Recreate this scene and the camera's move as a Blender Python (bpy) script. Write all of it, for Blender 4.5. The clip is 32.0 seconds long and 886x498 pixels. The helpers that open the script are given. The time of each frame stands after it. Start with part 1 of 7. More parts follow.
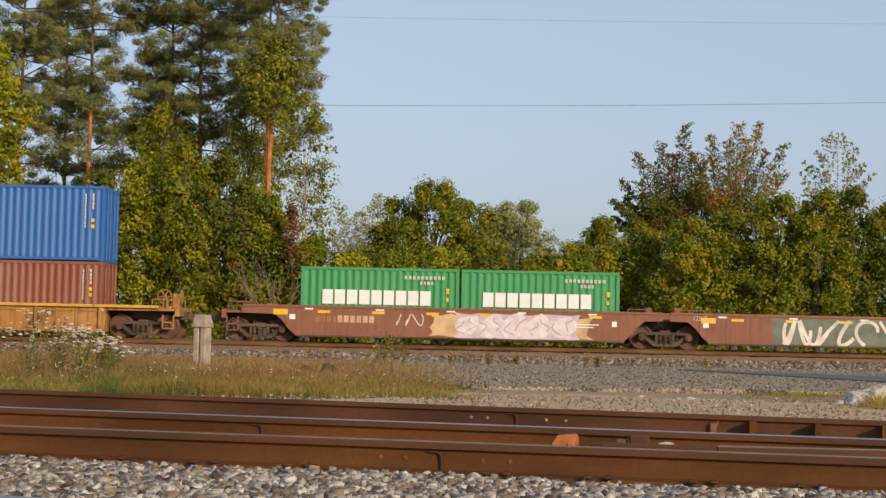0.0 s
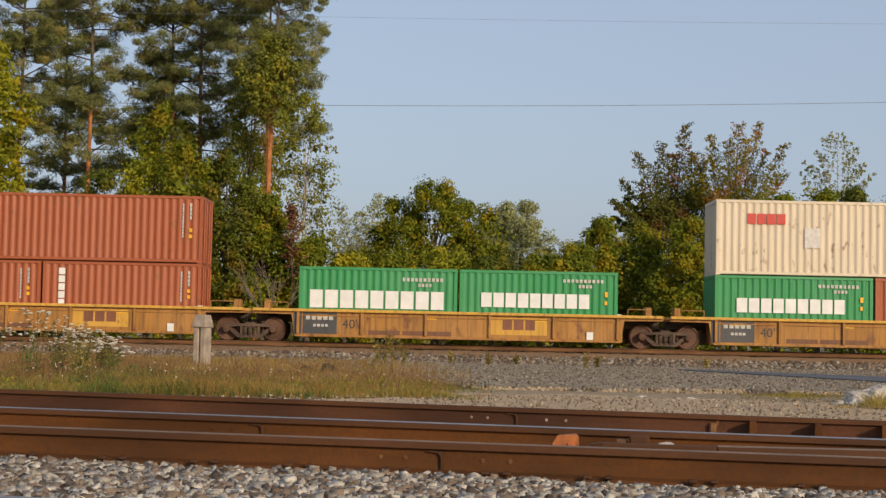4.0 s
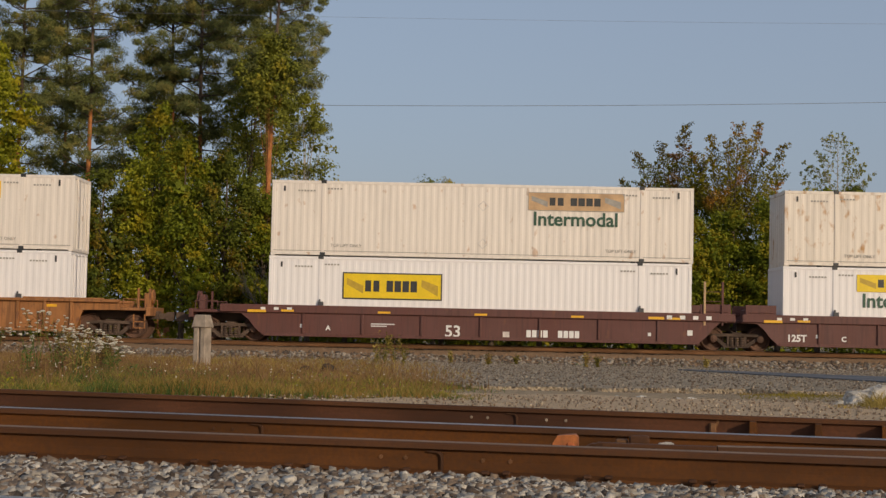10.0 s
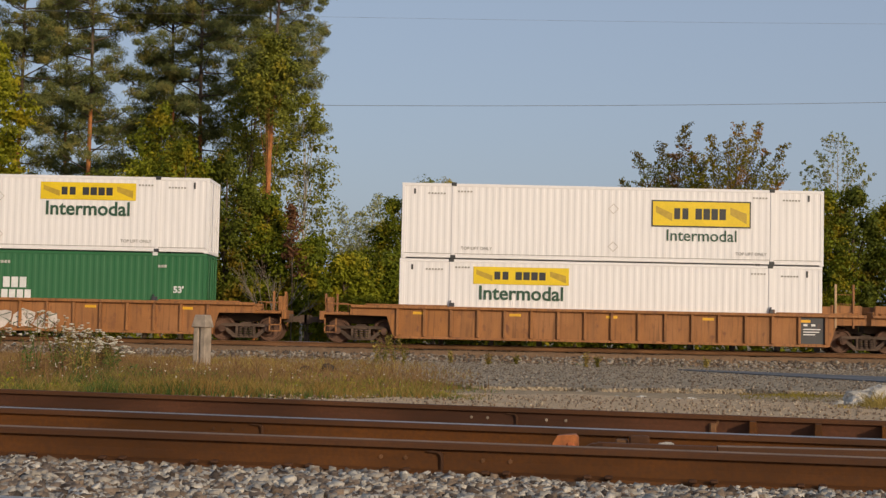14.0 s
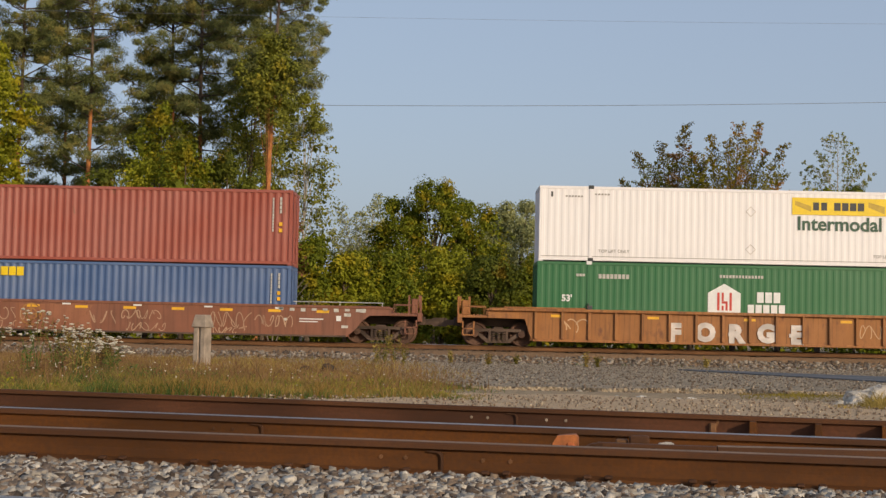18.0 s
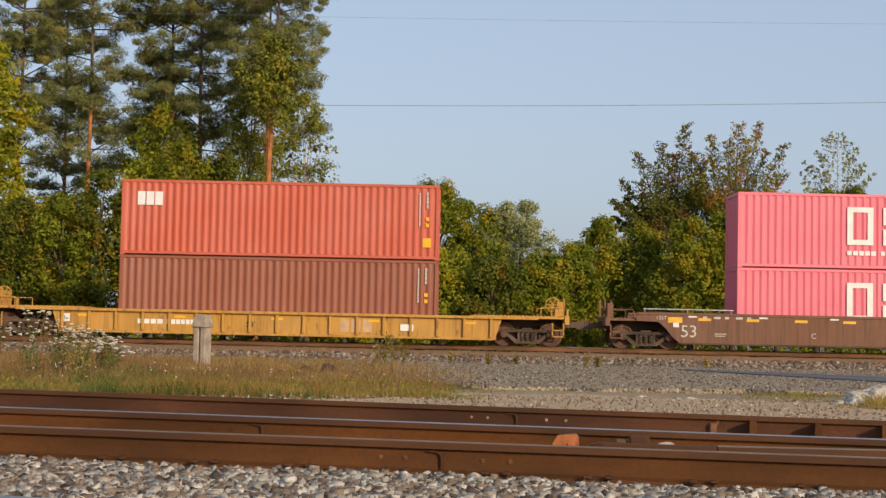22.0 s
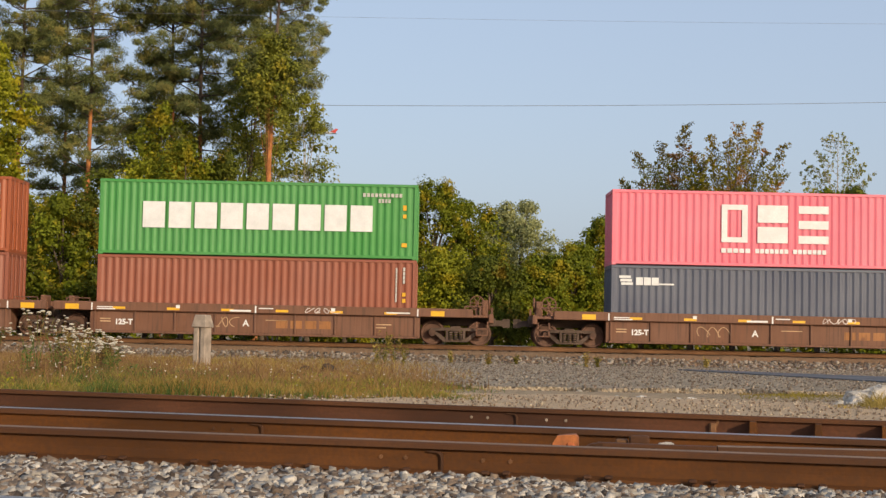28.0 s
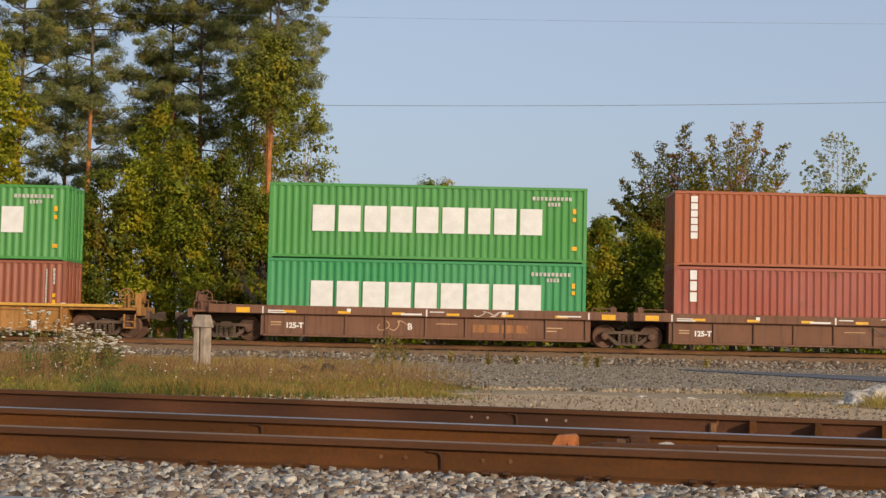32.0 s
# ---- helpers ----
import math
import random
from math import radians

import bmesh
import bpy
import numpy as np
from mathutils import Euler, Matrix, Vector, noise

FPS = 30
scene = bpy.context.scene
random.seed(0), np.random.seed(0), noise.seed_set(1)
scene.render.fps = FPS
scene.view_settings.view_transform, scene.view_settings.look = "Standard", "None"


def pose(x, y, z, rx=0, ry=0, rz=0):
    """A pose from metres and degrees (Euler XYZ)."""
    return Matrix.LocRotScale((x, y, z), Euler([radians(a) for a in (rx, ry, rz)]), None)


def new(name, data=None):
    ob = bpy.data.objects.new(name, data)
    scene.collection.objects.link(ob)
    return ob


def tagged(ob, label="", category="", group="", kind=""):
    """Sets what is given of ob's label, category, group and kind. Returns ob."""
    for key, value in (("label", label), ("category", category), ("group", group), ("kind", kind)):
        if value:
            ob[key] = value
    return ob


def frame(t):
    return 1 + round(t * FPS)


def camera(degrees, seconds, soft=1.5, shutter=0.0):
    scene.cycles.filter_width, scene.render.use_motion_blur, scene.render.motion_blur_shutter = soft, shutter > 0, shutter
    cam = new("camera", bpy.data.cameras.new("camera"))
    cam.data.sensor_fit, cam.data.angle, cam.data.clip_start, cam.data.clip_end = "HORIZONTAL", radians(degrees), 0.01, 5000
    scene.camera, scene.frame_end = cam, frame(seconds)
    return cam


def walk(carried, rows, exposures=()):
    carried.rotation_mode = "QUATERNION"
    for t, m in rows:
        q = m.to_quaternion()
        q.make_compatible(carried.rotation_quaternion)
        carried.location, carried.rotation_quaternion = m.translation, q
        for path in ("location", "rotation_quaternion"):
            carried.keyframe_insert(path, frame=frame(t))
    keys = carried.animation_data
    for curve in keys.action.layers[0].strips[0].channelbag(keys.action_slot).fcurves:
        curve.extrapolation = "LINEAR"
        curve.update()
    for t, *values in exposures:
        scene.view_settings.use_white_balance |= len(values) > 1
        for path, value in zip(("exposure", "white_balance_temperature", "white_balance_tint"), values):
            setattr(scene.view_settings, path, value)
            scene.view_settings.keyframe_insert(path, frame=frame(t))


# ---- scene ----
# the camera stands still on a low tripod beside the near tracks and looks square across to the train
EYE = (0.0, 0.0, 0.65)
cam = camera(33.56, 32.0, soft=1.4)
STAND = pose(*EYE, 90 + 3.07, 0, 0) @ pose(0, 0, 0, 0, 0, 1.21)
walk(cam, [(0.0, STAND), (32.0, STAND)],
     exposures=[(t, stops + 0.28, 6840 if 7.5 < t < 18.5 else 6900, 14) for t, stops in ((0.0, -0.08), (1.5, -0.04), (3.0, -0.3), (5.5, -0.12), (6.5, -0.08), (7.0, -0.06), (8.0, -0.86), (9.0, -0.76), (10.0, -0.70), (11.0, -0.58), (12.0, -0.56), (13.0, -0.46), (14.0, -0.52), (17.0, -0.38), (18.0, -0.38), (19.0, 0.15), (20.0, 0.14), (21.5, -0.12), (23.0, -0.1), (26.0, -0.05), (30.0, -0.05), (31.0, -0.2), (32.0, -0.2))])

# ---- daylight ----
SUN_ELEV, SUN_TURN = radians(18), radians(146)  # turn: clockwise from +y, towards +x
world = bpy.data.worlds.new("sky")
scene.world = world
world.use_nodes = True
wn = world.node_tree
sky = wn.nodes.new("ShaderNodeTexSky")
sky.sky_type = "NISHITA"
sky.sun_disc = False
sky.sun_elevation, sky.sun_rotation = SUN_ELEV, SUN_TURN
sky.air_density, sky.dust_density, sky.ozone_density = 1.0, 3.0, 1.5
wn.nodes["Background"].inputs["Strength"].default_value = 0.15
haze = wn.nodes.new("ShaderNodeMix")          # thin morning haze over the whole sky
haze.data_type = "RGBA"
haze.inputs[0].default_value = 0.6
haze.inputs[7].default_value = (2.64, 3.38, 4.58, 1)
wn.links.new(sky.outputs[0], haze.inputs[6])
wn.links.new(haze.outputs[2], wn.nodes["Background"].inputs["Color"])
sun_data = bpy.data.lights.new("sun", "SUN")
sun_data.energy, sun_data.angle, sun_data.color = 2.75, radians(0.6), (1.0, 0.86, 0.635)
sun = new("sun", sun_data)
to_sun = Vector((math.sin(SUN_TURN) * math.cos(SUN_ELEV), math.cos(SUN_TURN) * math.cos(SUN_ELEV), math.sin(SUN_ELEV)))
sun.matrix_world = Matrix.Translation((0, -20, 40)) @ to_sun.to_track_quat("Z", "Y").to_matrix().to_4x4()


# ---- materials ----
def nodes_of(name):
    m = bpy.data.materials.new(name)
    m.use_nodes = True
    return m, m.node_tree, m.node_tree.nodes["Principled BSDF"]


def mix_rgb(nt, fac, a, b, mode="MIX"):
    n = nt.nodes.new("ShaderNodeMix")
    n.data_type, n.blend_type = "RGBA", mode
    for sock, v in ((n.inputs[0], fac), (n.inputs[6], a), (n.inputs[7], b)):
        if isinstance(v, bpy.types.NodeSocket):
            nt.links.new(v, sock)
        elif isinstance(v, (int, float)):
            sock.default_value = v
        else:
            sock.default_value = (*v[:3], 1)
    return n.outputs[2]


def noise_fac(nt, scale, lo=0.35, hi=0.65, detail=4, stretch=(1, 1, 1), coords="Object", shift=None):
    tc = nt.nodes.new("ShaderNodeTexCoord")
    mp = nt.nodes.new("ShaderNodeMapping")
    mp.inputs["Scale"].default_value = stretch
    nt.links.new(tc.outputs[coords], mp.inputs["Vector"])
    if shift is not None:
        info = nt.nodes.new("ShaderNodeObjectInfo")
        mul = nt.nodes.new("ShaderNodeMath")
        mul.operation = "MULTIPLY"
        mul.inputs[1].default_value = shift
        nt.links.new(info.outputs["Random"], mul.inputs[0])
        nt.links.new(mul.outputs[0], mp.inputs["Location"])
    nz = nt.nodes.new("ShaderNodeTexNoise")
    nz.inputs["Scale"].default_value, nz.inputs["Detail"].default_value = scale, detail
    nt.links.new(mp.outputs[0], nz.inputs["Vector"])
    r = nt.nodes.new("ShaderNodeMapRange")
    r.inputs[1].default_value, r.inputs[2].default_value = lo, hi
    nt.links.new(nz.outputs["Fac"], r.inputs[0])
    return r.outputs[0]


def bump_on(nt, bsdf, height, strength=0.3, dist=0.02):
    b = nt.nodes.new("ShaderNodeBump")
    b.inputs["Strength"].default_value, b.inputs["Distance"].default_value = strength, dist
    nt.links.new(height, b.inputs["Height"])
    nt.links.new(b.outputs[0], bsdf.inputs["Normal"])


def scaled(nt, fac, k):
    m = nt.nodes.new("ShaderNodeMath")
    m.operation = "MULTIPLY"
    m.inputs[1].default_value = k
    nt.links.new(fac, m.inputs[0])
    return m.outputs[0]


def plain(name, colour, rough=0.6, metal=0.0, vary=0.25, scale=6.0, bump=0.1, dark=None):
    m, nt, b = nodes_of(name)
    lo = dark or tuple(c * (1 - vary) for c in colour)
    hi = tuple(min(1, c * (1 + vary * 0.6)) for c in colour)
    big = noise_fac(nt, scale, shift=30)
    fine = noise_fac(nt, scale * 9, 0.3, 0.7, shift=30)
    col = mix_rgb(nt, big, lo, hi)
    col = mix_rgb(nt, scaled(nt, fine, 0.35), col, tuple(c * 0.7 for c in colour))
    nt.links.new(col, b.inputs["Base Color"])
    b.inputs["Roughness"].default_value, b.inputs["Metallic"].default_value = rough, metal
    b.inputs["Specular IOR Level"].default_value = 0.15 if rough > 0.8 else 0.5
    if bump:
        bump_on(nt, b, fine, bump, 0.01)
    return m


def paint(name, colour, rust=(0.16, 0.065, 0.03), rusting=0.0, dirt=0.25, fade=0.18, rough=0.5):
    """Sheet steel paint: sun-faded patches, dirt streaks running down, rust specks."""
    m, nt, b = nodes_of(name)
    big = noise_fac(nt, 0.35, 0.3, 0.7, shift=50)
    col = mix_rgb(nt, scaled(nt, big, fade), colour, tuple(c + (0.75 - c) * 0.35 for c in colour))
    streak = noise_fac(nt, 1.6, 0.45, 0.75, stretch=(3.0, 3.0, 0.28), shift=50)
    col = mix_rgb(nt, scaled(nt, streak, dirt), col, tuple(c * 0.45 + 0.02 for c in colour))
    fine = noise_fac(nt, 22, 0.35, 0.7, shift=50)
    col = mix_rgb(nt, scaled(nt, fine, dirt * 0.5), col, tuple(c * 0.6 for c in colour))
    if rough >= 0.65:                # wagon steel: rusty blotches and dark oily runs
        blotch = noise_fac(nt, 1.2, 0.44, 0.62, 6, stretch=(1, 1, 0.8), shift=50)
        col = mix_rgb(nt, scaled(nt, blotch, dirt * 0.8), col, tuple(c * 0.5 + r * 0.25 for c, r in zip(colour, rust)))
        runs = noise_fac(nt, 2.4, 0.52, 0.66, 5, stretch=(4.0, 4.0, 0.22), shift=50)
        col = mix_rgb(nt, scaled(nt, runs, dirt), col, tuple(c * 0.3 + 0.008 for c in colour))
    if rusting:
        spots = noise_fac(nt, 3.2, 0.66 - 0.16 * rusting, 0.72, detail=8, stretch=(1, 1, 0.55), shift=50)
        col = mix_rgb(nt, scaled(nt, spots, min(1, 0.5 + rusting)), col, rust)
    nt.links.new(col, b.inputs["Base Color"])
    b.inputs["Roughness"].default_value = rough
    bump_on(nt, b, fine, 0.05, 0.01)
    return m


def leaf_mat(name, dark, light, tint=None, share=0.0, trans=0.34):
    m, nt, b = nodes_of(name)
    g = nt.nodes.new("ShaderNodeNewGeometry")
    col = mix_rgb(nt, g.outputs["Random Per Island"], dark, light)
    sprig = noise_fac(nt, 1.5, 0.4, 0.6, 3, shift=40)       # whole sprays paler or deeper than their neighbours
    col = mix_rgb(nt, scaled(nt, sprig, 0.6), col, light)
    big = noise_fac(nt, 0.5, 0.4, 0.6, 3)
    col = mix_rgb(nt, scaled(nt, big, 0.38), col, tuple(c * 0.6 for c in dark))
    if tint:
        patch = noise_fac(nt, 0.9, 0.62 - share * 0.3, 0.7 - share * 0.25, 4, shift=20)
        col = mix_rgb(nt, patch, col, tint)
    nt.links.new(col, b.inputs["Base Color"])
    b.inputs["Roughness"].default_value = 0.65
    b.inputs["Specular IOR Level"].default_value = 0.2
    tr = nt.nodes.new("ShaderNodeBsdfTranslucent")
    nt.links.new(col, tr.inputs["Color"])
    mx = nt.nodes.new("ShaderNodeMixShader")
    mx.inputs[0].default_value = trans
    nt.links.new(b.outputs[0], mx.inputs[1])
    nt.links.new(tr.outputs[0], mx.inputs[2])
    nt.links.new(mx.outputs[0], nt.nodes["Material Output"].inputs["Surface"])
    return m


def ground_mat(name, stain=None):
    """Crushed stone and dust: grit, mid-brown patches, paler worn patches."""
    m, nt, b = nodes_of(name)
    grit = noise_fac(nt, 13, 0.36, 0.64, 8)
    mid = noise_fac(nt, 1.3, 0.38, 0.62, 6)
    big = noise_fac(nt, 0.16, 0.42, 0.58, 4)
    col = mix_rgb(nt, grit, (0.14, 0.104, 0.065), (0.50, 0.385, 0.25))
    col = mix_rgb(nt, scaled(nt, mid, 0.5), col, (0.27, 0.205, 0.14))
    col = mix_rgb(nt, scaled(nt, big, 0.45), col, (0.44, 0.33, 0.205))
    if stain:
        col = mix_rgb(nt, 0.6, col, stain)
    nt.links.new(col, b.inputs["Base Color"])
    b.inputs["Roughness"].default_value = 0.95
    b.inputs["Specular IOR Level"].default_value = 0.06
    bump_on(nt, b, grit, 0.6, 0.05)
    return m


def gravel_mat(name):
    """Grey crushed stone worn by tyres: fine grit, paler tracks, rusty dust."""
    m, nt, b = nodes_of(name)
    grit = noise_fac(nt, 16, 0.36, 0.64, 8)
    track = noise_fac(nt, 0.5, 0.40, 0.62, 5, stretch=(0.25, 1.6, 1))
    patch = noise_fac(nt, 1.1, 0.5, 0.7, 6)
    col = mix_rgb(nt, grit, (0.13, 0.104, 0.072), (0.47, 0.385, 0.28))
    col = mix_rgb(nt, scaled(nt, track, 0.55), col, (0.39, 0.32, 0.23))
    col = mix_rgb(nt, scaled(nt, patch, 0.5), col, (0.17, 0.135, 0.095))
    nt.links.new(col, b.inputs["Base Color"])
    b.inputs["Roughness"].default_value = 0.95
    b.inputs["Specular IOR Level"].default_value = 0.06
    bump_on(nt, b, grit, 0.6, 0.05)
    return m


def stone_mat(name, a, c):
    m, nt, b = nodes_of(name)
    g = nt.nodes.new("ShaderNodeNewGeometry")
    ramp = nt.nodes.new("ShaderNodeValToRGB")
    e = ramp.color_ramp.elements
    e[0].position, e[0].color = 0.0, (*a, 1)
    e[1].position, e[1].color = 1.0, (*c, 1)
    warm = (c[0] * 0.36, c[1] * 0.29, c[2] * 0.24, 1)       # brown stones between the dark and the grey ones
    grey = (c[0] * 0.48, c[1] * 0.47, c[2] * 0.46, 1)
    for at, tone in ((0.24, warm), (0.46, warm), (0.48, grey), (0.76, (c[0] * 0.68, c[1] * 0.68, c[2] * 0.67, 1))):
        e.new(at).color = tone
    nt.links.new(g.outputs["Random Per Island"], ramp.inputs[0])
    fine = noise_fac(nt, 60, 0.3, 0.7)
    col = mix_rgb(nt, scaled(nt, fine, 0.4), ramp.outputs[0], (0.12, 0.10, 0.09))
    nt.links.new(col, b.inputs["Base Color"])
    b.inputs["Roughness"].default_value = 0.85
    b.inputs["Specular IOR Level"].default_value = 0.15
    bump_on(nt, b, fine, 0.3, 0.01)
    return m


def rust_steel(name, a=(0.080, 0.032, 0.010), c=(0.190, 0.068, 0.016), rough=0.75):
    m, nt, b = nodes_of(name)
    big = noise_fac(nt, 2.2, 0.35, 0.65, 6, stretch=(0.35, 1, 1), shift=10)
    fine = noise_fac(nt, 40, 0.3, 0.7, 6)
    col = mix_rgb(nt, big, a, c)
    col = mix_rgb(nt, scaled(nt, fine, 0.45), col, (0.055, 0.03, 0.02))
    nt.links.new(col, b.inputs["Base Color"])
    b.inputs["Roughness"].default_value = rough
    b.inputs["Specular IOR Level"].default_value = 0.12
    bump_on(nt, b, fine, 0.25, 0.004)
    return m


M = {
    "ground": ground_mat("gravel ground"),
    "gravel": gravel_mat("grey crushed gravel"),
    # dark bluish tone of the shadow sheet on the gravel
    "shadow_tone": plain("blue-grey painted shadow strip", (0.135, 0.14, 0.148), 0.9, vary=0.3, scale=0.8, bump=0.4),
    "stone": stone_mat("pale crushed ballast", (0.040, 0.027, 0.019), (0.68, 0.61, 0.51)),
    "stone_old": stone_mat("old ballast", (0.075, 0.056, 0.04), (0.44, 0.375, 0.295)),
    "grit": stone_mat("pale sandy grit", (0.15, 0.115, 0.08), (0.62, 0.50, 0.36)),
    "rock": plain("white limestone", (0.55, 0.50, 0.43), 0.9, vary=0.4, scale=9, bump=0.9),
    "rail": rust_steel("rusty rail web"),
    "rail_mid": rust_steel("brown rail web", (0.068, 0.028, 0.010), (0.158, 0.060, 0.017)),
    "rail_dull": rust_steel("dull dark brown rail web", (0.060, 0.027, 0.016), (0.124, 0.051, 0.027)),
    "rail_head": rust_steel("dark weathered rail head", (0.064, 0.028, 0.013), (0.116, 0.047, 0.019), 0.65),
    "rail_far": rust_steel("rusty distant rail", (0.13, 0.066, 0.032), (0.24, 0.12, 0.058)),
    "dirt": ground_mat("pale sandy dirt", (0.60, 0.43, 0.275)),
    "rail_worn": plain("dull worn rail head", (0.20, 0.14, 0.10), 0.65, 0.2, vary=0.25, scale=4, bump=0.05),
    "rail_top": plain("polished rail head", (0.50, 0.47, 0.44), 0.36, 1.0, vary=0.15, scale=3, bump=0.02),
    "spike": rust_steel("brown spike steel", (0.05, 0.025, 0.015), (0.11, 0.05, 0.025)),
    "orange_faded": plain("faded orange paint over rust", (0.40, 0.125, 0.032), 0.7, vary=0.5, scale=14, bump=0.2),
    "orange": plain("orange painted steel", (0.50, 0.13, 0.03), 0.6, vary=0.4, scale=9),
    "chord": paint("faded yellow chord paint", (0.60, 0.33, 0.045), dirt=0.3, rusting=0.25, fade=0.1, rough=0.7),
    "bed": ground_mat("rust-stained ballast bed", (0.26, 0.135, 0.065)),
    "tie": plain("creosoted timber", (0.07, 0.05, 0.035), 0.9, vary=0.4, scale=4, bump=0.5),
    "concrete": plain("weathered concrete", (0.35, 0.285, 0.225), 0.9, vary=0.3, scale=5, bump=0.3),
    "bark": plain("grey brown bark", (0.12, 0.09, 0.065), 0.9, vary=0.4, scale=3, bump=0.8),
    "bark_pine": plain("orange pine bark", (0.46, 0.185, 0.07), 0.9, vary=0.35, scale=3, bump=0.8),
    "bark_grey": plain("dry grey twigs", (0.23, 0.19, 0.15), 0.9, vary=0.3, scale=4, bump=0.3),
    "bark_pale": plain("pale grey bark", (0.42, 0.38, 0.32), 0.9, vary=0.3, scale=4, bump=0.4),
    "pine": leaf_mat("pine needles", (0.052, 0.078, 0.029), (0.255, 0.26, 0.075), (0.28, 0.235, 0.065), 0.25, 0.23),
    "green": leaf_mat("green leaves", (0.082, 0.112, 0.009), (0.255, 0.285, 0.020), (0.35, 0.28, 0.018), 0.32),
    "lime": leaf_mat("yellow green leaves", (0.150, 0.175, 0.012), (0.39, 0.39, 0.028), (0.44, 0.36, 0.022), 0.32),
    "dark": leaf_mat("deep green leaves", (0.058, 0.082, 0.012), (0.185, 0.205, 0.022), (0.23, 0.16, 0.016), 0.25),
    "birch": leaf_mat("light green birch leaves", (0.11, 0.13, 0.02), (0.30, 0.31, 0.045), (0.34, 0.29, 0.03), 0.25),
    "willow": leaf_mat("grey green leaves", (0.22, 0.245, 0.10), (0.46, 0.47, 0.22), (0.40, 0.40, 0.15), 0.2),
    "autumn": leaf_mat("orange autumn leaves", (0.135, 0.13, 0.014), (0.33, 0.285, 0.026), (0.39, 0.20, 0.03), 0.26),
    "bronze": leaf_mat("dull red autumn leaves", (0.080, 0.088, 0.016), (0.205, 0.215, 0.032), (0.22, 0.12, 0.028), 0.24),
    "russet": leaf_mat("russet maple leaves", (0.19, 0.145, 0.018), (0.40, 0.28, 0.026), (0.44, 0.16, 0.025), 0.3),
    "plum": leaf_mat("dull plum maple leaves", (0.095, 0.085, 0.016), (0.22, 0.175, 0.026), (0.24, 0.105, 0.028), 0.3),
    "red_leaf": leaf_mat("red leaves", (0.15, 0.07, 0.035), (0.29, 0.13, 0.06)),
    "grass": leaf_mat("green grass", (0.038, 0.082, 0.018), (0.145, 0.205, 0.045), (0.26, 0.19, 0.05), 0.3),
    "straw": leaf_mat("dry grass", (0.18, 0.125, 0.03), (0.48, 0.36, 0.10), (0.34, 0.18, 0.05), 0.3),
    "olive": leaf_mat("olive grass", (0.115, 0.098, 0.018), (0.29, 0.225, 0.045), (0.30, 0.18, 0.05), 0.35),
    "rust_weed": leaf_mat("brown weeds", (0.14, 0.075, 0.032), (0.33, 0.19, 0.085)),
    "bloom": plain("cream flower heads", (0.54, 0.49, 0.39), 0.9, vary=0.2, scale=20, bump=0),
    "wire": plain("dull aluminium wire", (0.20, 0.22, 0.26), 0.6, vary=0.1, bump=0),
    "wheel": rust_steel("worn wheel steel", (0.085, 0.05, 0.036), (0.18, 0.10, 0.07), 0.6),
    "bogie": rust_steel("grimy bogie steel", (0.055, 0.042, 0.034), (0.15, 0.105, 0.08), 0.8),
    "black": paint("black stencil paint", (0.035, 0.036, 0.042), dirt=0.4, fade=0.15, rusting=0.3),
    "primer": paint("dark brown primer", (0.085, 0.062, 0.038), dirt=0.5, fade=0.12, rusting=0.5, rough=0.7),
    "white": plain("white marking paint", (0.73, 0.735, 0.725), 0.55, vary=0.08, scale=3, bump=0),
    "grey_ink": plain("faded dark marking paint", (0.34, 0.32, 0.29), 0.6, vary=0.2, scale=6, bump=0),
    "faint_ink": plain("faint grey outline paint", (0.62, 0.58, 0.55), 0.6, vary=0.2, scale=6, bump=0),
    "pale_ink": plain("worn pale marking paint", (0.50, 0.49, 0.45), 0.6, vary=0.25, scale=9, bump=0),
    "ink": plain("black marking paint", (0.03, 0.032, 0.035), 0.5, vary=0.2, bump=0),
    "green_ink": plain("dark green marking paint", (0.025, 0.085, 0.05), 0.5, vary=0.15, bump=0),
    "yellow": plain("yellow reflective sheet", (0.78, 0.42, 0.02), 0.45, vary=0.12, scale=3, bump=0),
    "panel_yellow": plain("yellow sign panel", (0.80, 0.56, 0.01), 0.45, vary=0.07, scale=2, bump=0),
    "gold": plain("old gold lines", (0.50, 0.33, 0.03), 0.5, vary=0.15, bump=0),
    "red_ink": plain("red marking paint", (0.55, 0.05, 0.035), 0.5, vary=0.15, bump=0),
    "sky_ink": plain("light blue marking paint", (0.20, 0.36, 0.66), 0.5, vary=0.12, bump=0),
    "spray": plain("pale spray paint", (0.64, 0.58, 0.54), 0.7, vary=0.3, scale=2, bump=0),
    "spray_lilac": plain("pale lilac spray paint", (0.58, 0.47, 0.54), 0.7, vary=0.3, scale=2, bump=0),
    "spray_pale": plain("whitish lilac spray paint", (0.66, 0.58, 0.62), 0.7, vary=0.2, scale=3, bump=0),
    "spray_green": plain("dull green spray paint", (0.13, 0.16, 0.12), 0.7, vary=0.3, scale=2, bump=0),
    "spray_faint": plain("faint worn spray paint", (0.44, 0.28, 0.18), 0.7, vary=0.3, scale=2, bump=0),
    "gold_faint": plain("faded yellow mark paint", (0.36, 0.17, 0.04), 0.6, vary=0.3, scale=4, bump=0),
    "spray_tan": plain("tan spray paint", (0.55, 0.36, 0.2), 0.7, vary=0.25, scale=2, bump=0),
    "rod": plain("galvanised lock rod", (0.5, 0.48, 0.45), 0.5, 0.6, vary=0.2),
    "plane": plain("white aircraft skin", (0.7, 0.7, 0.72), 0.4, vary=0.05, bump=0),
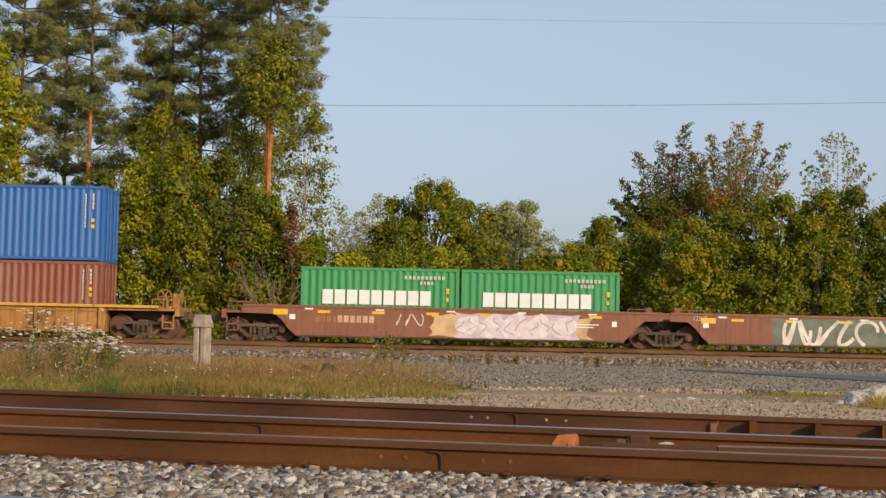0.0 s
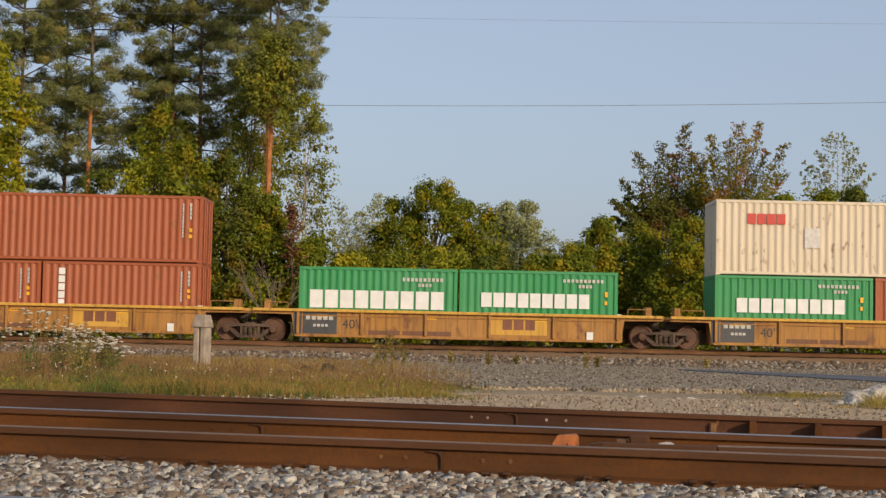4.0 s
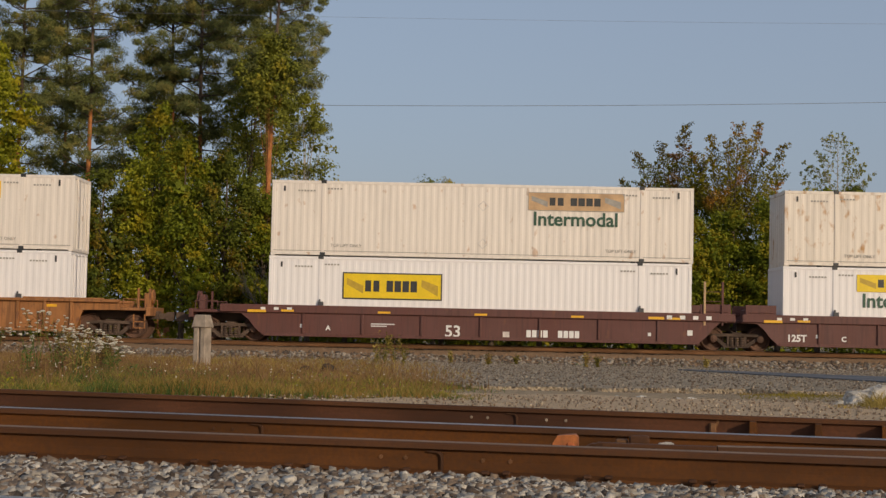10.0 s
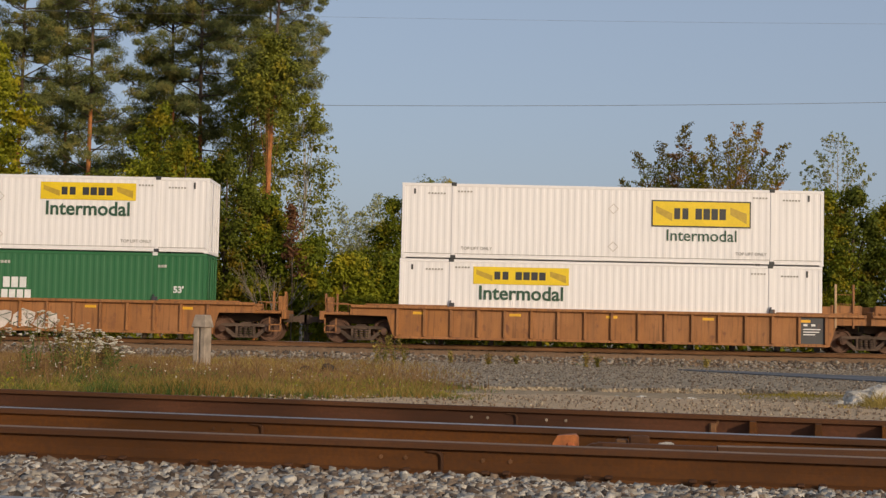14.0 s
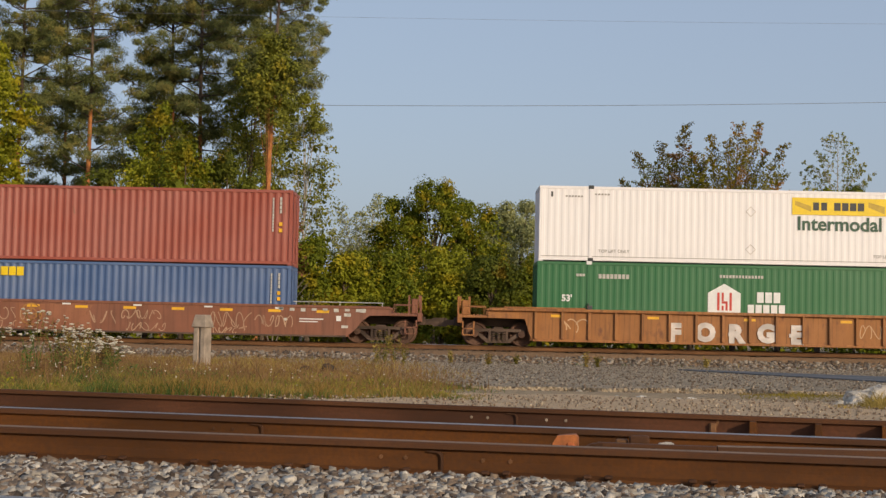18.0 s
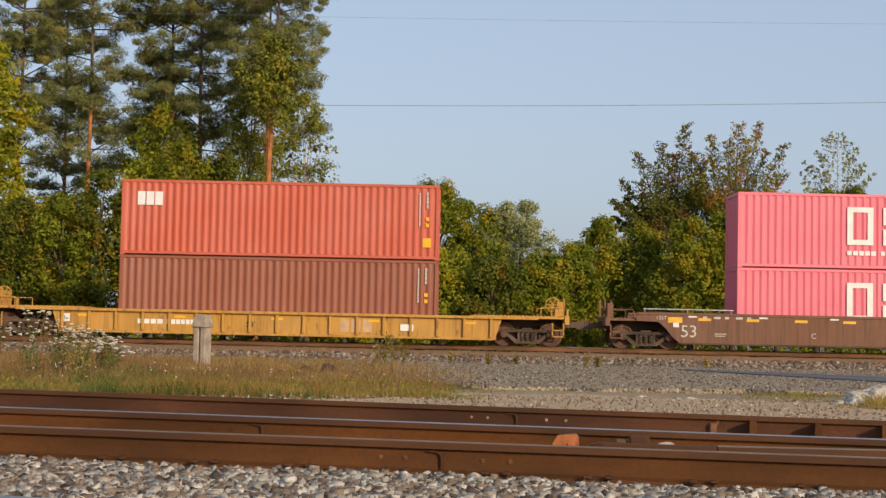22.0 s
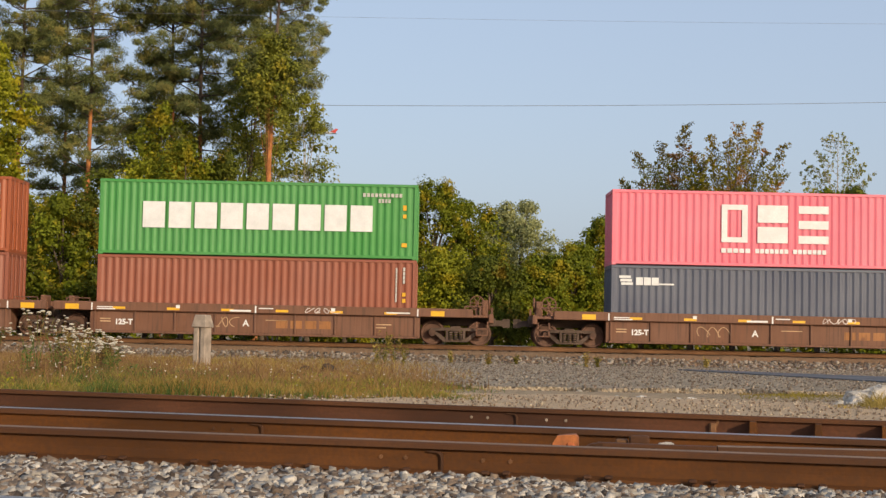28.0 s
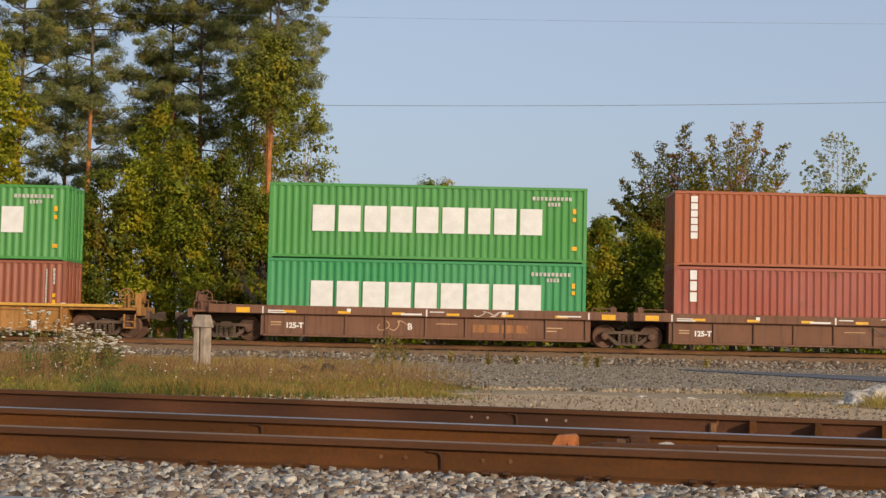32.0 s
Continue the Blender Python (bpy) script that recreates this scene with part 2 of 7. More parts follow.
    "plane_dark": plain("dark aircraft belly", (0.2, 0.22, 0.26), 0.4, vary=0.05, bump=0),
}


# ---- mesh helpers ----
def link_part(name, me, material, parent=None, label="", m=None):
    if not me.materials:
        me.materials.append(material)
    ob = new(name, me)
    if parent is not None:
        ob.parent = parent
    if m is not None:
        ob.matrix_basis = m
    if label:
        ob["label"] = label
    return ob


def part(name, bm, material, parent=None, label="", m=None, smooth=False):
    me = bpy.data.meshes.new(name)
    bm.to_mesh(me)
    bm.free()
    if smooth:
        me.shade_smooth()
    return link_part(name, me, material, parent, label, m)


def mesh_np(name, verts, faces, smooth=False):
    me = bpy.data.meshes.new(name)
    verts = np.asarray(verts, dtype=np.float32)
    faces = np.asarray(faces, dtype=np.int32)
    n = faces.shape[1]
    me.vertices.add(len(verts))
    me.vertices.foreach_set("co", verts.ravel())
    me.loops.add(faces.size)
    me.loops.foreach_set("vertex_index", faces.ravel())
    me.polygons.add(len(faces))
    me.polygons.foreach_set("loop_start", np.arange(0, faces.size, n, dtype=np.int32))
    me.update(calc_edges=True)
    if smooth:
        me.shade_smooth()
    return me


def box(bm, x0, x1, y0, y1, z0, z1, bevel=0.0):
    """Add a box; bevel rounds its edges."""
    r = bmesh.ops.create_cube(bm, size=1.0, matrix=Matrix.Translation(((x0 + x1) / 2, (y0 + y1) / 2, (z0 + z1) / 2)) @ Matrix.Diagonal((x1 - x0, y1 - y0, z1 - z0, 1)))
    if bevel:
        edges = list({e for v in r["verts"] for e in v.link_edges})
        bmesh.ops.bevel(bm, geom=edges, offset=bevel, segments=1, affect="EDGES")
    return bm


def boxes(*spec, bevel=0.0):
    bm = bmesh.new()
    for s in spec:
        box(bm, *s, bevel=bevel)
    return bm


def extrude_poly(pts, y0, y1, bm=None):
    """A plate with outline pts (x, z), between two depths."""
    bm = bm or bmesh.new()
    a = [bm.verts.new((x, y0, z)) for x, z in pts]
    b = [bm.verts.new((x, y1, z)) for x, z in pts]
    bm.faces.new(a)
    bm.faces.new(b[::-1])
    for i in range(len(pts)):
        j = (i + 1) % len(pts)
        bm.faces.new((a[j], a[i], b[i], b[j]))
    bmesh.ops.recalc_face_normals(bm, faces=bm.faces)
    return bm


def cyl(bm, p, q, r0, r1=None, seg=10):
    p, q = Vector(p), Vector(q)
    d = q - p
    mtx = Matrix.Translation((p + q) / 2) @ d.to_track_quat("Z", "Y").to_matrix().to_4x4()
    bmesh.ops.create_cone(bm, cap_ends=True, segments=seg, radius1=r0, radius2=r0 if r1 is None else r1, depth=d.length, matrix=mtx)
    return bm


def tube_mesh(paths, seg=6):
    """Vertices and quads of tapered tubes; each path is a list of (point, radius)."""
    V, F = [], []
    for path in paths:
        base = len(V)
        for i, (p, r) in enumerate(path):
            p = Vector(p)
            d = (Vector(path[min(i + 1, len(path) - 1)][0]) - Vector(path[max(i - 1, 0)][0])).normalized()
            u = d.orthogonal().normalized()
            w = d.cross(u)
            for k in range(seg):
                a = 2 * math.pi * k / seg
                V.append(p + r * (math.cos(a) * u + math.sin(a) * w))
        for i in range(len(path) - 1):
            for k in range(seg):
                k2 = (k + 1) % seg
                F.append((base + i * seg + k, base + i * seg + k2, base + (i + 1) * seg + k2, base + (i + 1) * seg + k))
    return np.array([tuple(v) for v in V]), np.array(F)


def text_mesh(words, size, bold=0.0, key={}):
    k = (words, size, bold)
    if k not in key:
        cu = bpy.data.curves.new("lettering", "FONT")
        cu.body, cu.size, cu.offset, cu.extrude = words, size, bold, 0.003
        cu.align_x, cu.align_y, cu.resolution_u = "CENTER", "CENTER", 3
        ob = bpy.data.objects.new("lettering", cu)
        scene.collection.objects.link(ob)
        bpy.context.view_layer.update()
        key[k] = bpy.data.meshes.new_from_object(ob.evaluated_get(bpy.context.evaluated_depsgraph_get()))
        bpy.data.objects.remove(ob)
    me = key[k].copy()
    me.materials.clear()
    return me


# ---- the ground ----
def ground_z(y):
    """Level yard at the near tracks, falling gently to the far line."""
    k = min(max((y - 15.0) / 36.0, 0.0), 1.0)
    return -0.10 - 0.50 * k


def build_ground():
    ys = [-3000, -600, -120, -30, -8, 0, 3, 5, 7, 9, 11, 13, 15] + [15 + 1.5 * i for i in range(1, 25)] + [52, 53, 54.3, 54.9, 60, 61, 63, 70, 90, 140, 300, 900, 3500]
    xs = [-3500, -900, -250, -90] + [-60 + 2.0 * i for i in range(61)] + [90, 250, 900, 3500]
    V = []
    for y in ys:
        for x in xs:
            z = ground_z(y) - (0.03 if -8 < y < 8 else 0.0)      # the ballast lies in a shallow trough
            if 11 < y < 53 and abs(x) < 80:
                z += 0.05 * (noise.noise(Vector((x * 0.21, y * 0.3, 0)))) + 0.02 * noise.noise(Vector((x * 0.9, y * 0.9, 3)))
            V.append((x, y, z))
    n = len(xs)
    F = [(j * n + i, j * n + i + 1, (j + 1) * n + i + 1, (j + 1) * n + i) for j in range(len(ys) - 1) for i in range(n - 1)]
    tagged(link_part("ground", mesh_np("ground", V, F, True), M["ground"]), "grey-brown crushed gravel ground of a rail yard", "ground", kind="structure")


build_ground()

TRACK_Y = 57.37      # centre line of the far track
FACE = 1.22          # half width of a box


def rail_profile():
    """Half outline of a flat-bottomed rail, 0.168 m high, top at z = 0."""
    half = [(0.0, 0.0), (0.028, -0.002), (0.036, -0.010), (0.040, -0.034), (0.010, -0.037), (0.008, -0.09), (0.011, -0.138), (0.066, -0.152), (0.07, -0.168), (0.0, -0.168)]
    return half[1:-1] + [(-x, z) for x, z in half[1:-1]][::-1]


def build_rail(name, p, q, z, mat, label, head=True, gauge=0.004, inner=-0.024, shine="rail_top"):
    """A rail from p to q (plan points), its head at height z; it carries a polished running strip."""
    p, q = Vector((*p, z)), Vector((*q, z))
    d = (q - p).normalized()
    side = Vector((-d.y, d.x, 0))
    prof = rail_profile()
    V = [tuple(e + side * a + Vector((0, 0, b))) for e in (p, q) for a, b in prof]
    n = len(prof)
    me = bpy.data.meshes.new(name)
    me.from_pydata(V, [], [(i, (i + 1) % n, n + (i + 1) % n, n + i) for i in range(n)] + [tuple(range(n))[::-1], tuple(range(n, 2 * n))])
    bm = bmesh.new()
    bm.from_mesh(me)
    bmesh.ops.recalc_face_normals(bm, faces=bm.faces)
    bm.to_mesh(me)
    bm.free()
    ob = tagged(link_part(name, me, mat), label, "rail", kind="structure")
    if mat is not M["rail_far"]:             # the head weathers darker than the web
        me.materials.append(M["rail_head"])
        for f in me.polygons:
            if len(f.vertices) == 4 and min(me.vertices[i].co.z for i in f.vertices) > z - 0.037:
                f.material_index = 1
    if head:
        w = 0.024
        V = [tuple(e + side * a + Vector((0, 0, b))) for e in (p, q) for a, b in ((inner - 0.006 - gauge, -0.001 - gauge), (inner - 0.004 - gauge * 0.5, 0.0005), (inner, 0.0025), (w, 0.003), (w + 0.006, -0.001))]
        strip = bpy.data.meshes.new("running_strip")
        strip.from_pydata(V, [], [(0, 5, 6, 1), (1, 6, 7, 2), (2, 7, 8, 3), (3, 8, 9, 4)])
        link_part("running_strip", strip, M[shine], ob, "polished running surface")
    return ob


# the far track
for off in (-0.755, 0.755):
    build_rail("rail_far", (-400, TRACK_Y + off), (400, TRACK_Y + off), 0.0, M["rail_far"], "rusty rail of the far main line")


def build_far_track():
    bm = bmesh.new()
    box(bm, -0.11, 0.11, -1.3, 1.3, -0.18, 0.0, 0.012)
    me = bpy.data.meshes.new("sleeper")
    bm.to_mesh(me)
    bm.free()
    bed = bmesh.new()
    prof = [(-4.3, -0.62), (-2.3, -0.24), (-1.6, -0.20), (1.6, -0.20), (2.3, -0.24), (4.3, -0.62)]
    xs = [-400, -60] + [-40 + 1.0 * i for i in range(81)] + [60, 400]
    rows = []
    for x in xs:
        rows.append([bed.verts.new((x, TRACK_Y + a, b + 0.05 * noise.noise(Vector((x * 1.3, a * 2, 0))))) for a, b in prof])
    for r, s in zip(rows, rows[1:]):
        for i in range(len(prof) - 1):
            bed.faces.new((r[i], s[i], s[i + 1], r[i + 1]))
    ob = tagged(part("track_bed", bed, M["bed"], smooth=True), "grey ballast bed under the far track", "track bed", kind="structure")
    for i in range(-45, 46):
        link_part("sleeper", me, M["tie"], ob, m=pose(i * 0.55 + 0.03 * math.sin(i * 7), TRACK_Y, -0.178, 0, 0, 0.8 * math.sin(i * 3)))


build_far_track()

# the near tracks run a few degrees across the view; each rail is a line in plan
def near_rail(name, y_mid, slope, z, label, reach=30.0, head=True, gauge=0.001, inner=-0.024, shine="rail_top", mat="rail"):
    return build_rail(name, (-reach, y_mid - slope * reach), (reach, y_mid + slope * reach), z, M[mat], label, head, gauge, inner, shine)


RAIL_A, RAIL_B, RAIL_C = (7.52, -0.202), (8.98, -0.240), (11.17, -0.288)      # where each crosses x = 0, and its slope in plan
near_rail("rail_near", *RAIL_A, 0.07, "rusty brown rail with a shiny running surface", inner=0.004, shine="rail_worn", mat="rail_mid")
near_rail("rail_near", *RAIL_B, 0.07, "rusty brown rail with a shiny running surface", gauge=0.003, inner=-0.006)
near_rail("rail_near", *RAIL_C, 0.07, "rusty brown stock rail with braces", head=False, mat="rail_dull")
near_rail("rail_near", 4.57, -0.170, 0.07, "rusty rail of the nearest track", mat="rail_mid")


# ---- the train ----
PX = 46.3                     # plan units of the consist list to one metre
MOVING = []                   # (thing, its x at time 0, y, z)


def ran(t):
    """Metres that the train has run after t seconds."""
    return (778.0 * t + 0.3 * t * t) / PX


def rides(ob, x, y, z):
    MOVING.append((ob, x, y, z))
    ob.matrix_basis = pose(x, y, z)
    return ob


SHARED = {}
KIN = {}                      # marks painted together


def shared(key, make):
    """Mesh data made once and shared by alike parts."""
    if key not in SHARED:
        bm = make()
        me = bpy.data.meshes.new(key if isinstance(key, str) else key[0])
        bm.to_mesh(me)
        bm.free()
        SHARED[key] = me
    return SHARED[key]


def coloured(key, make, mat):
    """The shared mesh in one paint."""
    k = (key, mat.name)
    if k not in SHARED:
        me = shared(key, make).copy()
        me.materials.clear()
        me.materials.append(mat)
        SHARED[k] = me
    return SHARED[k]


def corrugated(length, z0, z1, pitch, depth, flat=0.5):
    """A folded steel sheet along x, its crests at y = 0 and its troughs at y = +depth."""
    bm = bmesh.new()
    n = max(2, round(length / pitch))
    p = length / n
    pts = []
    for i in range(n):
        x = -length / 2 + i * p
        s = p * (1 - flat) / 4
        c = p * flat / 2
        pts += [(x, 0.0), (x + c, 0.0), (x + c + 2 * s, depth), (x + 2 * c + 2 * s, depth)]
    pts.append((length / 2, 0.0))
    lo = [bm.verts.new((x, y, z0)) for x, y in pts]
    hi = [bm.verts.new((x, y, z1)) for x, y in pts]
    for i in range(len(pts) - 1):
        bm.faces.new((lo[i], lo[i + 1], hi[i + 1], hi[i]))
    return bm


def end_sheet(w, z0, z1):
    bm = corrugated(w, z0, z1, 0.36, 0.04)
    bmesh.ops.rotate(bm, cent=(0, 0, 0), matrix=Matrix.Rotation(radians(90), 3, "Z"), verts=bm.verts)
    return bm


def decal(name, spec, mat, parent, label="", depth=0.006):
    """Flat painted shapes on the near side, at local y; spec is rows of x0, x1, z0, z1."""
    groups = {}
    if name in ("warning_marking", "stencil_marking"):
        groups = {i: [r] for i, r in enumerate(spec)}
    elif name in ("number_marking", "identity_marking"):
        for r in spec:                # one part for each row or column of bars
            groups.setdefault(round(r[2], 3) if name == "number_marking" else round(r[0], 3), []).append(r)
    kin = []
    for rows in list(groups.values())[:-1]:
        bm = bmesh.new()
        for x0, x1, z0, z1 in rows:
            box(bm, x0, x1, -depth, 0.001, z0, z1)
        kin.append(part(name, bm, mat, parent, label))
    if groups:
        spec = list(groups.values())[-1]
    bm = bmesh.new()
    for x0, x1, z0, z1 in spec:
        box(bm, x0, x1, -depth, 0.001, z0, z1)
    ob = part(name, bm, mat, parent, label)
    KIN[ob] = kin
    return ob


def blocks(x, z, total, height, n, gap=0.14):
    """n plain blocks in a row, as a painted mark seen from afar."""
    w = total / n
    out = []
    for i in range(n):
        out.append((x + i * w, x + (i + 1) * w - w * gap, z, z + height))
    return out


def column(x, z_top, n, w, h, gap=0.14):
    return [(x, x + w, z_top - (i + 1) * h + h * gap, z_top - i * h) for i in range(n)]


def at_side(ob, w):
    for o in (ob, *KIN.get(ob, ())):
        o.location.y = -w / 2 - 0.004
    return ob


def words(text, size, x, z, mat, parent, bold=0.0, w=2.44):
    ob = link_part("lettering", text_mesh(text, size, bold), mat, parent)
    ob.matrix_basis = pose(x, -w / 2 - 0.008, z, 90, 0, 0)
    return ob


def make_box(colour, feet, high, label, x, z, marks=None, rib=None):
    """An intermodal container whose floor stands at z, centred at x on the far track."""
    L = {20: 6.058, 40: 12.192, 53: 16.154}[feet]
    H = 2.896 if high else 2.591
    w = 2.59 if feet == 53 else 2.438
    if colour == "box_green" and z > 2.0:
        colour = "box_leaf"          # the upper tier is a yellower green
    mat = M[colour]
    name = "shipping_container"
    ob = tagged(new(name), label, "container", group="containers on the train")
    hw = w / 2
    pitch = rib or (0.278 if feet != 53 else 0.262)
    depth, flat = (0.045, 0.42) if feet != 53 else (0.009, 0.66)
    key = (feet, high, pitch)
    for s in (-1, 1):
        p = link_part("side_panel", coloured(("side_panel", *key), lambda: corrugated(L - 0.2, 0.14, H - 0.1, pitch, depth, flat), mat), mat, ob)
        p.matrix_basis = pose(0, s * (hw - 0.012), 0, 0, 0, 0 if s < 0 else 180)
        for zz, nm, hh in ((0.045, "bottom_rail", 0.11), (H - 0.11, "top_rail", 0.11)):
            r = link_part(nm, coloured((nm, *key), lambda: boxes((-L / 2 + 0.1, L / 2 - 0.1, -0.03, 0.03, 0, hh), bevel=0.008), mat), mat, ob)
            r.matrix_basis = pose(0, s * (hw - 0.032), zz)
    ends = ((-1, "end_panel"), (1, "door"))
    for s, nm in ends:
        e = link_part(nm, coloured((nm, *key), lambda: end_sheet(w - 0.2, 0.12, H - 0.1), mat), mat, ob)
        e.matrix_basis = pose(s * (L / 2 - 0.02), 0, 0, 0, 0, 0 if s > 0 else 180)
        for zz, nm2, hh in ((0.0, "sill_beam", 0.14), (H - 0.12, "header_beam", 0.12)):
            r = link_part(nm2, coloured((nm2, *key), lambda: boxes((-0.05, 0.05, -hw + 0.1, hw - 0.1, 0, hh)), mat), mat, ob)
            r.matrix_basis = pose(s * (L / 2 - 0.05), 0, zz)
        for v in (-1, 1):
            c = link_part("corner_post", coloured(("corner_post", *key), lambda: boxes((-0.07, 0.07, -0.06, 0.06, 0.118, H - 0.118), bevel=0.015), mat), mat, ob)
            c.matrix_basis = pose(s * (L / 2 - 0.07), v * (hw - 0.06), 0)
            for zz in (0.0, H - 0.118):
                q = link_part("corner_casting", coloured(("corner_casting", feet), lambda: boxes((-0.089, 0.089, -0.081, 0.081, 0, 0.118), bevel=0.01), mat), mat, ob)
                q.matrix_basis = pose(s * (L / 2 - 0.087), v * (hw - 0.079), zz)
    for v in (-0.82, -0.3, 0.3, 0.82):
        link_part("lock_rod", coloured(("lock_rod", high), lambda: cyl(boxes((-0.02, 0.02, -0.05, 0.05, 1.1, 1.16)), (0, 0, 0.08), (0, 0, H - 0.08), 0.02, seg=6), mat), mat, ob, m=pose(L / 2 + 0.012, v, 0))
    link_part("roof", coloured(("roof", *key), lambda: boxes((-L / 2 + 0.08, L / 2 - 0.08, -hw + 0.06, hw - 0.06, H - 0.09, H - 0.035)), mat), mat, ob)
    if feet == 53:
        for u in (-6.096, 6.096):
            for v in (-1, 1):
                c = link_part("lifting_post", coloured(("lifting_post", *key), lambda: boxes((-0.06, 0.06, -0.02, 0.02, 0.15, H - 0.1)), mat), mat, ob)
                c.matrix_basis = pose(u, v * (hw - 0.008), 0)
                for zz in (0.02, H - 0.1):
                    q = link_part("corner_casting", coloured(("corner_casting", "mid"), lambda: boxes((-0.1, 0.1, -0.05, 0.05, 0, 0.14), bevel=0.01), M["ink" if colour in WHITES else "white"]), mat, ob)
                    q.matrix_basis = pose(u, v * (hw - 0.035), zz)
    if marks:
        marks(ob, L, H, w)
    rides(ob, (x - 784) / PX, TRACK_Y, z)
    return ob


WHITES = ("box_white", "box_white_old", "box_white_rust")
for nm, args in {
    "box_blue": dict(colour=(0.009, 0.108, 0.36), dirt=0.2, fade=0.06), "box_green": dict(colour=(0.018, 0.25, 0.078), dirt=0.2, fade=0.12), "box_leaf": dict(colour=(0.045, 0.255, 0.048), dirt=0.2, fade=0.12),
    "box_hub": dict(colour=(0.012, 0.125, 0.038), dirt=0.15, fade=0.06), "box_brown": dict(colour=(0.205, 0.056, 0.026), dirt=0.2, rusting=0.1),
    "box_tan_red": dict(colour=(0.33, 0.080, 0.024), dirt=0.2, fade=0.05, rusting=0.15), "box_cream": dict(colour=(0.64, 0.54, 0.40), dirt=0.25, rusting=0.25),
    "box_white": dict(colour=(0.79, 0.765, 0.765), dirt=0.12, fade=0.0), "box_white_old": dict(colour=(0.76, 0.695, 0.63), dirt=0.25, fade=0.0, rusting=0.12, rust=(0.42, 0.22, 0.1)),
    "box_white_rust": dict(colour=(0.76, 0.685, 0.60), dirt=0.35, fade=0.0, rusting=0.45, rust=(0.45, 0.24, 0.09)),
    "box_red": dict(colour=(0.54, 0.05, 0.035), dirt=0.2), "box_pink": dict(colour=(0.80, 0.155, 0.21), dirt=0.12, fade=0.25),
    "box_navy": dict(colour=(0.075, 0.085, 0.12), dirt=0.2), "box_seablue": dict(colour=(0.055, 0.112, 0.25), dirt=0.2),
    "box_grey": dict(colour=(0.24, 0.268, 0.278), dirt=0.25, rusting=0.2), "box_teal": dict(colour=(0.08, 0.12, 0.15), dirt=0.25),
    "box_orange": dict(colour=(0.33, 0.08, 0.024), fade=0.1, dirt=0.25, rusting=0.12), "box_redbrown": dict(colour=(0.295, 0.06, 0.034), dirt=0.2, rusting=0.08),
    "box_cai": dict(colour=(0.50, 0.085, 0.04), dirt=0.2), "box_rose": dict(colour=(0.265, 0.074, 0.035), dirt=0.25, fade=0.1),
    "car_yellow": dict(colour=(0.41, 0.185, 0.03), dirt=0.6, rusting=0.6, fade=0.15, rough=0.7),
    "car_gold": dict(colour=(0.50, 0.25, 0.03), dirt=0.4, rusting=0.25, fade=0.15, rough=0.65),
    "car_orange": dict(colour=(0.355, 0.14, 0.034), dirt=0.55, rusting=0.5, fade=0.1, rough=0.7),
    "car_maroon": dict(colour=(0.108, 0.031, 0.024), dirt=0.35, rusting=0.2, fade=0.08, rough=0.65),
    "car_brown": dict(colour=(0.225, 0.078, 0.038), dirt=0.4, rusting=0.3, fade=0.1, rough=0.65),
    "fresh_paint": dict(colour=(0.285, 0.10, 0.042), dirt=0.4, rusting=0.2, fade=0.1, rough=0.65),
    "fresh_dark": dict(colour=(0.225, 0.085, 0.04), dirt=0.4, rusting=0.2, fade=0.1, rough=0.7),
    "car_dark": dict(colour=(0.175, 0.073, 0.036), dirt=0.45, rusting=0.3, fade=0.1, rough=0.75),
}.items():
    M[nm] = paint(nm.replace("_", " "), **args)


# painted marks; every maker's mark is only plain shapes in its colours
def codes(ob, L, H, w, mat="pale_ink"):
    """Small identity columns near the door end."""
    a = decal("identity_marking", column(L / 2 - 0.78, H - 0.3, 11, 0.06, 0.12) + column(L / 2 - 0.5, H - 0.28, 4, 0.08, 0.16), M[mat], ob)
    b = decal("warning_marking", column(L / 2 - 0.52, H - 1.24, 2, 0.13, 0.24, 0.4), M["yellow"], ob, "yellow warning marks")
    at_side(a, w), at_side(b, w)


def codes_low(ob, L, H, w, mat="pale_ink"):
    a = decal("identity_marking", column(L / 2 - 0.78, H - 0.3, 9, 0.06, 0.13) + column(L / 2 - 0.5, H - 0.28, 4, 0.08, 0.15), M[mat], ob)
    b = decal("warning_marking", column(L / 2 - 0.52, H - 0.98, 2, 0.12, 0.22, 0.4), M["yellow"], ob, "yellow warning marks")
    at_side(a, w), at_side(b, w)


def mark_long(ob, L, H, w):
    """Nine white blocks across the side with small number bars by the door."""
    at_side(decal("white_marking", blocks(-4.42, H - 1.84, 8.95, 1.0, 9, 0.15), M["white"], ob, "row of bold white blocks"), w)
    at_side(decal("number_marking", blocks(L / 2 - 2.1, H - 0.5, 1.55, 0.14, 10, 0.3) + blocks(L / 2 - 1.5, H - 0.72, 0.5, 0.14, 4, 0.3), M["pale_ink"], ob), w)
    at_side(decal("warning_marking", [(L / 2 - 0.55, L / 2 - 0.42, H - 1.0, H - 0.8), (L / 2 - 0.55, L / 2 - 0.42, H - 1.3, H - 1.15), (L / 2 - 0.58, L / 2 - 0.38, H - 2.4, H - 2.25)], M["yellow"], ob, "yellow warning marks"), w)


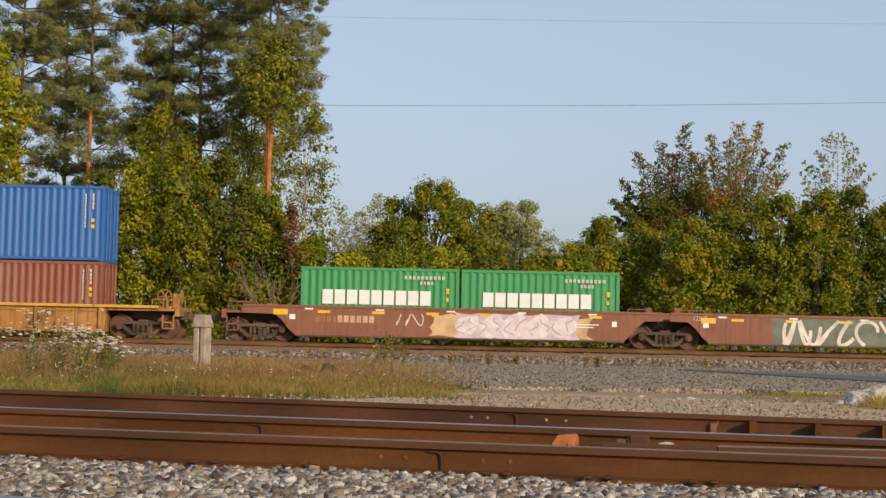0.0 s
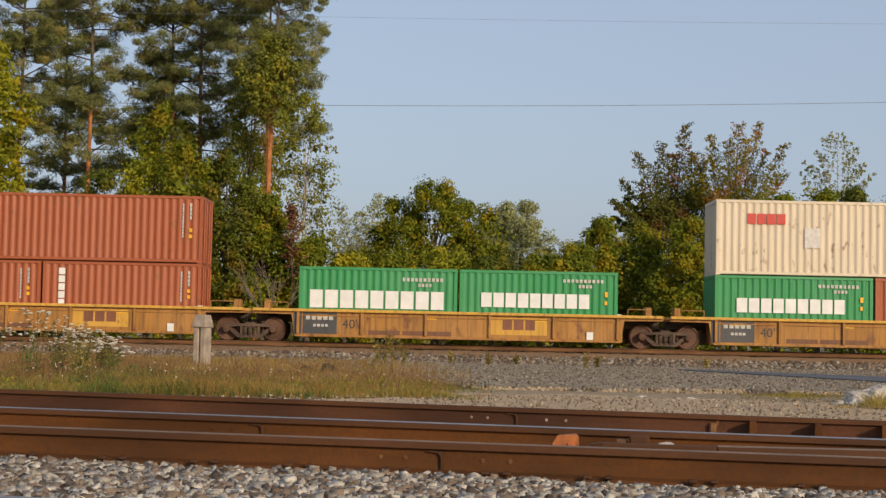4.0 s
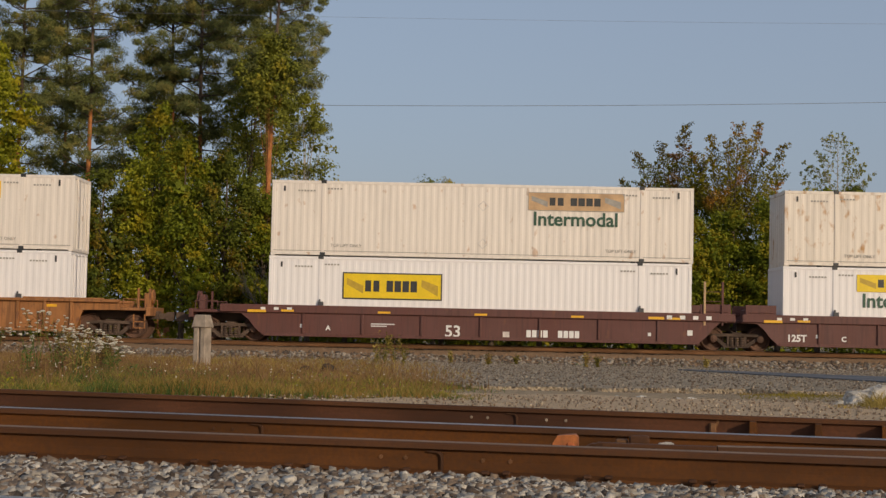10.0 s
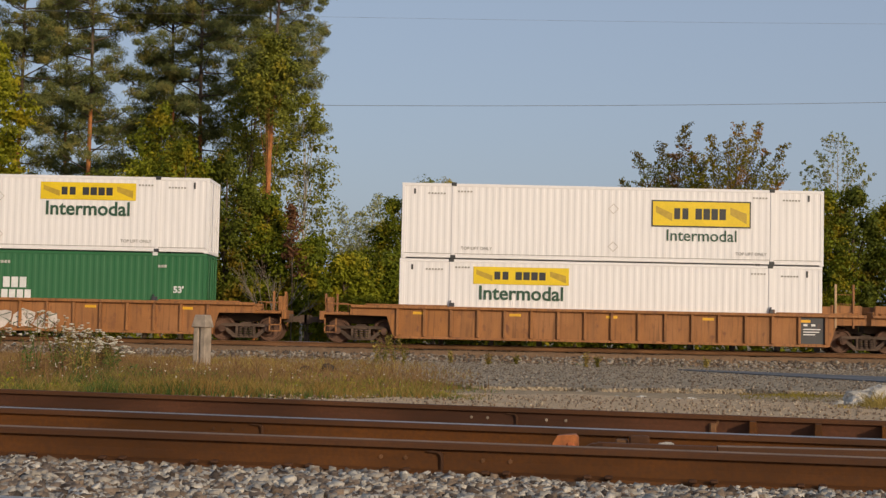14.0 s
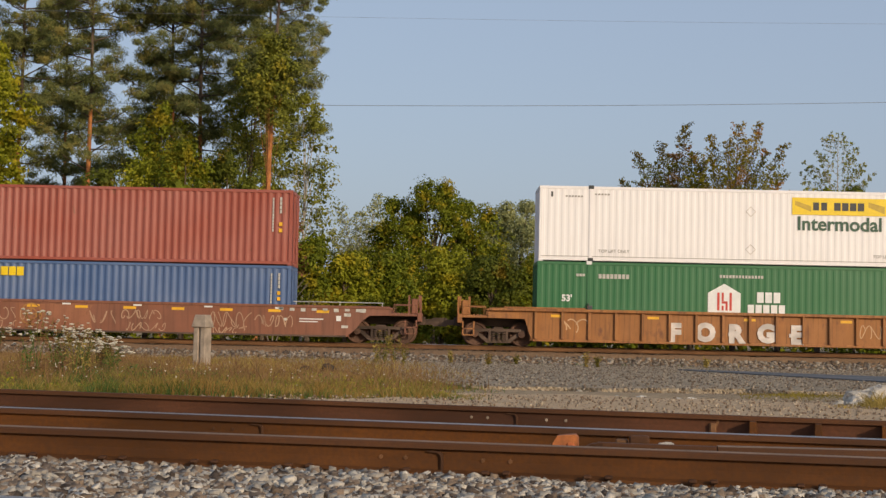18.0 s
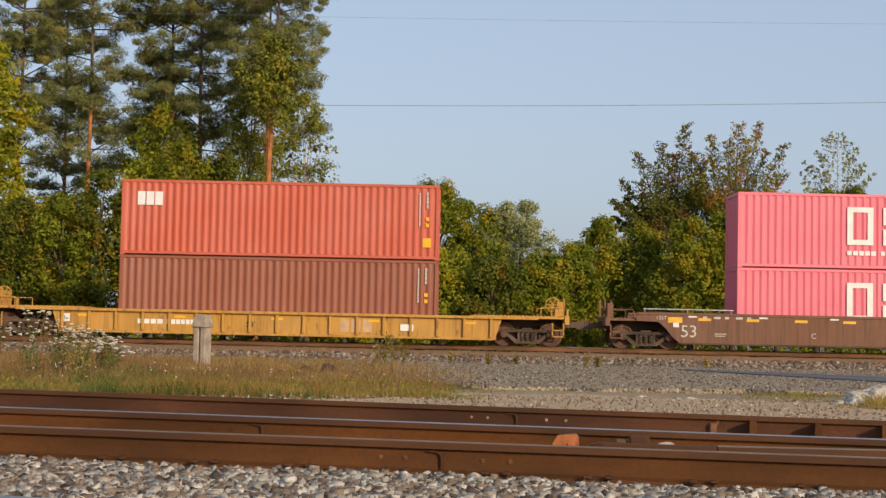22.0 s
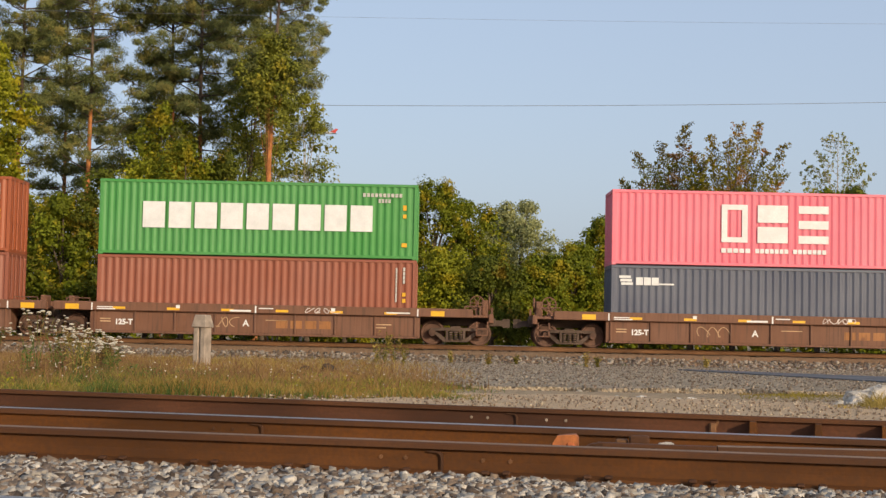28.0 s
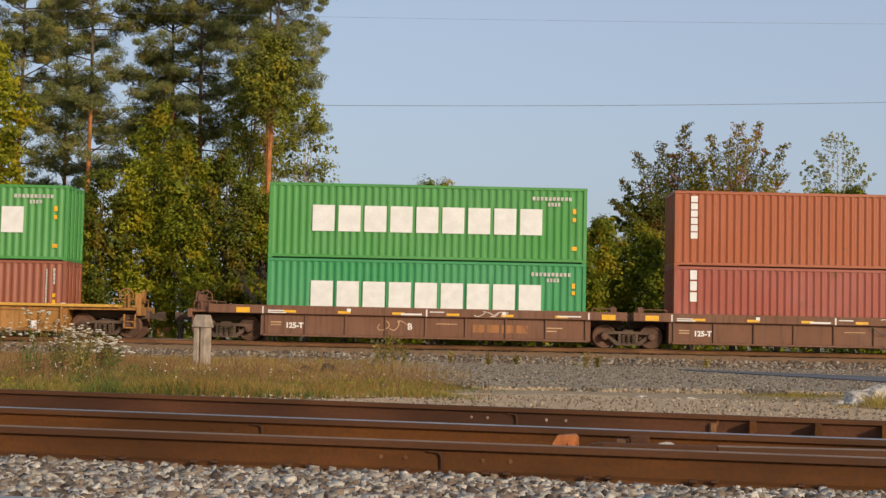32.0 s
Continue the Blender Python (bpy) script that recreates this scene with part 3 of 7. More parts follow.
def mark_long_low(ob, L, H, w):
    at_side(decal("white_marking", blocks(-4.42, H - 1.84, 8.95, 1.0, 9, 0.15), M["white"], ob, "row of bold white blocks"), w)
    at_side(decal("number_marking", blocks(L / 2 - 2.1, H - 0.5, 1.55, 0.14, 10, 0.3) + blocks(L / 2 - 1.5, H - 0.72, 0.5, 0.14, 4, 0.3), M["pale_ink"], ob), w)
    at_side(decal("warning_marking", [(L / 2 - 0.55, L / 2 - 0.42, H - 0.95, H - 0.75), (L / 2 - 0.55, L / 2 - 0.42, H - 1.2, H - 1.05)], M["yellow"], ob, "yellow warning marks"), w)


def mark_mid_low(ob, L, H, w):
    at_side(decal("white_marking", blocks(-3.47, H - 1.70, 7.05, 0.79, 9, 0.15), M["white"], ob, "row of bold white blocks"), w)
    at_side(decal("number_marking", blocks(L / 2 - 2.1, H - 0.5, 1.55, 0.14, 10, 0.3) + blocks(L / 2 - 1.5, H - 0.72, 0.5, 0.14, 4, 0.3), M["pale_ink"], ob), w)
    at_side(decal("warning_marking", [(L / 2 - 0.55, L / 2 - 0.42, H - 0.95, H - 0.75), (L / 2 - 0.55, L / 2 - 0.42, H - 1.2, H - 1.05)], M["yellow"], ob, "yellow warning marks"), w)


def mark_short(ob, L, H, w):
    at_side(decal("white_marking", blocks(-2.19, H - 1.41, 4.2, 0.55, 9, 0.15), M["white"], ob, "row of bold white blocks"), w)
    at_side(decal("number_marking", blocks(L / 2 - 2.1, H - 0.42, 1.6, 0.13, 10, 0.35) + blocks(L / 2 - 1.5, H - 0.62, 0.55, 0.12, 4, 0.3), M["pale_ink"], ob), w)
    at_side(decal("warning_marking", [(L / 2 - 0.5, L / 2 - 0.38, H - 0.95, H - 0.75), (L / 2 - 0.5, L / 2 - 0.4, H - 1.25, H - 1.1)], M["yellow"], ob, "yellow warning marks"), w)


def mark_short_wide(ob, L, H, w):
    at_side(decal("white_marking", blocks(-2.6, H - 1.56, 5.2, 0.68, 9, 0.15), M["white"], ob, "row of bold white blocks"), w)
    at_side(decal("number_marking", blocks(L / 2 - 2.1, H - 0.5, 1.6, 0.14, 10, 0.35) + blocks(L / 2 - 1.5, H - 0.7, 0.55, 0.12, 4, 0.3), M["pale_ink"], ob), w)


def mark_codes(ob, L, H, w):
    codes(ob, L, H, w)


def mark_codes_low(ob, L, H, w):
    codes_low(ob, L, H, w)


def upright(z_top, n, wd, ht):
    def f(ob, L, H, w):
        at_side(decal("white_marking", column(-L / 2 + 0.62, H - z_top, n, wd, ht, 0.16), M["white"], ob, "column of white blocks"), w)
        (codes if H > 2.7 else codes_low)(ob, L, H, w)
    return f


def mark_globe(ob, L, H, w):
    """A white outlined globe across the middle with two rows of blocks, and a column of blocks."""
    bm = bmesh.new()
    for k in range(36):
        a, b = 2 * math.pi * k / 36, 2 * math.pi * (k + 1) / 36
        for rx in (0.85, 0.38):
            pa, pb = (rx * math.cos(a), 0.62 * math.sin(a)), (rx * math.cos(b), 0.62 * math.sin(b))
            if abs(pa[1]) < 0.3:
                continue
            extrude_poly([(pa[0] * 0.9, pa[1] * 0.9), pa, pb, (pb[0] * 0.9, pb[1] * 0.9)], -0.006, 0.001, bm)
    for x0, x1, z0, z1 in blocks(-1.05, 0.0, 2.1, 0.3, 5, 0.14) + blocks(-0.95, -0.27, 1.95, 0.2, 8, 0.2):
        box(bm, x0, x1, -0.006, 0.001, z0, z1)
    p = part("globe_mark", bm, M["white"], ob, "white globe outline with blocks")
    p.matrix_basis = pose(0.0, -w / 2 - 0.004, H - 1.36)
    at_side(decal("white_marking", column(-L / 2 + 0.48, H - 0.68, 6, 0.18, 0.27), M["white"], ob), w)
    codes(ob, L, H, w)


def mark_red_word(ob, L, H, w):
    at_side(decal("red_marking", blocks(-L / 2 + 1.2, H - 0.92, 1.5, 0.4, 4, 0.12), M["red_ink"], ob, "four red blocks"), w)
    at_side(decal("repair_patch", [(-2.7, -2.1, 1.1, 1.85)], M["faint_ink"], ob, "pale grey repair patch"), w)
    at_side(decal("number_marking", blocks(L / 2 - 1.2, H - 0.5, 0.8, 0.1, 9, 0.3) + column(L / 2 - 0.7, H - 0.7, 2, 0.12, 0.24), M["grey_ink"], ob), w)


def mark_hub(ob, L, H, w, low=False):
    """White hexagon with red bars, two rows of white blocks, small code bars, dashes along the foot."""
    cx, cz, r = -0.92, H - 1.44, 0.72
    bm = extrude_poly([(r * math.sin(math.pi / 3 * k), r * math.cos(math.pi / 3 * k)) for k in range(6)], -0.006, 0.001)
    p = part("hexagon_mark", bm, M["white"], ob, "white hexagon")
    p.matrix_basis = pose(cx, -w / 2 - 0.004, cz)
    q = decal("red_marking", [(-0.27, -0.18, -0.3, 0.38), (-0.1, -0.02, 0.06, 0.38), (0.05, 0.13, -0.3, 0.0), (0.2, 0.29, -0.3, 0.38), (-0.1, 0.13, -0.04, 0.05), (-0.1, -0.02, -0.3, -0.12)], M["red_ink"], ob, "red bars")
    q.matrix_basis = pose(cx, -w / 2 - 0.011, cz)
    at_side(decal("white_marking", blocks(0.33, H - 1.42, 0.95, 0.4, 3, 0.2) + blocks(-0.02, H - 1.84, 1.48, 0.34, 5, 0.2), M["white"], ob, "two rows of white blocks"), w)
    small = blocks(-1.1, H - 0.5, 1.7, 0.11, 14, 0.3) + blocks(L / 2 - 1.85, H - 0.55, 0.35, 0.1, 3, 0.2) + blocks(-L / 2 + 1.5, H - 0.55, 0.35, 0.1, 3, 0.2)
    small += blocks(4.4, H - 0.62, 1.2, 0.17, 8, 0.25) if not low else blocks(-L / 2 + 2.35, H - 0.62, 1.2, 0.17, 8, 0.25)
    if not low:
        small += [(-5.75, -5.45, 0.55, 0.82), (5.3, 5.6, 0.55, 0.82)]
    at_side(decal("number_marking", small, M["pale_ink"], ob), w)
    for x in (-L / 2 + 1.15, L / 2 - 1.05):
        words("53'", 0.34, x, H - 1.4, M["white"], ob, 0.012, w)
    if not low:
        dash = [(-L / 2 + 0.25 + 0.618 * i, -L / 2 + 0.62 + 0.618 * i, 0.06, 0.115) for i in range(26)]
        q = decal("dash_marking", dash, M["white"], ob, "white reflective dashes")
        q.location.y = -w / 2 - 0.004


def mark_hub_low(ob, L, H, w):
    mark_hub(ob, L, H, w, True)


def sign_panel(ob, x, z, w, wide=3.65, tall=0.66, frame_it=False, faded=False):
    """A panel with plain dark blocks on it and two wedge stripes."""
    if not faded:
        p = decal("sign_panel", [(x, x + wide, z, z + tall)], M["panel_yellow"], ob, "bright yellow sign panel")
        p.location.y = -w / 2 - 0.004
    if frame_it or faded:
        f = 0.05 if frame_it else 0.02
        e = decal("panel_border", [(x - f, x + wide + f, z - f, z), (x - f, x + wide + f, z + tall, z + tall + f), (x - f, x, z, z + tall), (x + wide, x + wide + f, z, z + tall)], M["ink" if frame_it else "grey_ink"], ob, "dark border")
        e.location.y = -w / 2 - 0.006
    zz, hh = z + tall * 0.27, tall * 0.46
    b = decal("dark_marking", blocks(x + wide * 0.22, zz, wide * 0.17, hh, 2, 0.28) + blocks(x + wide * 0.44, zz, wide * 0.33, hh, 4, 0.18), M["ink"], ob, "row of dark blocks")
    b.location.y = -w / 2 - 0.011
    for a, c, d in ((0.03, 0.2, 1), (0.97, 0.8, -1)):
        bm = bmesh.new()
        xa, xc = x + wide * a, x + wide * c
        extrude_poly([(xa, z + tall * (0.82 if d > 0 else 0.12)), (xc, z + tall * (0.5)), (xc, z + tall * 0.18 if d > 0 else z + tall * 0.8), (xa, z + tall * 0.55)], -0.003, 0.001, bm)
        g = part("panel_wedge", bm, M["grey_ink" if faded else "gold"], ob, "darker wedge stripe")
        g.location.y = -w / 2 - 0.010


def white_small(ob, L, H, w, low=False):
    """Faint stencils and black lifting marks of the white boxes."""
    dk = [(-L / 2 + 0.45, -L / 2 + 0.52, H - 0.42, H - 0.22), (L / 2 - 0.62, L / 2 - 0.55, H - 0.42, H - 0.18)]
    at_side(decal("lifting_marking", dk, M["ink"], ob), w)
    fa = blocks(-5.95, H - 0.33, 0.6, 0.06, 5, 0.35) + blocks(5.35, H - 0.35, 0.6, 0.06, 5, 0.35) + blocks(6.5, H - 0.42, 0.7, 0.06, 6, 0.35) + blocks(-L / 2 + 1.0, H - 0.42, 0.7, 0.06, 6, 0.35)
    if not low:
        fa += [(-L / 2 + 0.1, L / 2 - 0.1, 0.2, 0.22)]
        for x in (-5.2, 5.3):
            words("TOP LIFT ONLY", 0.17, x, 0.42, M["grey_ink"], ob, 0.0, w)
        for z in (0.6, 2.05):        # pressed outlines for hazard placards
            bm = bmesh.new()
            r, q = 0.21, 0.165
            for k in range(4):
                a, b = math.pi / 2 * k, math.pi / 2 * (k + 1)
                extrude_poly([(q * math.cos(a), q * math.sin(a)), (r * math.cos(a), r * math.sin(a)), (r * math.cos(b), r * math.sin(b)), (q * math.cos(b), q * math.sin(b))], -0.004, 0.001, bm)
            p = part("placard_outline", bm, M["faint_ink"], ob, "faint grey diamond outline")
            p.matrix_basis = pose(0.02, -w / 2 - 0.004, z)
    at_side(decal("stencil_marking", fa, M["grey_ink"], ob, "faint grey stencil bars"), w)


def mark_white_a(ob, L, H, w):
    """Framed panel high on the side with the thin word below."""
    sign_panel(ob, 1.53, H - 1.44, w, 3.7, 0.92, True)
    words("Intermodal", 0.62, 3.4, H - 1.83, M["green_ink"], ob, 0.004, w)
    white_small(ob, L, H, w)


def mark_white_b(ob, L, H, w):
    sign_panel(ob, 1.6, H - 0.92, w)
    words("Intermodal", 0.74, 3.42, H - 1.28, M["green_ink"], ob, 0.016, w)
    white_small(ob, L, H, w)


def mark_white_b_low(ob, L, H, w):
    sign_panel(ob, -5.25, H - 0.92, w)
    words("Intermodal", 0.74, -3.42, H - 1.28, M["green_ink"], ob, 0.016, w)
    white_small(ob, L, H, w, True)


def mark_white_c_low(ob, L, H, w):
    sign_panel(ob, -5.2, H - 1.55, w, 3.7, 0.92, True)
    white_small(ob, L, H, w, True)


def mark_white_old_low(ob, L, H, w):
    sign_panel(ob, -5.3, H - 0.98, w, faded=True)
    words("Intermodal", 0.74, -3.48, H - 1.34, M["green_ink"], ob, 0.016, w)
    white_small(ob, L, H, w, True)


def mark_white_plain_low(ob, L, H, w):
    white_small(ob, L, H, w, True)


def mark_white_faded(ob, L, H, w):
    sign_panel(ob, 1.75, H - 0.95, w, faded=True)
    p = decal("sign_panel", [(1.75, 5.4, H - 0.95, H - 0.29)], M["spray_tan"], ob, "faded tan sign panel")
    p.location.y = -w / 2 - 0.003
    words("Intermodal", 0.74, 3.56, H - 1.31, M["green_ink"], ob, 0.016, w)
    white_small(ob, L, H, w)


def mark_square(ob, L, H, w):
    """Three large white shapes above a row of small blocks."""
    bm = bmesh.new()
    for x0, x1, z0, z1 in ((-2.0, -1.0, 0, 0.2), (-2.0, -1.0, 1.25, 1.45), (-2.0, -1.78, 0.2, 1.25), (-1.22, -1.0, 0.2, 1.25),
                           (-0.62, 0.54, 0, 0.62), (-0.62, 0.54, 0.78, 1.45),
                           (0.95, 2.1, 0, 0.3), (0.95, 2.1, 0.56, 0.88), (0.95, 2.1, 1.15, 1.45)):
        box(bm, x0, x1, -0.006, 0.001, z0, z1)
    p = part("large_marking", bm, M["white"], ob, "three large white shapes")
    p.matrix_basis = pose(0.1, -w / 2 - 0.004, H - 1.95)
    at_side(decal("small_marking", blocks(-1.9, H - 2.35, 1.15, 0.17, 5, 0.2) + blocks(-0.6, H - 2.35, 1.3, 0.17, 7, 0.2) + blocks(0.85, H - 2.35, 1.3, 0.17, 7, 0.2), M["white"], ob), w)
    codes(ob, L, H, w)


def mark_line(ob, L, H, w):
    """A large white block with ticks and a run of four smaller ones."""
    rows = [(-2.0, -0.9, 0, 0.4), (-2.0, -0.9, 0.5, 0.92), (-2.35, -2.1, 0.82, 0.95), (-0.75, -0.55, 0.82, 0.95)]
    rows += [(x0, x1, z0, z1) for x0, x1, z0, z1 in blocks(-0.4, 0.0, 3.0, 0.62, 4, 0.22)]
    at_side(decal("large_marking", [(a, b, H - 1.88 + c, H - 1.88 + d) for a, b, c, d in rows], M["white"], ob, "white blocks with ticks"), w)
    codes(ob, L, H, w)


def mark_corner(ob, L, H, w):
    at_side(decal("white_marking", blocks(-L / 2 + 0.62, H - 0.98, 1.0, 0.52, 3, 0.12), M["white"], ob, "three white blocks"), w)
    codes(ob, L, H, w)
    at_side(decal("notice", [(L / 2 - 0.62, L / 2 - 0.3, 0.5, 0.85)], M["yellow"], ob, "yellow notice"), w)


def mark_stripes(ob, L, H, w):
    """Three stacked stripes and slanted blocks by the front."""
    at_side(decal("stripe_marking", [(-L / 2 + 0.3, -L / 2 + 0.75, H - 0.5, H - 0.4), (-L / 2 + 0.34, -L / 2 + 0.79, H - 0.63, H - 0.53), (-L / 2 + 0.38, -L / 2 + 0.83, H - 0.76, H - 0.66)] + blocks(-L / 2 + 0.95, H - 0.76, 0.9, 0.3, 3, 0.12) + [(-L / 2 + 1.8, -L / 2 + 2.4, H - 0.74, H - 0.68)], M["white"], ob, "white stripes and blocks"), w)
    codes(ob, L, H, w)


def mark_blue_word(ob, L, H, w):
    at_side(decal("blue_panel", [(-L / 2 + 0.85, -L / 2 + 2.1, H - 0.8, H - 0.25)], M["sky_ink"], ob, "light blue mark panel"), w)
    p = decal("white_marking", [(-L / 2 + 1.25, -L / 2 + 1.68, H - 0.78, H - 0.27), (-L / 2 + 0.92, -L / 2 + 1.18, H - 0.65, H - 0.4), (-L / 2 + 1.75, -L / 2 + 2.02, H - 0.65, H - 0.4)], M["white"], ob)
    p.location.y = -w / 2 - 0.011
    at_side(decal("dark_streak", [(2.85, 2.93, 0.3, 1.5), (-L / 2 + 0.35, -L / 2 + 1.6, 0.38, 0.42)], M["grey_ink"], ob, "dark scrape"), w)
    at_side(decal("number_marking", blocks(L / 2 - 1.1, H - 0.25, 0.6, 0.1, 5, 0.3) + blocks(L / 2 - 1.1, H - 0.42, 0.6, 0.1, 5, 0.3) + [(L / 2 - 1.0, L / 2 - 0.85, H - 1.1, H - 0.95)], M["pale_ink"], ob), w)


def mark_yellow_word(ob, L, H, w):
    at_side(decal("yellow_marking", blocks(-L / 2 + 0.5, H - 0.58, 1.5, 0.34, 5, 0.12), M["panel_yellow"], ob, "five yellow blocks"), w)
    codes_low(ob, L, H, w)


def mark_bird(ob, L, H, w):
    bm = bmesh.new()
    extrude_poly([(0, 0), (0.55, 0.12), (1.15, 0.5), (0.75, 0.16), (1.2, 0.12), (0.6, -0.05)], -0.006, 0.001, bm)
    for x0, x1, z0, z1 in blocks(-0.2, -0.22, 1.6, 0.13, 9, 0.2) + blocks(0.0, -0.36, 1.2, 0.07, 9, 0.3):
        box(bm, x0, x1, -0.006, 0.001, z0, z1)
    p = part("white_mark", bm, M["white"], ob, "white swoosh over small blocks")
    p.matrix_basis = pose(-L / 2 + 0.85, -w / 2 - 0.004, H - 0.72)
    at_side(decal("number_marking", [(L / 2 - 2.0, L / 2 - 0.35, H - 0.68, H - 0.5), (L / 2 - 2.0, L / 2 - 1.45, H - 0.98, H - 0.85), (L / 2 - 0.9, L / 2 - 0.78, H - 1.3, H - 1.15)], M["pale_ink"], ob), w)


# ---- wagons ----
def ribbon(bm, pts, width, y0=-0.005, y1=0.001):
    """A flat painted stroke along pts (x, z)."""
    rows = []
    for i, (x, z) in enumerate(pts):
        a, b = pts[max(i - 1, 0)], pts[min(i + 1, len(pts) - 1)]
        n = Vector((a[1] - b[1], b[0] - a[0]))
        n = n.normalized() * width / 2 if n.length > 1e-6 else Vector((0, width / 2))
        y = y0 - 0.00015 * i
        rows.append((bm.verts.new((x - n.x, y, z - n.y)), bm.verts.new((x + n.x, y, z + n.y))))
    for p, q in zip(rows, rows[1:]):
        bm.faces.new((p[0], q[0], q[1], p[1]))


def scrawl(parent, x0, x1, z0, z1, n, mat, y, seed, width=0.07, label="spray-painted scrawl"):
    """Spray paint without any letters in it: fat strokes become overlapping lobed shapes, thin ones jagged squiggles."""
    rng = random.Random(seed)
    bm = bmesh.new()
    step = (x1 - x0) / n
    for i in range(n):
        cx = x0 + step * (i + 0.5)
        yy = -0.004 - 0.0012 * (i % 3)
        if width >= 0.15:
            k = rng.randint(7, 10)
            top, foot = rng.uniform(0.36, 0.5), rng.uniform(0.36, 0.5)
            pts = []
            for j in range(k):
                a = 2 * math.pi * j / k + rng.uniform(-0.2, 0.2)
                rz = (top if math.sin(a) > 0 else foot) * (z1 - z0) * rng.uniform(0.8, 1.15)
                rx = step * rng.uniform(0.42, 0.66)
                pts.append((cx + rx * math.cos(a) + 0.12 * math.sin(a), (z0 + z1) / 2 + rz * math.sin(a)))
            bm.faces.new([bm.verts.new((px, yy, pz)) for px, pz in pts])
        else:
            turn, ph, ph2, k = rng.uniform(3.0, 6.5), rng.uniform(0, 6.28), rng.uniform(0, 6.28), rng.uniform(0.6, 1.7)
            pts = []
            for q in range(19):
                a = turn * q / 18
                pts.append((cx + step * (0.42 * math.cos(a + ph) + 0.5 * (q / 18 - 0.5)), (z0 + z1) / 2 + (z1 - z0) * 0.46 * math.sin(a * k + ph2)))
            ribbon(bm, pts, width * rng.uniform(0.7, 1.1), yy)
    ob = part("spray_paint", bm, M[mat], parent, label)
    ob.location.y = y
    if width >= 0.15:
        bm = bmesh.new()
        for i in range(n * 2):
            cx = x0 + step * (i + 0.5) / 2
            pts = [(cx + rng.uniform(-0.3, 0.3) * step, (z0 + z1) / 2 + (z1 - z0) * 0.4 * (0.8 - 0.4 * q) * (1 if i % 2 else -1)) for q in range(4)]
            ribbon(bm, pts, 0.045, -0.0005 - 0.0012 * (i % 3))
        line = part("spray_line", bm, M["spray_green" if mat == "spray" else "grey_ink"], ob, "dark spray outline")
        line.location.y = -0.0085
    return ob


def spray_field(ob, x0, x1, z0, z1, mat, y, seed, rag, label):
    """A painted ground with a wandering outline."""
    rng = random.Random(seed)
    n = 15
    up = [(x0 + (x1 - x0) * i / n, z1 - rag * 0.28 * rng.random()) for i in range(n + 1)]
    dn = [(x1 - (x1 - x0) * i / n, z0 + rag * 0.2 * rng.random()) for i in range(n + 1)]
    side = lambda x, k: [(x + k * rag * rng.uniform(0.2, 1.0), z1 - (z1 - z0) * q) for q in (0.2, 0.4, 0.6, 0.8)]
    left = [(x0 + rag * rng.uniform(0.0, 0.9), z0 + (z1 - z0) * q) for q in (0.2, 0.4, 0.6, 0.8)]
    p = part("spray_field", extrude_poly(up + side(x1, -1) + dn + left, -0.001, 0.001), M[mat], ob, label)
    p.location.y = y
    return p


def wheelset_mesh():
    """Axle, hubs, rims and flanges turned as one piece."""
    half = [(0.30, 0.085), (0.62, 0.09), (0.655, 0.13), (0.66, 0.36), (0.665, 0.475), (0.68, 0.487), (0.70, 0.47), (0.72, 0.458), (0.818, 0.452), (0.832, 0.43), (0.83, 0.385), (0.79, 0.36), (0.78, 0.18), (0.82, 0.14), (0.93, 0.135), (0.94, 0.08), (1.0, 0.075)]
    prof = [(-y, r) for y, r in half[::-1]] + half
    bm = bmesh.new()
    seg = 26
    rings = [[bm.verts.new((r * math.cos(2 * math.pi * k / seg), y, r * math.sin(2 * math.pi * k / seg))) for k in range(seg)] for y, r in prof]
    for a, b in zip(rings, rings[1:]):
        for k in range(seg):
            bm.faces.new((a[k], a[(k + 1) % seg], b[(k + 1) % seg], b[k]))
    bm.faces.new(rings[0])
    bm.faces.new(rings[-1][::-1])
    bmesh.ops.recalc_face_normals(bm, faces=bm.faces)
    return bm


def side_frame_mesh():
    bm = extrude_poly([(-1.06, 0.52), (-0.92, 0.64), (-0.5, 0.66), (0.5, 0.66), (0.92, 0.64), (1.06, 0.52), (0.92, 0.52), (0.5, 0.55), (-0.5, 0.55), (-0.92, 0.52)], -0.07, 0.07)
    extrude_poly([(-0.9, 0.5), (-0.72, 0.5), (-0.36, 0.24), (0.36, 0.24), (0.72, 0.5), (0.9, 0.5), (0.46, 0.12), (-0.46, 0.12)], -0.065, 0.065, bm)
    for s in (-1, 1):
        box(bm, s * 0.33 - 0.045, s * 0.33 + 0.045, -0.09, 0.07, 0.2, 0.58)
    return bm


def springs_mesh():
    bm = bmesh.new()
    for x in (-0.2, 0.0, 0.2):
        for k in range(4):
            cyl(bm, (x, -0.03, 0.2 + 0.085 * k), (x, -0.03, 0.255 + 0.085 * k), 0.085, seg=8)
    return bm


def bolster_mesh():
    bm = boxes((-0.2, 0.2, -1.05, 1.05, 0.5, 0.72), bevel=0.03)
    cyl(bm, (0, 0, 0.7), (0, 0, 0.82), 0.2, seg=12)
    return bm


WHEELS = []


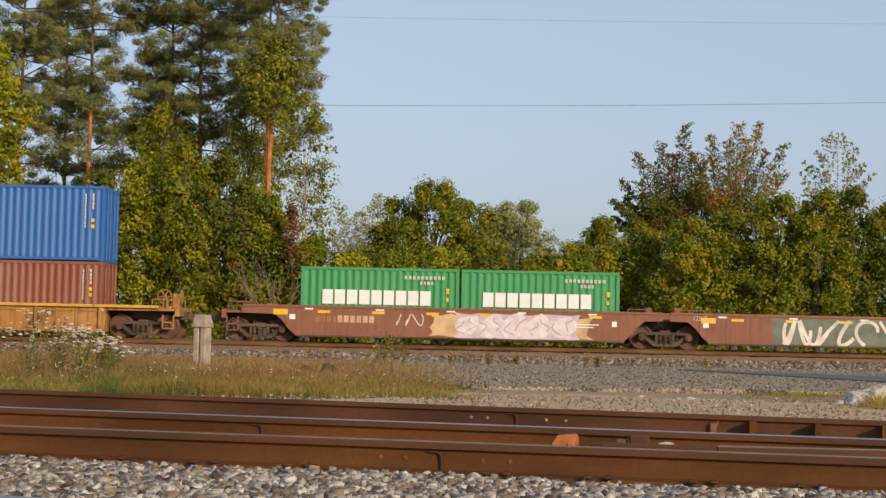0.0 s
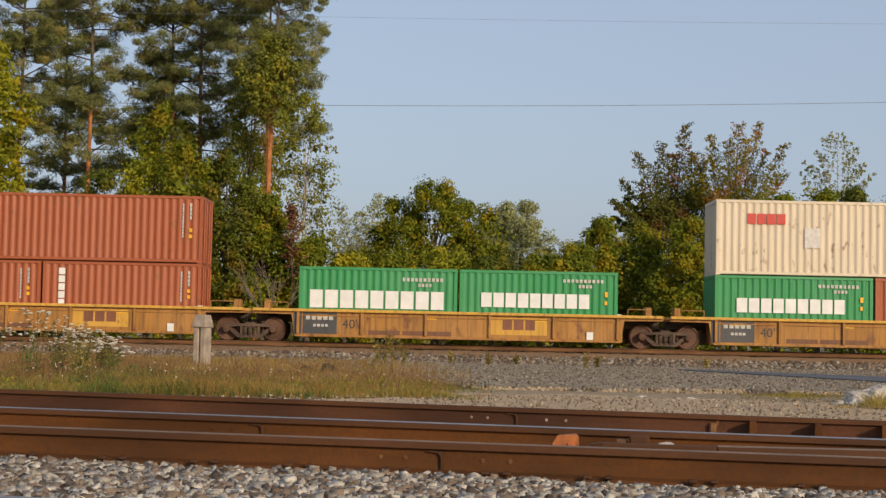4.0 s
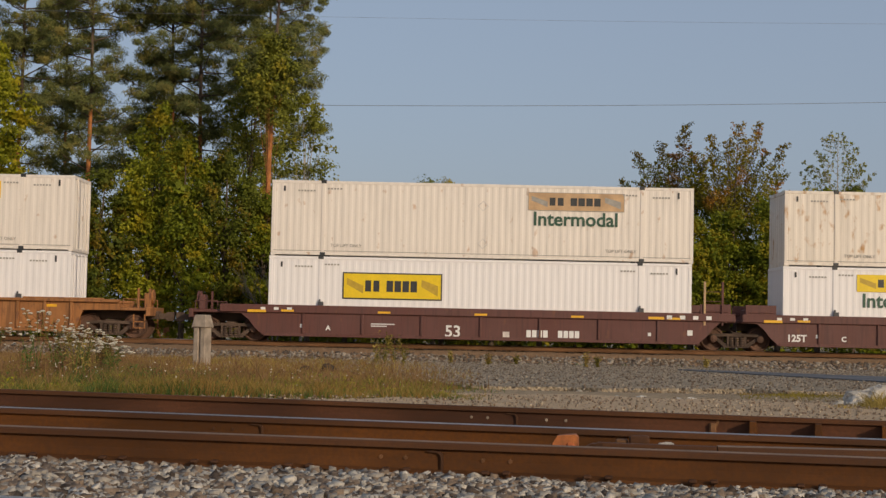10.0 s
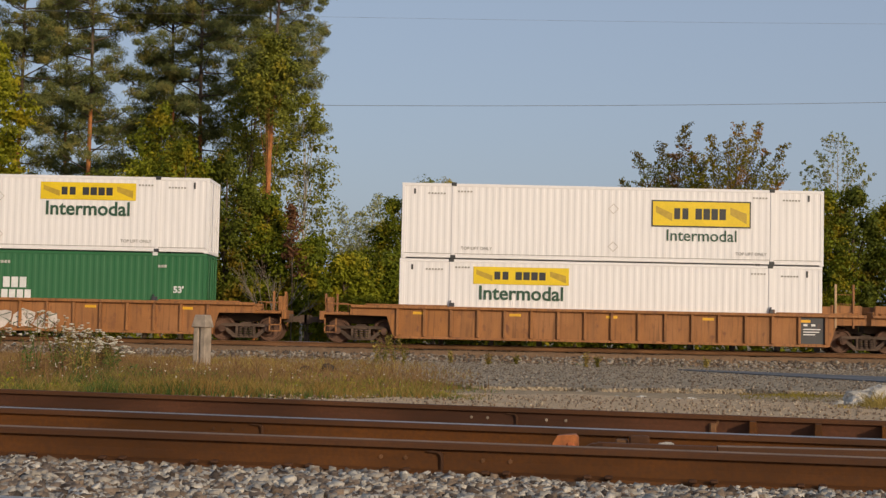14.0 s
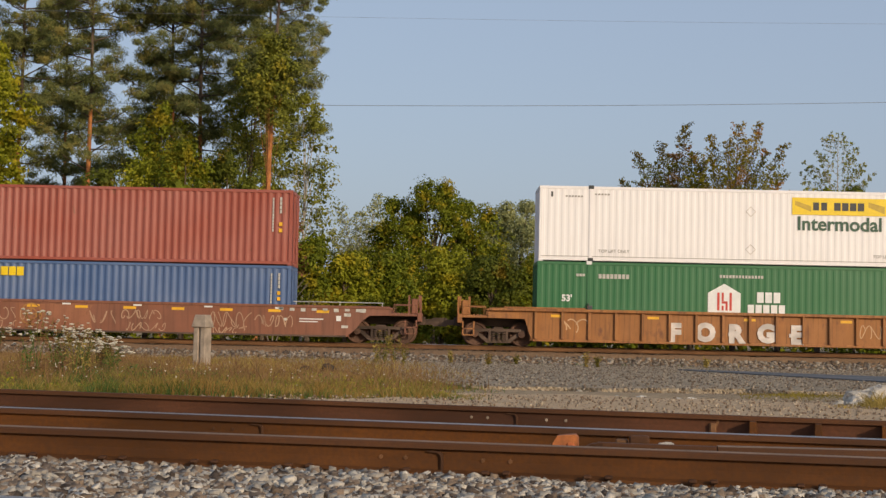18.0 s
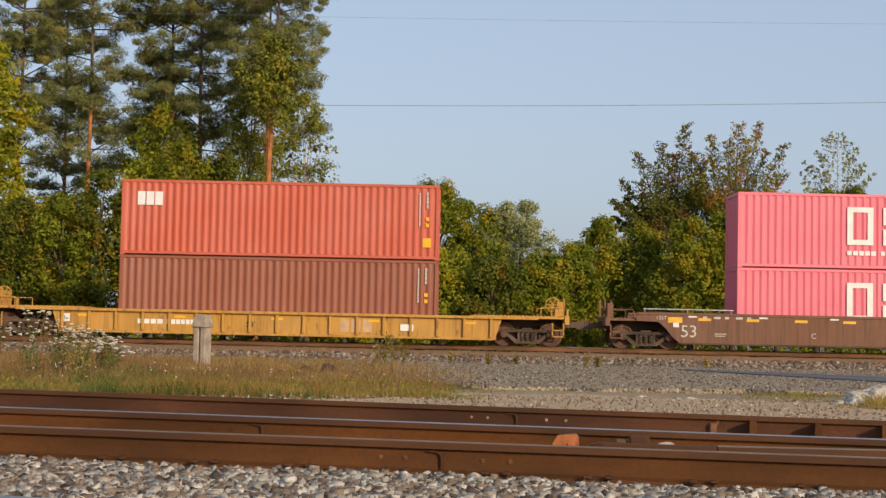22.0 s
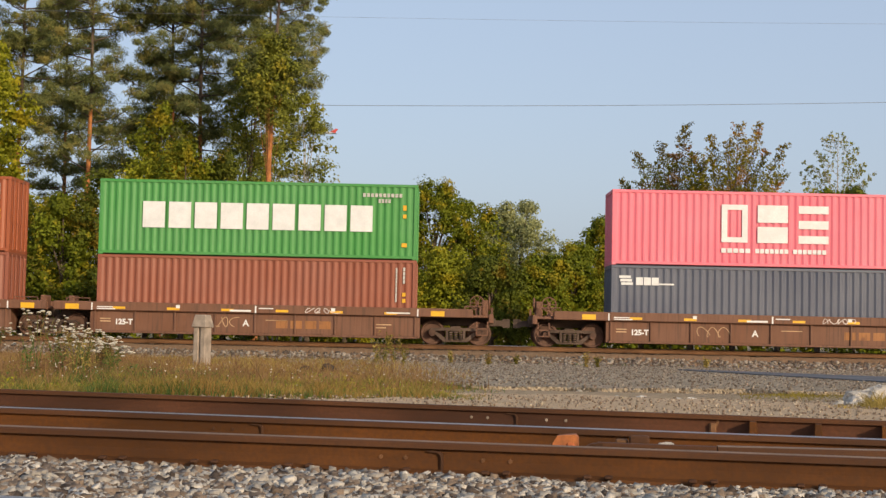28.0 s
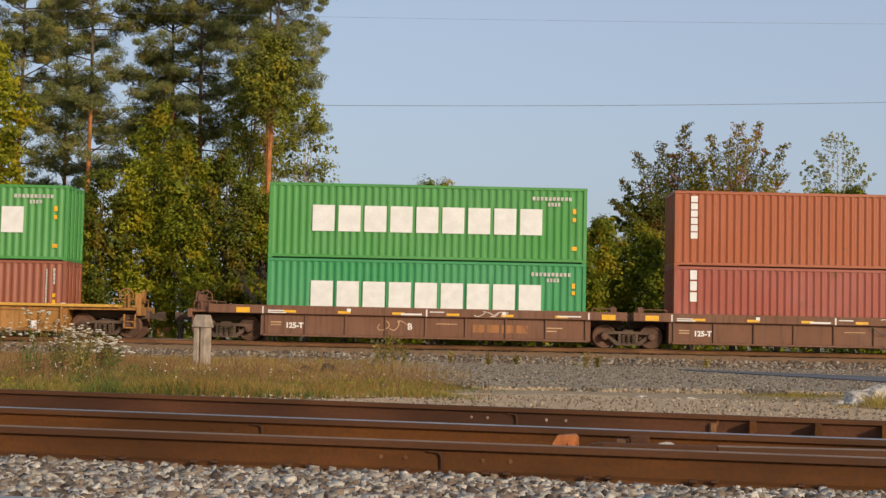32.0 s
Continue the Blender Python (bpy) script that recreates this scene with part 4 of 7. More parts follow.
def add_bogie(car, x):
    b = link_part("bogie", shared("bogie", bolster_mesh), M["bogie"], car, "grimy cast steel bogie", pose(x, 0, 0))
    for s in (-1, 1):
        link_part("side_frame", shared("side_frame", side_frame_mesh), M["bogie"], b, m=pose(0, s * 1.0, 0, 0, 0, 0 if s < 0 else 180))
        link_part("spring_nest", shared("spring_nest", springs_mesh), M["bogie"], b, m=pose(0, s * 1.02, 0))
        for u in (-0.89, 0.89):
            link_part("bearing_cap", shared("bearing_cap", lambda: cyl(cyl(bmesh.new(), (0, -0.1, 0), (0, 0.1, 0), 0.13, seg=14), (0, -0.13, 0), (0, 0.13, 0), 0.07, seg=10)), M["wheel"], b, m=pose(u, s * 1.08, 0.457))
    for u in (-0.89, 0.89):
        w = link_part("wheelset", shared("wheelset", wheelset_mesh), M["wheel"], b, "rusty wheels on an axle", pose(u, 0, 0.457))
        WHEELS.append((w, u))
    return b


def add_end(car, s, hb, end, paint_mat, tall):
    """Platform, end sill, coupler, brake stand, handrails and steps beyond the well; s is -1 or +1."""
    a, b = hb - 0.9, end
    def at(bm):
        if s < 0:
            bmesh.ops.rotate(bm, cent=(0, 0, 0), matrix=Matrix.Rotation(math.pi, 3, "Z"), verts=bm.verts)
        return bm
    part("platform", at(boxes((a, b - 0.25, -1.3, 1.3, 1.06, 1.16), (b - 0.3, b - 0.12, -1.35, 1.35, 0.86, 1.2), bevel=0.015)), paint_mat, car)
    part("draft_sill", at(boxes((hb - 0.3, b, -0.3, 0.3, 0.74, 1.06), bevel=0.02)), M["bogie"], car)
    part("coupler", at(extrude_poly([(b - 0.1, 0.76), (b + 0.25, 0.76), (b + 0.3, 0.7), (b + 0.56, 0.7), (b + 0.56, 1.04), (b + 0.3, 1.04), (b + 0.25, 0.98), (b - 0.1, 0.98)], -0.14, 0.14)), M["bogie"], car, "black steel coupler head")
    for v in (-1, 1):
        part("sill_step", at(boxes((b - 0.36, b - 0.31, v * 1.3 - 0.03, v * 1.3 + 0.03, 0.4, 0.92), (b - 0.78, b - 0.73, v * 1.3 - 0.03, v * 1.3 + 0.03, 0.4, 0.92), (b - 0.78, b - 0.31, v * 1.3 - 0.03, v * 1.3 + 0.03, 0.38, 0.42), (b - 0.78, b - 0.31, v * 1.3 - 0.03, v * 1.3 + 0.03, 0.62, 0.66))), paint_mat, car)
        bm = bmesh.new()
        for p, q in (((b - 1.2, v * 1.2, 1.16), (b - 1.2, v * 1.2, 1.5)), ((b - 0.35, v * 1.2, 1.16), (b - 0.35, v * 1.2, 1.5)), ((b - 1.2, v * 1.2, 1.5), (b - 0.35, v * 1.2, 1.5))):
            cyl(bm, p, q, 0.018, seg=6)
        part("handrail", at(bm), paint_mat, car)
    part("walkway", at(boxes(*[(a + 0.15 + 0.14 * i, a + 0.22 + 0.14 * i, -1.15, 1.15, 1.16, 1.19) for i in range(int((b - a - 0.6) / 0.14))])), paint_mat, car)
    if tall:
        bm = boxes((b - 0.55, b - 0.3, -0.5, 0.2, 1.16, 1.75), bevel=0.03)
        cyl(bm, (b - 0.28, -0.15, 1.62), (b - 0.22, -0.15, 1.62), 0.28, seg=14)
        part("brake_stand", at(bm), paint_mat, car, "hand brake on its stand")
        if tall < 0.6:               # a low hand wheel faces the side of the wagon
            ring = bmesh.new()
            for k in range(18):
                p, q = 2 * math.pi * k / 18, 2 * math.pi * (k + 1) / 18
                cyl(ring, (b - 0.75 + 0.27 * math.cos(p), -s * 1.08, 1.62 + 0.27 * math.sin(p)), (b - 0.75 + 0.27 * math.cos(q), -s * 1.08, 1.62 + 0.27 * math.sin(q)), 0.024, seg=5)
            for k in range(3):
                p = math.pi * k / 3
                cyl(ring, (b - 0.75 - 0.27 * math.cos(p), -s * 1.08, 1.62 - 0.27 * math.sin(p)), (b - 0.75 + 0.27 * math.cos(p), -s * 1.08, 1.62 + 0.27 * math.sin(p)), 0.018, seg=5)
            box(ring, b - 0.81, b - 0.69, -s * 1.0 - 0.06, -s * 1.0 + 0.06, 1.14, 1.72)
            part("brake_wheel", at(ring), paint_mat, car, "spoked hand brake wheel")
        for u in (0.18, 0.62):
            part("corner_post", at(boxes((b - u - 0.04, b - u + 0.04, -1.22, -1.12, 1.1, 1.16 + tall))), paint_mat, car)


def well_car(kind, feet, colour, centre, left, right, label, half=None, tall=0.0, seed=0, panels=False, number=None, marks=None, name="well_car", top=None):
    """A double-stack well wagon. left and right: 'own' bogie, 'joint' (shares the bogie with its neighbour, which carries it) or 'lead' (carries the shared one)."""
    mat = M[colour]
    ob = tagged(new(name), label, "train wagon", group="wagons of the train")
    big = feet == 53
    hb = 8.27 if big else 6.2
    own, end = (9.55, 11.25) if big else (7.65, 9.2)
    half = half or (9.82 if big else 7.94)
    floor = 0.38 if big else 0.30
    top = top or (1.27 if kind == "ribbed" and not big else {"ribbed": 1.46, "smooth": 1.41, "maroon": 1.40, "belt": 1.38}[kind])
    low = 0.23
    arch = 1.05                       # underside above the bogies
    reach = {s: (half - 0.12 if e != "own" else (end - 1.3 if big else end - 0.9)) for s, e in ((-1, left), (1, right))}
    prof = [(-hb, low), (hb, low), (hb + 0.32, 0.5), (hb + 0.55, 0.8), (hb + 0.85, arch), (reach[1], arch + 0.02), (reach[1], top - 0.1),
            (-reach[-1], top - 0.1), (-reach[-1], arch + 0.02), (-hb - 0.85, arch), (-hb - 0.55, 0.8), (-hb - 0.32, 0.5)]
    if kind == "ribbed":              # the well ends steeply
        k = 0.3 if big else 0.14
        prof = [(-hb, low), (hb, low), (hb + 0.4 * k, 0.5), (hb + 0.7 * k, 0.8), (hb + k, arch), (reach[1], arch + 0.02), (reach[1], top - 0.1),
                (-reach[-1], top - 0.1), (-reach[-1], arch + 0.02), (-hb - k, arch), (-hb - 0.7 * k, 0.8), (-hb - 0.4 * k, 0.5)]
    if kind == "belt":
        hb2 = hb + 0.05
        prof = [(-hb, low), (hb, low), (hb2, top - 0.34), (reach[1], top - 0.34), (reach[1], top - 0.05), (-reach[-1], top - 0.05), (-reach[-1], top - 0.34), (-hb2, top - 0.34)]
    for v in (-1, 1):
        y = v * (1.30 if kind == "belt" else 1.36)
        chord = M["chord"] if colour == "car_yellow" or marks is deco_patches else mat
        yo = v * 1.40                # face of the plate that shows
        side = part("side_wall", extrude_poly(prof, y - 0.03, y + 0.03), mat, ob)
        if kind == "ribbed":
            part("top_chord", boxes((-reach[-1] + 0.02, reach[1] - 0.02, min(v * 1.29, v * 1.53), max(v * 1.29, v * 1.53), top - 0.11, top), bevel=0.012), chord, side)
            if not big:
                part("stringer", boxes((-hb + 0.1, hb - 0.1, min(v * 1.39, v * 1.43), max(v * 1.39, v * 1.43), top - 0.27, top - 0.23), bevel=0.006), mat, side)
            part("bottom_chord", boxes((-hb + 0.02, hb - 0.02, y - 0.06, y + 0.09, low - 0.02, low + 0.08), bevel=0.01), mat, side)
            step = 1.02 if big else 2.08
            n = int(2 * hb / step)
            for i in range(n + 1):
                x = -hb + 0.12 + (2 * hb - 0.24) * i / n
                link_part("rib", coloured(("rib", kind, top), lambda: boxes((-0.05, 0.05, -0.075, 0.075, low + 0.09, top - 0.11), bevel=0.008), mat), mat, side, m=pose(x, y + v * 0.065, 0))
        elif kind == "smooth":
            part("top_chord", boxes((-reach[-1] + 0.02, reach[1] - 0.02, y - 0.06, y + 0.045, top - 0.1, top), bevel=0.012), mat, side)
            part("bottom_chord", boxes((-hb + 0.02, hb - 0.02, y - 0.05, y + 0.05, low - 0.02, low + 0.05), bevel=0.01), M["bogie"], side)
        elif kind == "maroon":
            part("top_chord", boxes((-reach[-1] + 0.02, reach[1] - 0.02, y - 0.06 - 0.06 * (v < 0), y + 0.09 + 0.05 * (v > 0), top - 0.3, top), bevel=0.015), mat, side)
            part("bottom_chord", boxes((-hb + 0.02, hb - 0.02, y - 0.06, y + 0.06, low - 0.02, low + 0.1), bevel=0.01), mat, side)
            for i in range(7):
                x = (i - 3) * 2.25
                link_part("rib", coloured(("rib", kind), lambda: boxes((-0.04, 0.04, -0.055, 0.055, low + 0.1, top - 0.3), bevel=0.008), mat), mat, side, m=pose(x, y + v * 0.05, 0))
        else:
            part("top_chord", boxes((-reach[-1] + 0.02, reach[1] - 0.02, min(v * 1.24, v * 1.48), max(v * 1.24, v * 1.48), top - 0.33, top), bevel=0.02), mat, side)
            part("bottom_chord", boxes((-hb + 0.02, hb - 0.02, min(v * 1.24, v * 1.40), max(v * 1.24, v * 1.40), low - 0.02, low + 0.06), bevel=0.01), mat, side)
            for i in range(9):
                x = -hb + 0.1 + (2 * hb - 0.2) * i / 8
                link_part("rib", coloured(("rib", kind), lambda: boxes((-0.03, 0.03, -0.05, 0.05, low + 0.06, top - 0.33), bevel=0.006), mat), mat, side, m=pose(x, y + v * 0.05, 0))
    if big:
        for v in (-1, 1):
            for s in (-1, 1):
                if kind != "smooth" and top > 1.3:
                    link_part("guide_bracket", coloured(("guide_bracket", kind), lambda: boxes((-0.1, 0.1, -0.06, 0.06, 0, 0.16), (-0.07, -0.02, -0.05, 0.05, 0.16, 0.25), bevel=0.012), M["black"]), M["black"], ob, m=pose(s * 6.1, v * 1.38, top - 0.01))
                if kind == "ribbed" and top > 1.3:
                    a, b = sorted((s * (hb - 2.0), s * (hb + 1.1)))
                    part("guide_plate", boxes((a, b, v * 1.40 - 0.06, v * 1.40 + 0.06, top, top + 0.05), bevel=0.01), M["chord"] if marks is deco_patches else mat, ob)
    part("floor", boxes((-hb, hb, -1.33, 1.33, floor - 0.1, floor), (-hb, hb, -0.25, 0.25, low - 0.02, floor - 0.1)), M["bogie"], ob)
    for s in (-1, 1):
        part("bulkhead", boxes((min(s * hb, s * (hb + 0.08)), max(s * hb, s * (hb + 0.08)), -1.32, 1.32, low, 1.12)), mat, ob)
    for s, e in ((-1, left), (1, right)):
        if e == "own":
            add_end(ob, s, hb, end, mat, tall)
            add_bogie(ob, s * own)
        else:
            a, b = sorted((s * (hb - 0.2), s * (half - 0.12)))
            part("platform", boxes((a, b, -1.3, 1.3, 1.06, 1.16), bevel=0.015), mat, ob)
            part("draft_sill", boxes((a, b, -0.32, 0.32, 0.76, 1.06), bevel=0.02), M["bogie"], ob)
            bm = bmesh.new()
            c = s * (half - 0.55)
            cyl(bm, (c - s * 0.9, -1.18, 1.5), (c, -1.18, 1.5), 0.02, seg=6)
            cyl(bm, (c, -1.18, 1.14), (c, -1.18, 1.5), 0.02, seg=6)
            cyl(bm, (c - s * 0.9, -1.18, 1.14), (c - s * 0.9, -1.18, 1.5), 0.02, seg=6)
            part("handrail", bm, mat, ob)
            part("valve_box", box(bmesh.new(), c - 0.12, c + 0.12, -0.4, 0.3, 1.14, 1.6, 0.03), mat, ob)
            if big and kind in ("ribbed", "maroon") and top > 1.3:
                a, b = sorted((s * (half - 1.45), s * (half - 0.28)))
                for v in (-1, 1):
                    part("end_frame", boxes((a, b, min(v * 1.22, v * 1.34), max(v * 1.22, v * 1.34), top - 0.02, top + 0.36), (a + 0.12, b - 0.12, min(v * 1.22, v * 1.37), max(v * 1.22, v * 1.37), top + 0.05, top + 0.1), bevel=0.015), mat, ob)
                if s > 0:
                    for u in (1.3, 0.62):
                        part("ladder_rail", boxes((half - u - 0.04, half - u + 0.04, -1.42, -1.35, 0.95, 2.62), bevel=0.01), M["spray_tan"] if u > 1 else mat, ob)
                    for k in range(4):
                        part("rung", cyl(bmesh.new(), (half - 1.3, -1.385, 1.15 + 0.36 * k), (half - 0.62, -1.385, 1.15 + 0.36 * k), 0.013, seg=6), mat, ob)
            if e == "lead":
                add_bogie(ob, s * half)
    yw = -1.395
    dress(ob, kind, feet, hb, top, low, yw, seed, panels, number, left, right, reach)
    if marks:
        marks(ob, hb, top, low, yw)
    rides(ob, (centre - 784) / PX, TRACK_Y, 0)
    return ob


SINGLE = {"reflectors": "reflector", "notice": "notice", "primer_panels": "primer_panel", "rust_patches": "buffed_patch"}


def on_side(name, rows, mat, ob, y, label=""):
    if name in SINGLE:
        for x0, x1, z0, z1 in rows:
            key = (SINGLE[name], round(x1 - x0, 3), round(z1 - z0, 3))
            me = coloured(key, lambda: boxes((-(x1 - x0) / 2, (x1 - x0) / 2, -0.006, 0.001, 0, z1 - z0)), M[mat])
            link_part(SINGLE[name], me, M[mat], ob, label, pose((x0 + x1) / 2, y, z0))
        return None
    d = decal(name, rows, M[mat], ob, label)
    for o in (d, *KIN.get(d, ())):
        o.location.y = y
    return d


def dress(ob, kind, feet, hb, top, low, yw, seed, panels, number, left, right, reach):
    """Reflectors, stencils and capacity marks of a wagon side."""
    rng = random.Random(seed)
    yc = {"ribbed": -1.463, "smooth": -1.406, "maroon": -1.482, "belt": -1.483}[kind]
    L = 2 * hb
    n = 9 if feet == 53 else 6
    if kind == "ribbed":
        on_side("reflectors", [(-hb + L * (i + 0.5) / n - 0.22, -hb + L * (i + 0.5) / n + 0.22, top - 0.32, top - 0.22) for i in range(0, n, 2)], "yellow", ob, -1.393, "yellow reflective strip")
    elif kind == "smooth":
        on_side("reflectors", [(-hb + L * (i + 0.5) / n - 0.24, -hb + L * (i + 0.5) / n + 0.24, 1.12, 1.22) for i in range(n)] + [(-reach[-1] + 1.2, -reach[-1] + 1.75, 1.03, 1.24)], "yellow", ob, -1.393, "yellow reflective strip")
        on_side("stencil_marking", [(-hb + 0.3 + 0.9 * i, -hb + 0.62 + 0.9 * i, 1.24, 1.3) for i in range(0, int(L / 0.9), 3)] + [(-hb - 0.28, -hb - 0.06, 0.86, 1.05), (hb - 0.4, hb - 0.22, 0.82, 1.02), (hb - 1.8, hb - 0.9, 0.86, 0.9), (hb - 1.8, hb - 1.1, 0.76, 0.8)], "white", ob, -1.393, "small white stencil bars")
        if feet == 53:
            ends = [(-hb + 0.85 + 0.42 * i, -hb + 1.0 + 0.42 * i + 0.1 * (i % 2), 1.2, 1.29) for i in range(5)] + [(hb - 2.6 + 0.42 * i, hb - 2.42 + 0.42 * i, 1.2 - 0.02 * (i % 3), 1.29) for i in range(8)]
            ends += [(-hb + 1.3, -hb + 1.75, 0.62, 0.65), (-hb + 1.3, -hb + 1.7, 0.54, 0.57), (hb - 0.2, hb + 0.05, 0.56, 0.66), (hb - 2.4, hb - 2.28, 0.8, 0.9), (hb - 0.1, hb + 0.15, 1.0, 1.12), (hb + 0.5, hb + 0.72, 1.16, 1.3)]
            on_side("stencil_marking", ends, "pale_ink", ob, -1.393, "small worn stencil marks")
            for s, e in ((-1, left), (1, right)):
                bm = bmesh.new()
                out = reach[s] - 0.3
                cyl(bm, (s * 6.2, -1.12, top + 0.13), (s * out, -1.12, top + 0.13), 0.022, seg=6)
                for u in (6.3, (6.3 + out) / 2, out - 0.05):
                    cyl(bm, (s * u, -1.12, top - 0.08), (s * u, -1.12, top + 0.13), 0.018, seg=6)
                part("grab_rail", bm, M["rod"], ob, "pale steel grab rail")
                part("air_reservoir", cyl(cyl(bmesh.new(), (s * (hb + 0.35), -0.6, 1.3), (s * (hb + 1.1), -0.6, 1.3), 0.14, seg=12), (s * (hb + 0.3), -0.6, 1.3), (s * (hb + 1.15), -0.6, 1.3), 0.07, seg=8), M["bogie"], ob)
    elif kind == "maroon":
        on_side("reflectors", [(-hb + L * (i + 0.5) / n - 0.24, -hb + L * (i + 0.5) / n + 0.24, 1.14, 1.22) for i in range(0, n, 2)] + [(-hb - 0.6, -hb + 0.1, 1.1, 1.2), (hb - 1.9, hb - 1.3, 1.14, 1.24)], "yellow", ob, -1.482, "yellow reflective strip")
        on_side("stencil_marking", [(-hb - 0.1 + 0.5 * i, -hb + 0.08 + 0.5 * i, 1.2, 1.3) for i in range(3)] + [(hb - 1.2 + 0.5 * i, hb - 1.0 + 0.5 * i, 1.16, 1.3) for i in range(4)], "white", ob, -1.482, "small white stencil bars")
        on_side("stencil_marking", [(-hb + 1.4, -hb + 1.52, 0.55, 0.68), (-hb + 4.1, -hb + 5.0, 0.72, 0.76), (-hb + 4.1, -hb + 4.7, 0.64, 0.68), (hb - 1.9, hb - 1.78, 0.5, 0.63), (hb - 0.4, hb - 0.2, 0.55, 0.75)], "white", ob, -1.393, "small white stencil bars")
    else:
        on_side("reflectors", [(-hb + L * (i + 0.5) / n - 0.24, -hb + L * (i + 0.5) / n + 0.24, 1.11, 1.2) for i in range(n)] + [(s * (hb + 0.75) - 0.26, s * (hb + 0.75) + 0.26, 1.08, 1.28) for s in (-1, 1)], "yellow", ob, -1.482, "yellow reflective strip")
        on_side("stencil_marking", [(-hb - 0.02, -hb + 0.03, 1.06, 1.33), (hb - 0.03, hb + 0.02, 1.06, 1.33), (0.0, 0.06, 1.06, 1.33), (-hb + 0.2, -hb + 0.8, 1.16, 1.2), (-hb + 0.2, -hb + 0.9, 1.09, 1.13), (0.15, 0.7, 1.22, 1.26), (-0.95, -0.15, 1.1, 1.17), (hb - 1.2, hb - 0.3, 1.15, 1.2), (-hb + 3.2, -hb + 3.35, 1.18, 1.3), (hb - 3.3, hb - 3.15, 1.18, 1.3)], "white", ob, -1.483, "small white stencil bars")
        on_side("stencil_marking", [(-hb + 0.3, -hb + 0.7, 0.62, 0.66), (-hb + 0.3, -hb + 0.7, 0.72, 0.76), (hb - 1.6, hb - 1.0, 0.7, 0.74), (hb - 1.6, hb - 1.2, 0.58, 0.62), (0.4, 1.2, 0.78, 0.81)], "spray_tan", ob, -1.333)
    if number:
        for txt, size, x, z in number:
            words(txt, size, x, z, M["pale_ink" if kind == "smooth" else "white"], ob, 0.0 if kind == "smooth" else 0.012, 2 * (1.328 if kind == "belt" else 1.388))
    if panels:
        for x in {1: (-hb + 0.62,), 2: (-hb + 0.62, hb - 0.62), 3: (hb - 0.62,)}[panels]:
            on_side("stencil_panel", [(x - 0.55, x + 0.55, low + 0.1, top - 0.13)], "black", ob, -1.392, "black stencil panel")
            on_side("stencil_marking", [(x - 0.35, x - 0.2, 1.0, 1.08), (x - 0.05, x + 0.1, 1.0, 1.08), (x - 0.35, x + 0.3, 0.86, 0.9), (x - 0.35, x + 0.25, 0.76, 0.8), (x - 0.35, x + 0.1, 0.66, 0.7)], "white", ob, -1.398)


# marks on single wagons
def deco_spray_a(ob, hb, top, low, yw):
    spray_field(ob, -1.15, 5.1, low + 0.06, 1.2, "spray_tan", -1.391, 71, 0.5, "peach edge of a spray painting")
    spray_field(ob, -0.25, 4.6, low + 0.02, 1.26, "spray_lilac", -1.394, 72, 0.3, "pale lilac ground of a spray painting")
    scrawl(ob, -0.2, 4.4, 0.26, 1.24, 5, "spray_pale", -1.399, 3, 0.3, "pale bulging spray-painted shapes")
    on_side("number_marking", blocks(-4.65, 0.78, 1.45, 0.26, 6, 0.25), "spray_tan", ob, -1.392)
    on_side("number_marking", blocks(-5.5, 0.78, 0.85, 0.22, 4, 0.2), "car_orange", ob, -1.392)
    scrawl(ob, -2.5, -1.4, 0.7, 1.15, 3, "spray", -1.392, 8, 0.05)


def deco_spray_b(ob, hb, top, low, yw):
    spray_field(ob, -3.9, 3.1, low + 0.06, 1.3, "spray_green", -1.391, 73, 0.2, "dull green ground of a spray painting")
    scrawl(ob, -3.6, 3.0, 0.25, 1.25, 9, "spray", -1.398, 5, 0.135, "white spray-painted strokes")


def deco_square_marks(ob, hb, top, low, yw):
    on_side("stencil_panel", [(-hb - 0.05, -hb + 0.26, low + 0.08, top - 0.14), (-hb + 0.3, -hb + 1.6, low + 0.1, top - 0.14)], "black", ob, -1.392, "black stencil panel")
    on_side("stencil_marking", blocks(-hb + 0.42, 0.86, 1.1, 0.16, 5, 0.3) + blocks(-hb + 0.7, 0.6, 0.6, 0.1, 4, 0.3), "pale_ink", ob, -1.398, "pale worn stencil bars")
    on_side("brand_block", [(1.1, 3.4, low + 0.2, 1.08)], "chord", ob, -1.392, "faded yellow panel")
    on_side("dirty_panel", [(-3.4, -2.2, low + 0.1, 0.5), (-2.1, -0.25, low + 0.1, 0.5)], "car_dark", ob, -1.3915, "grimy dark lower panel")
    on_side("red_marking", blocks(1.7, 0.62, 1.3, 0.38, 3, 0.15), "car_brown", ob, -1.398, "three faded red blocks")
    words("40'", 0.5, -4.1, 0.7, M["ink"], ob, 0.0, 2 * 1.388)
    on_side("notice", [(hb - 1.3, hb - 1.05, 0.3, 0.6), (hb - 0.15, hb + 0.02, 1.16, 1.3)], "white", ob, -1.45, "small white notice")


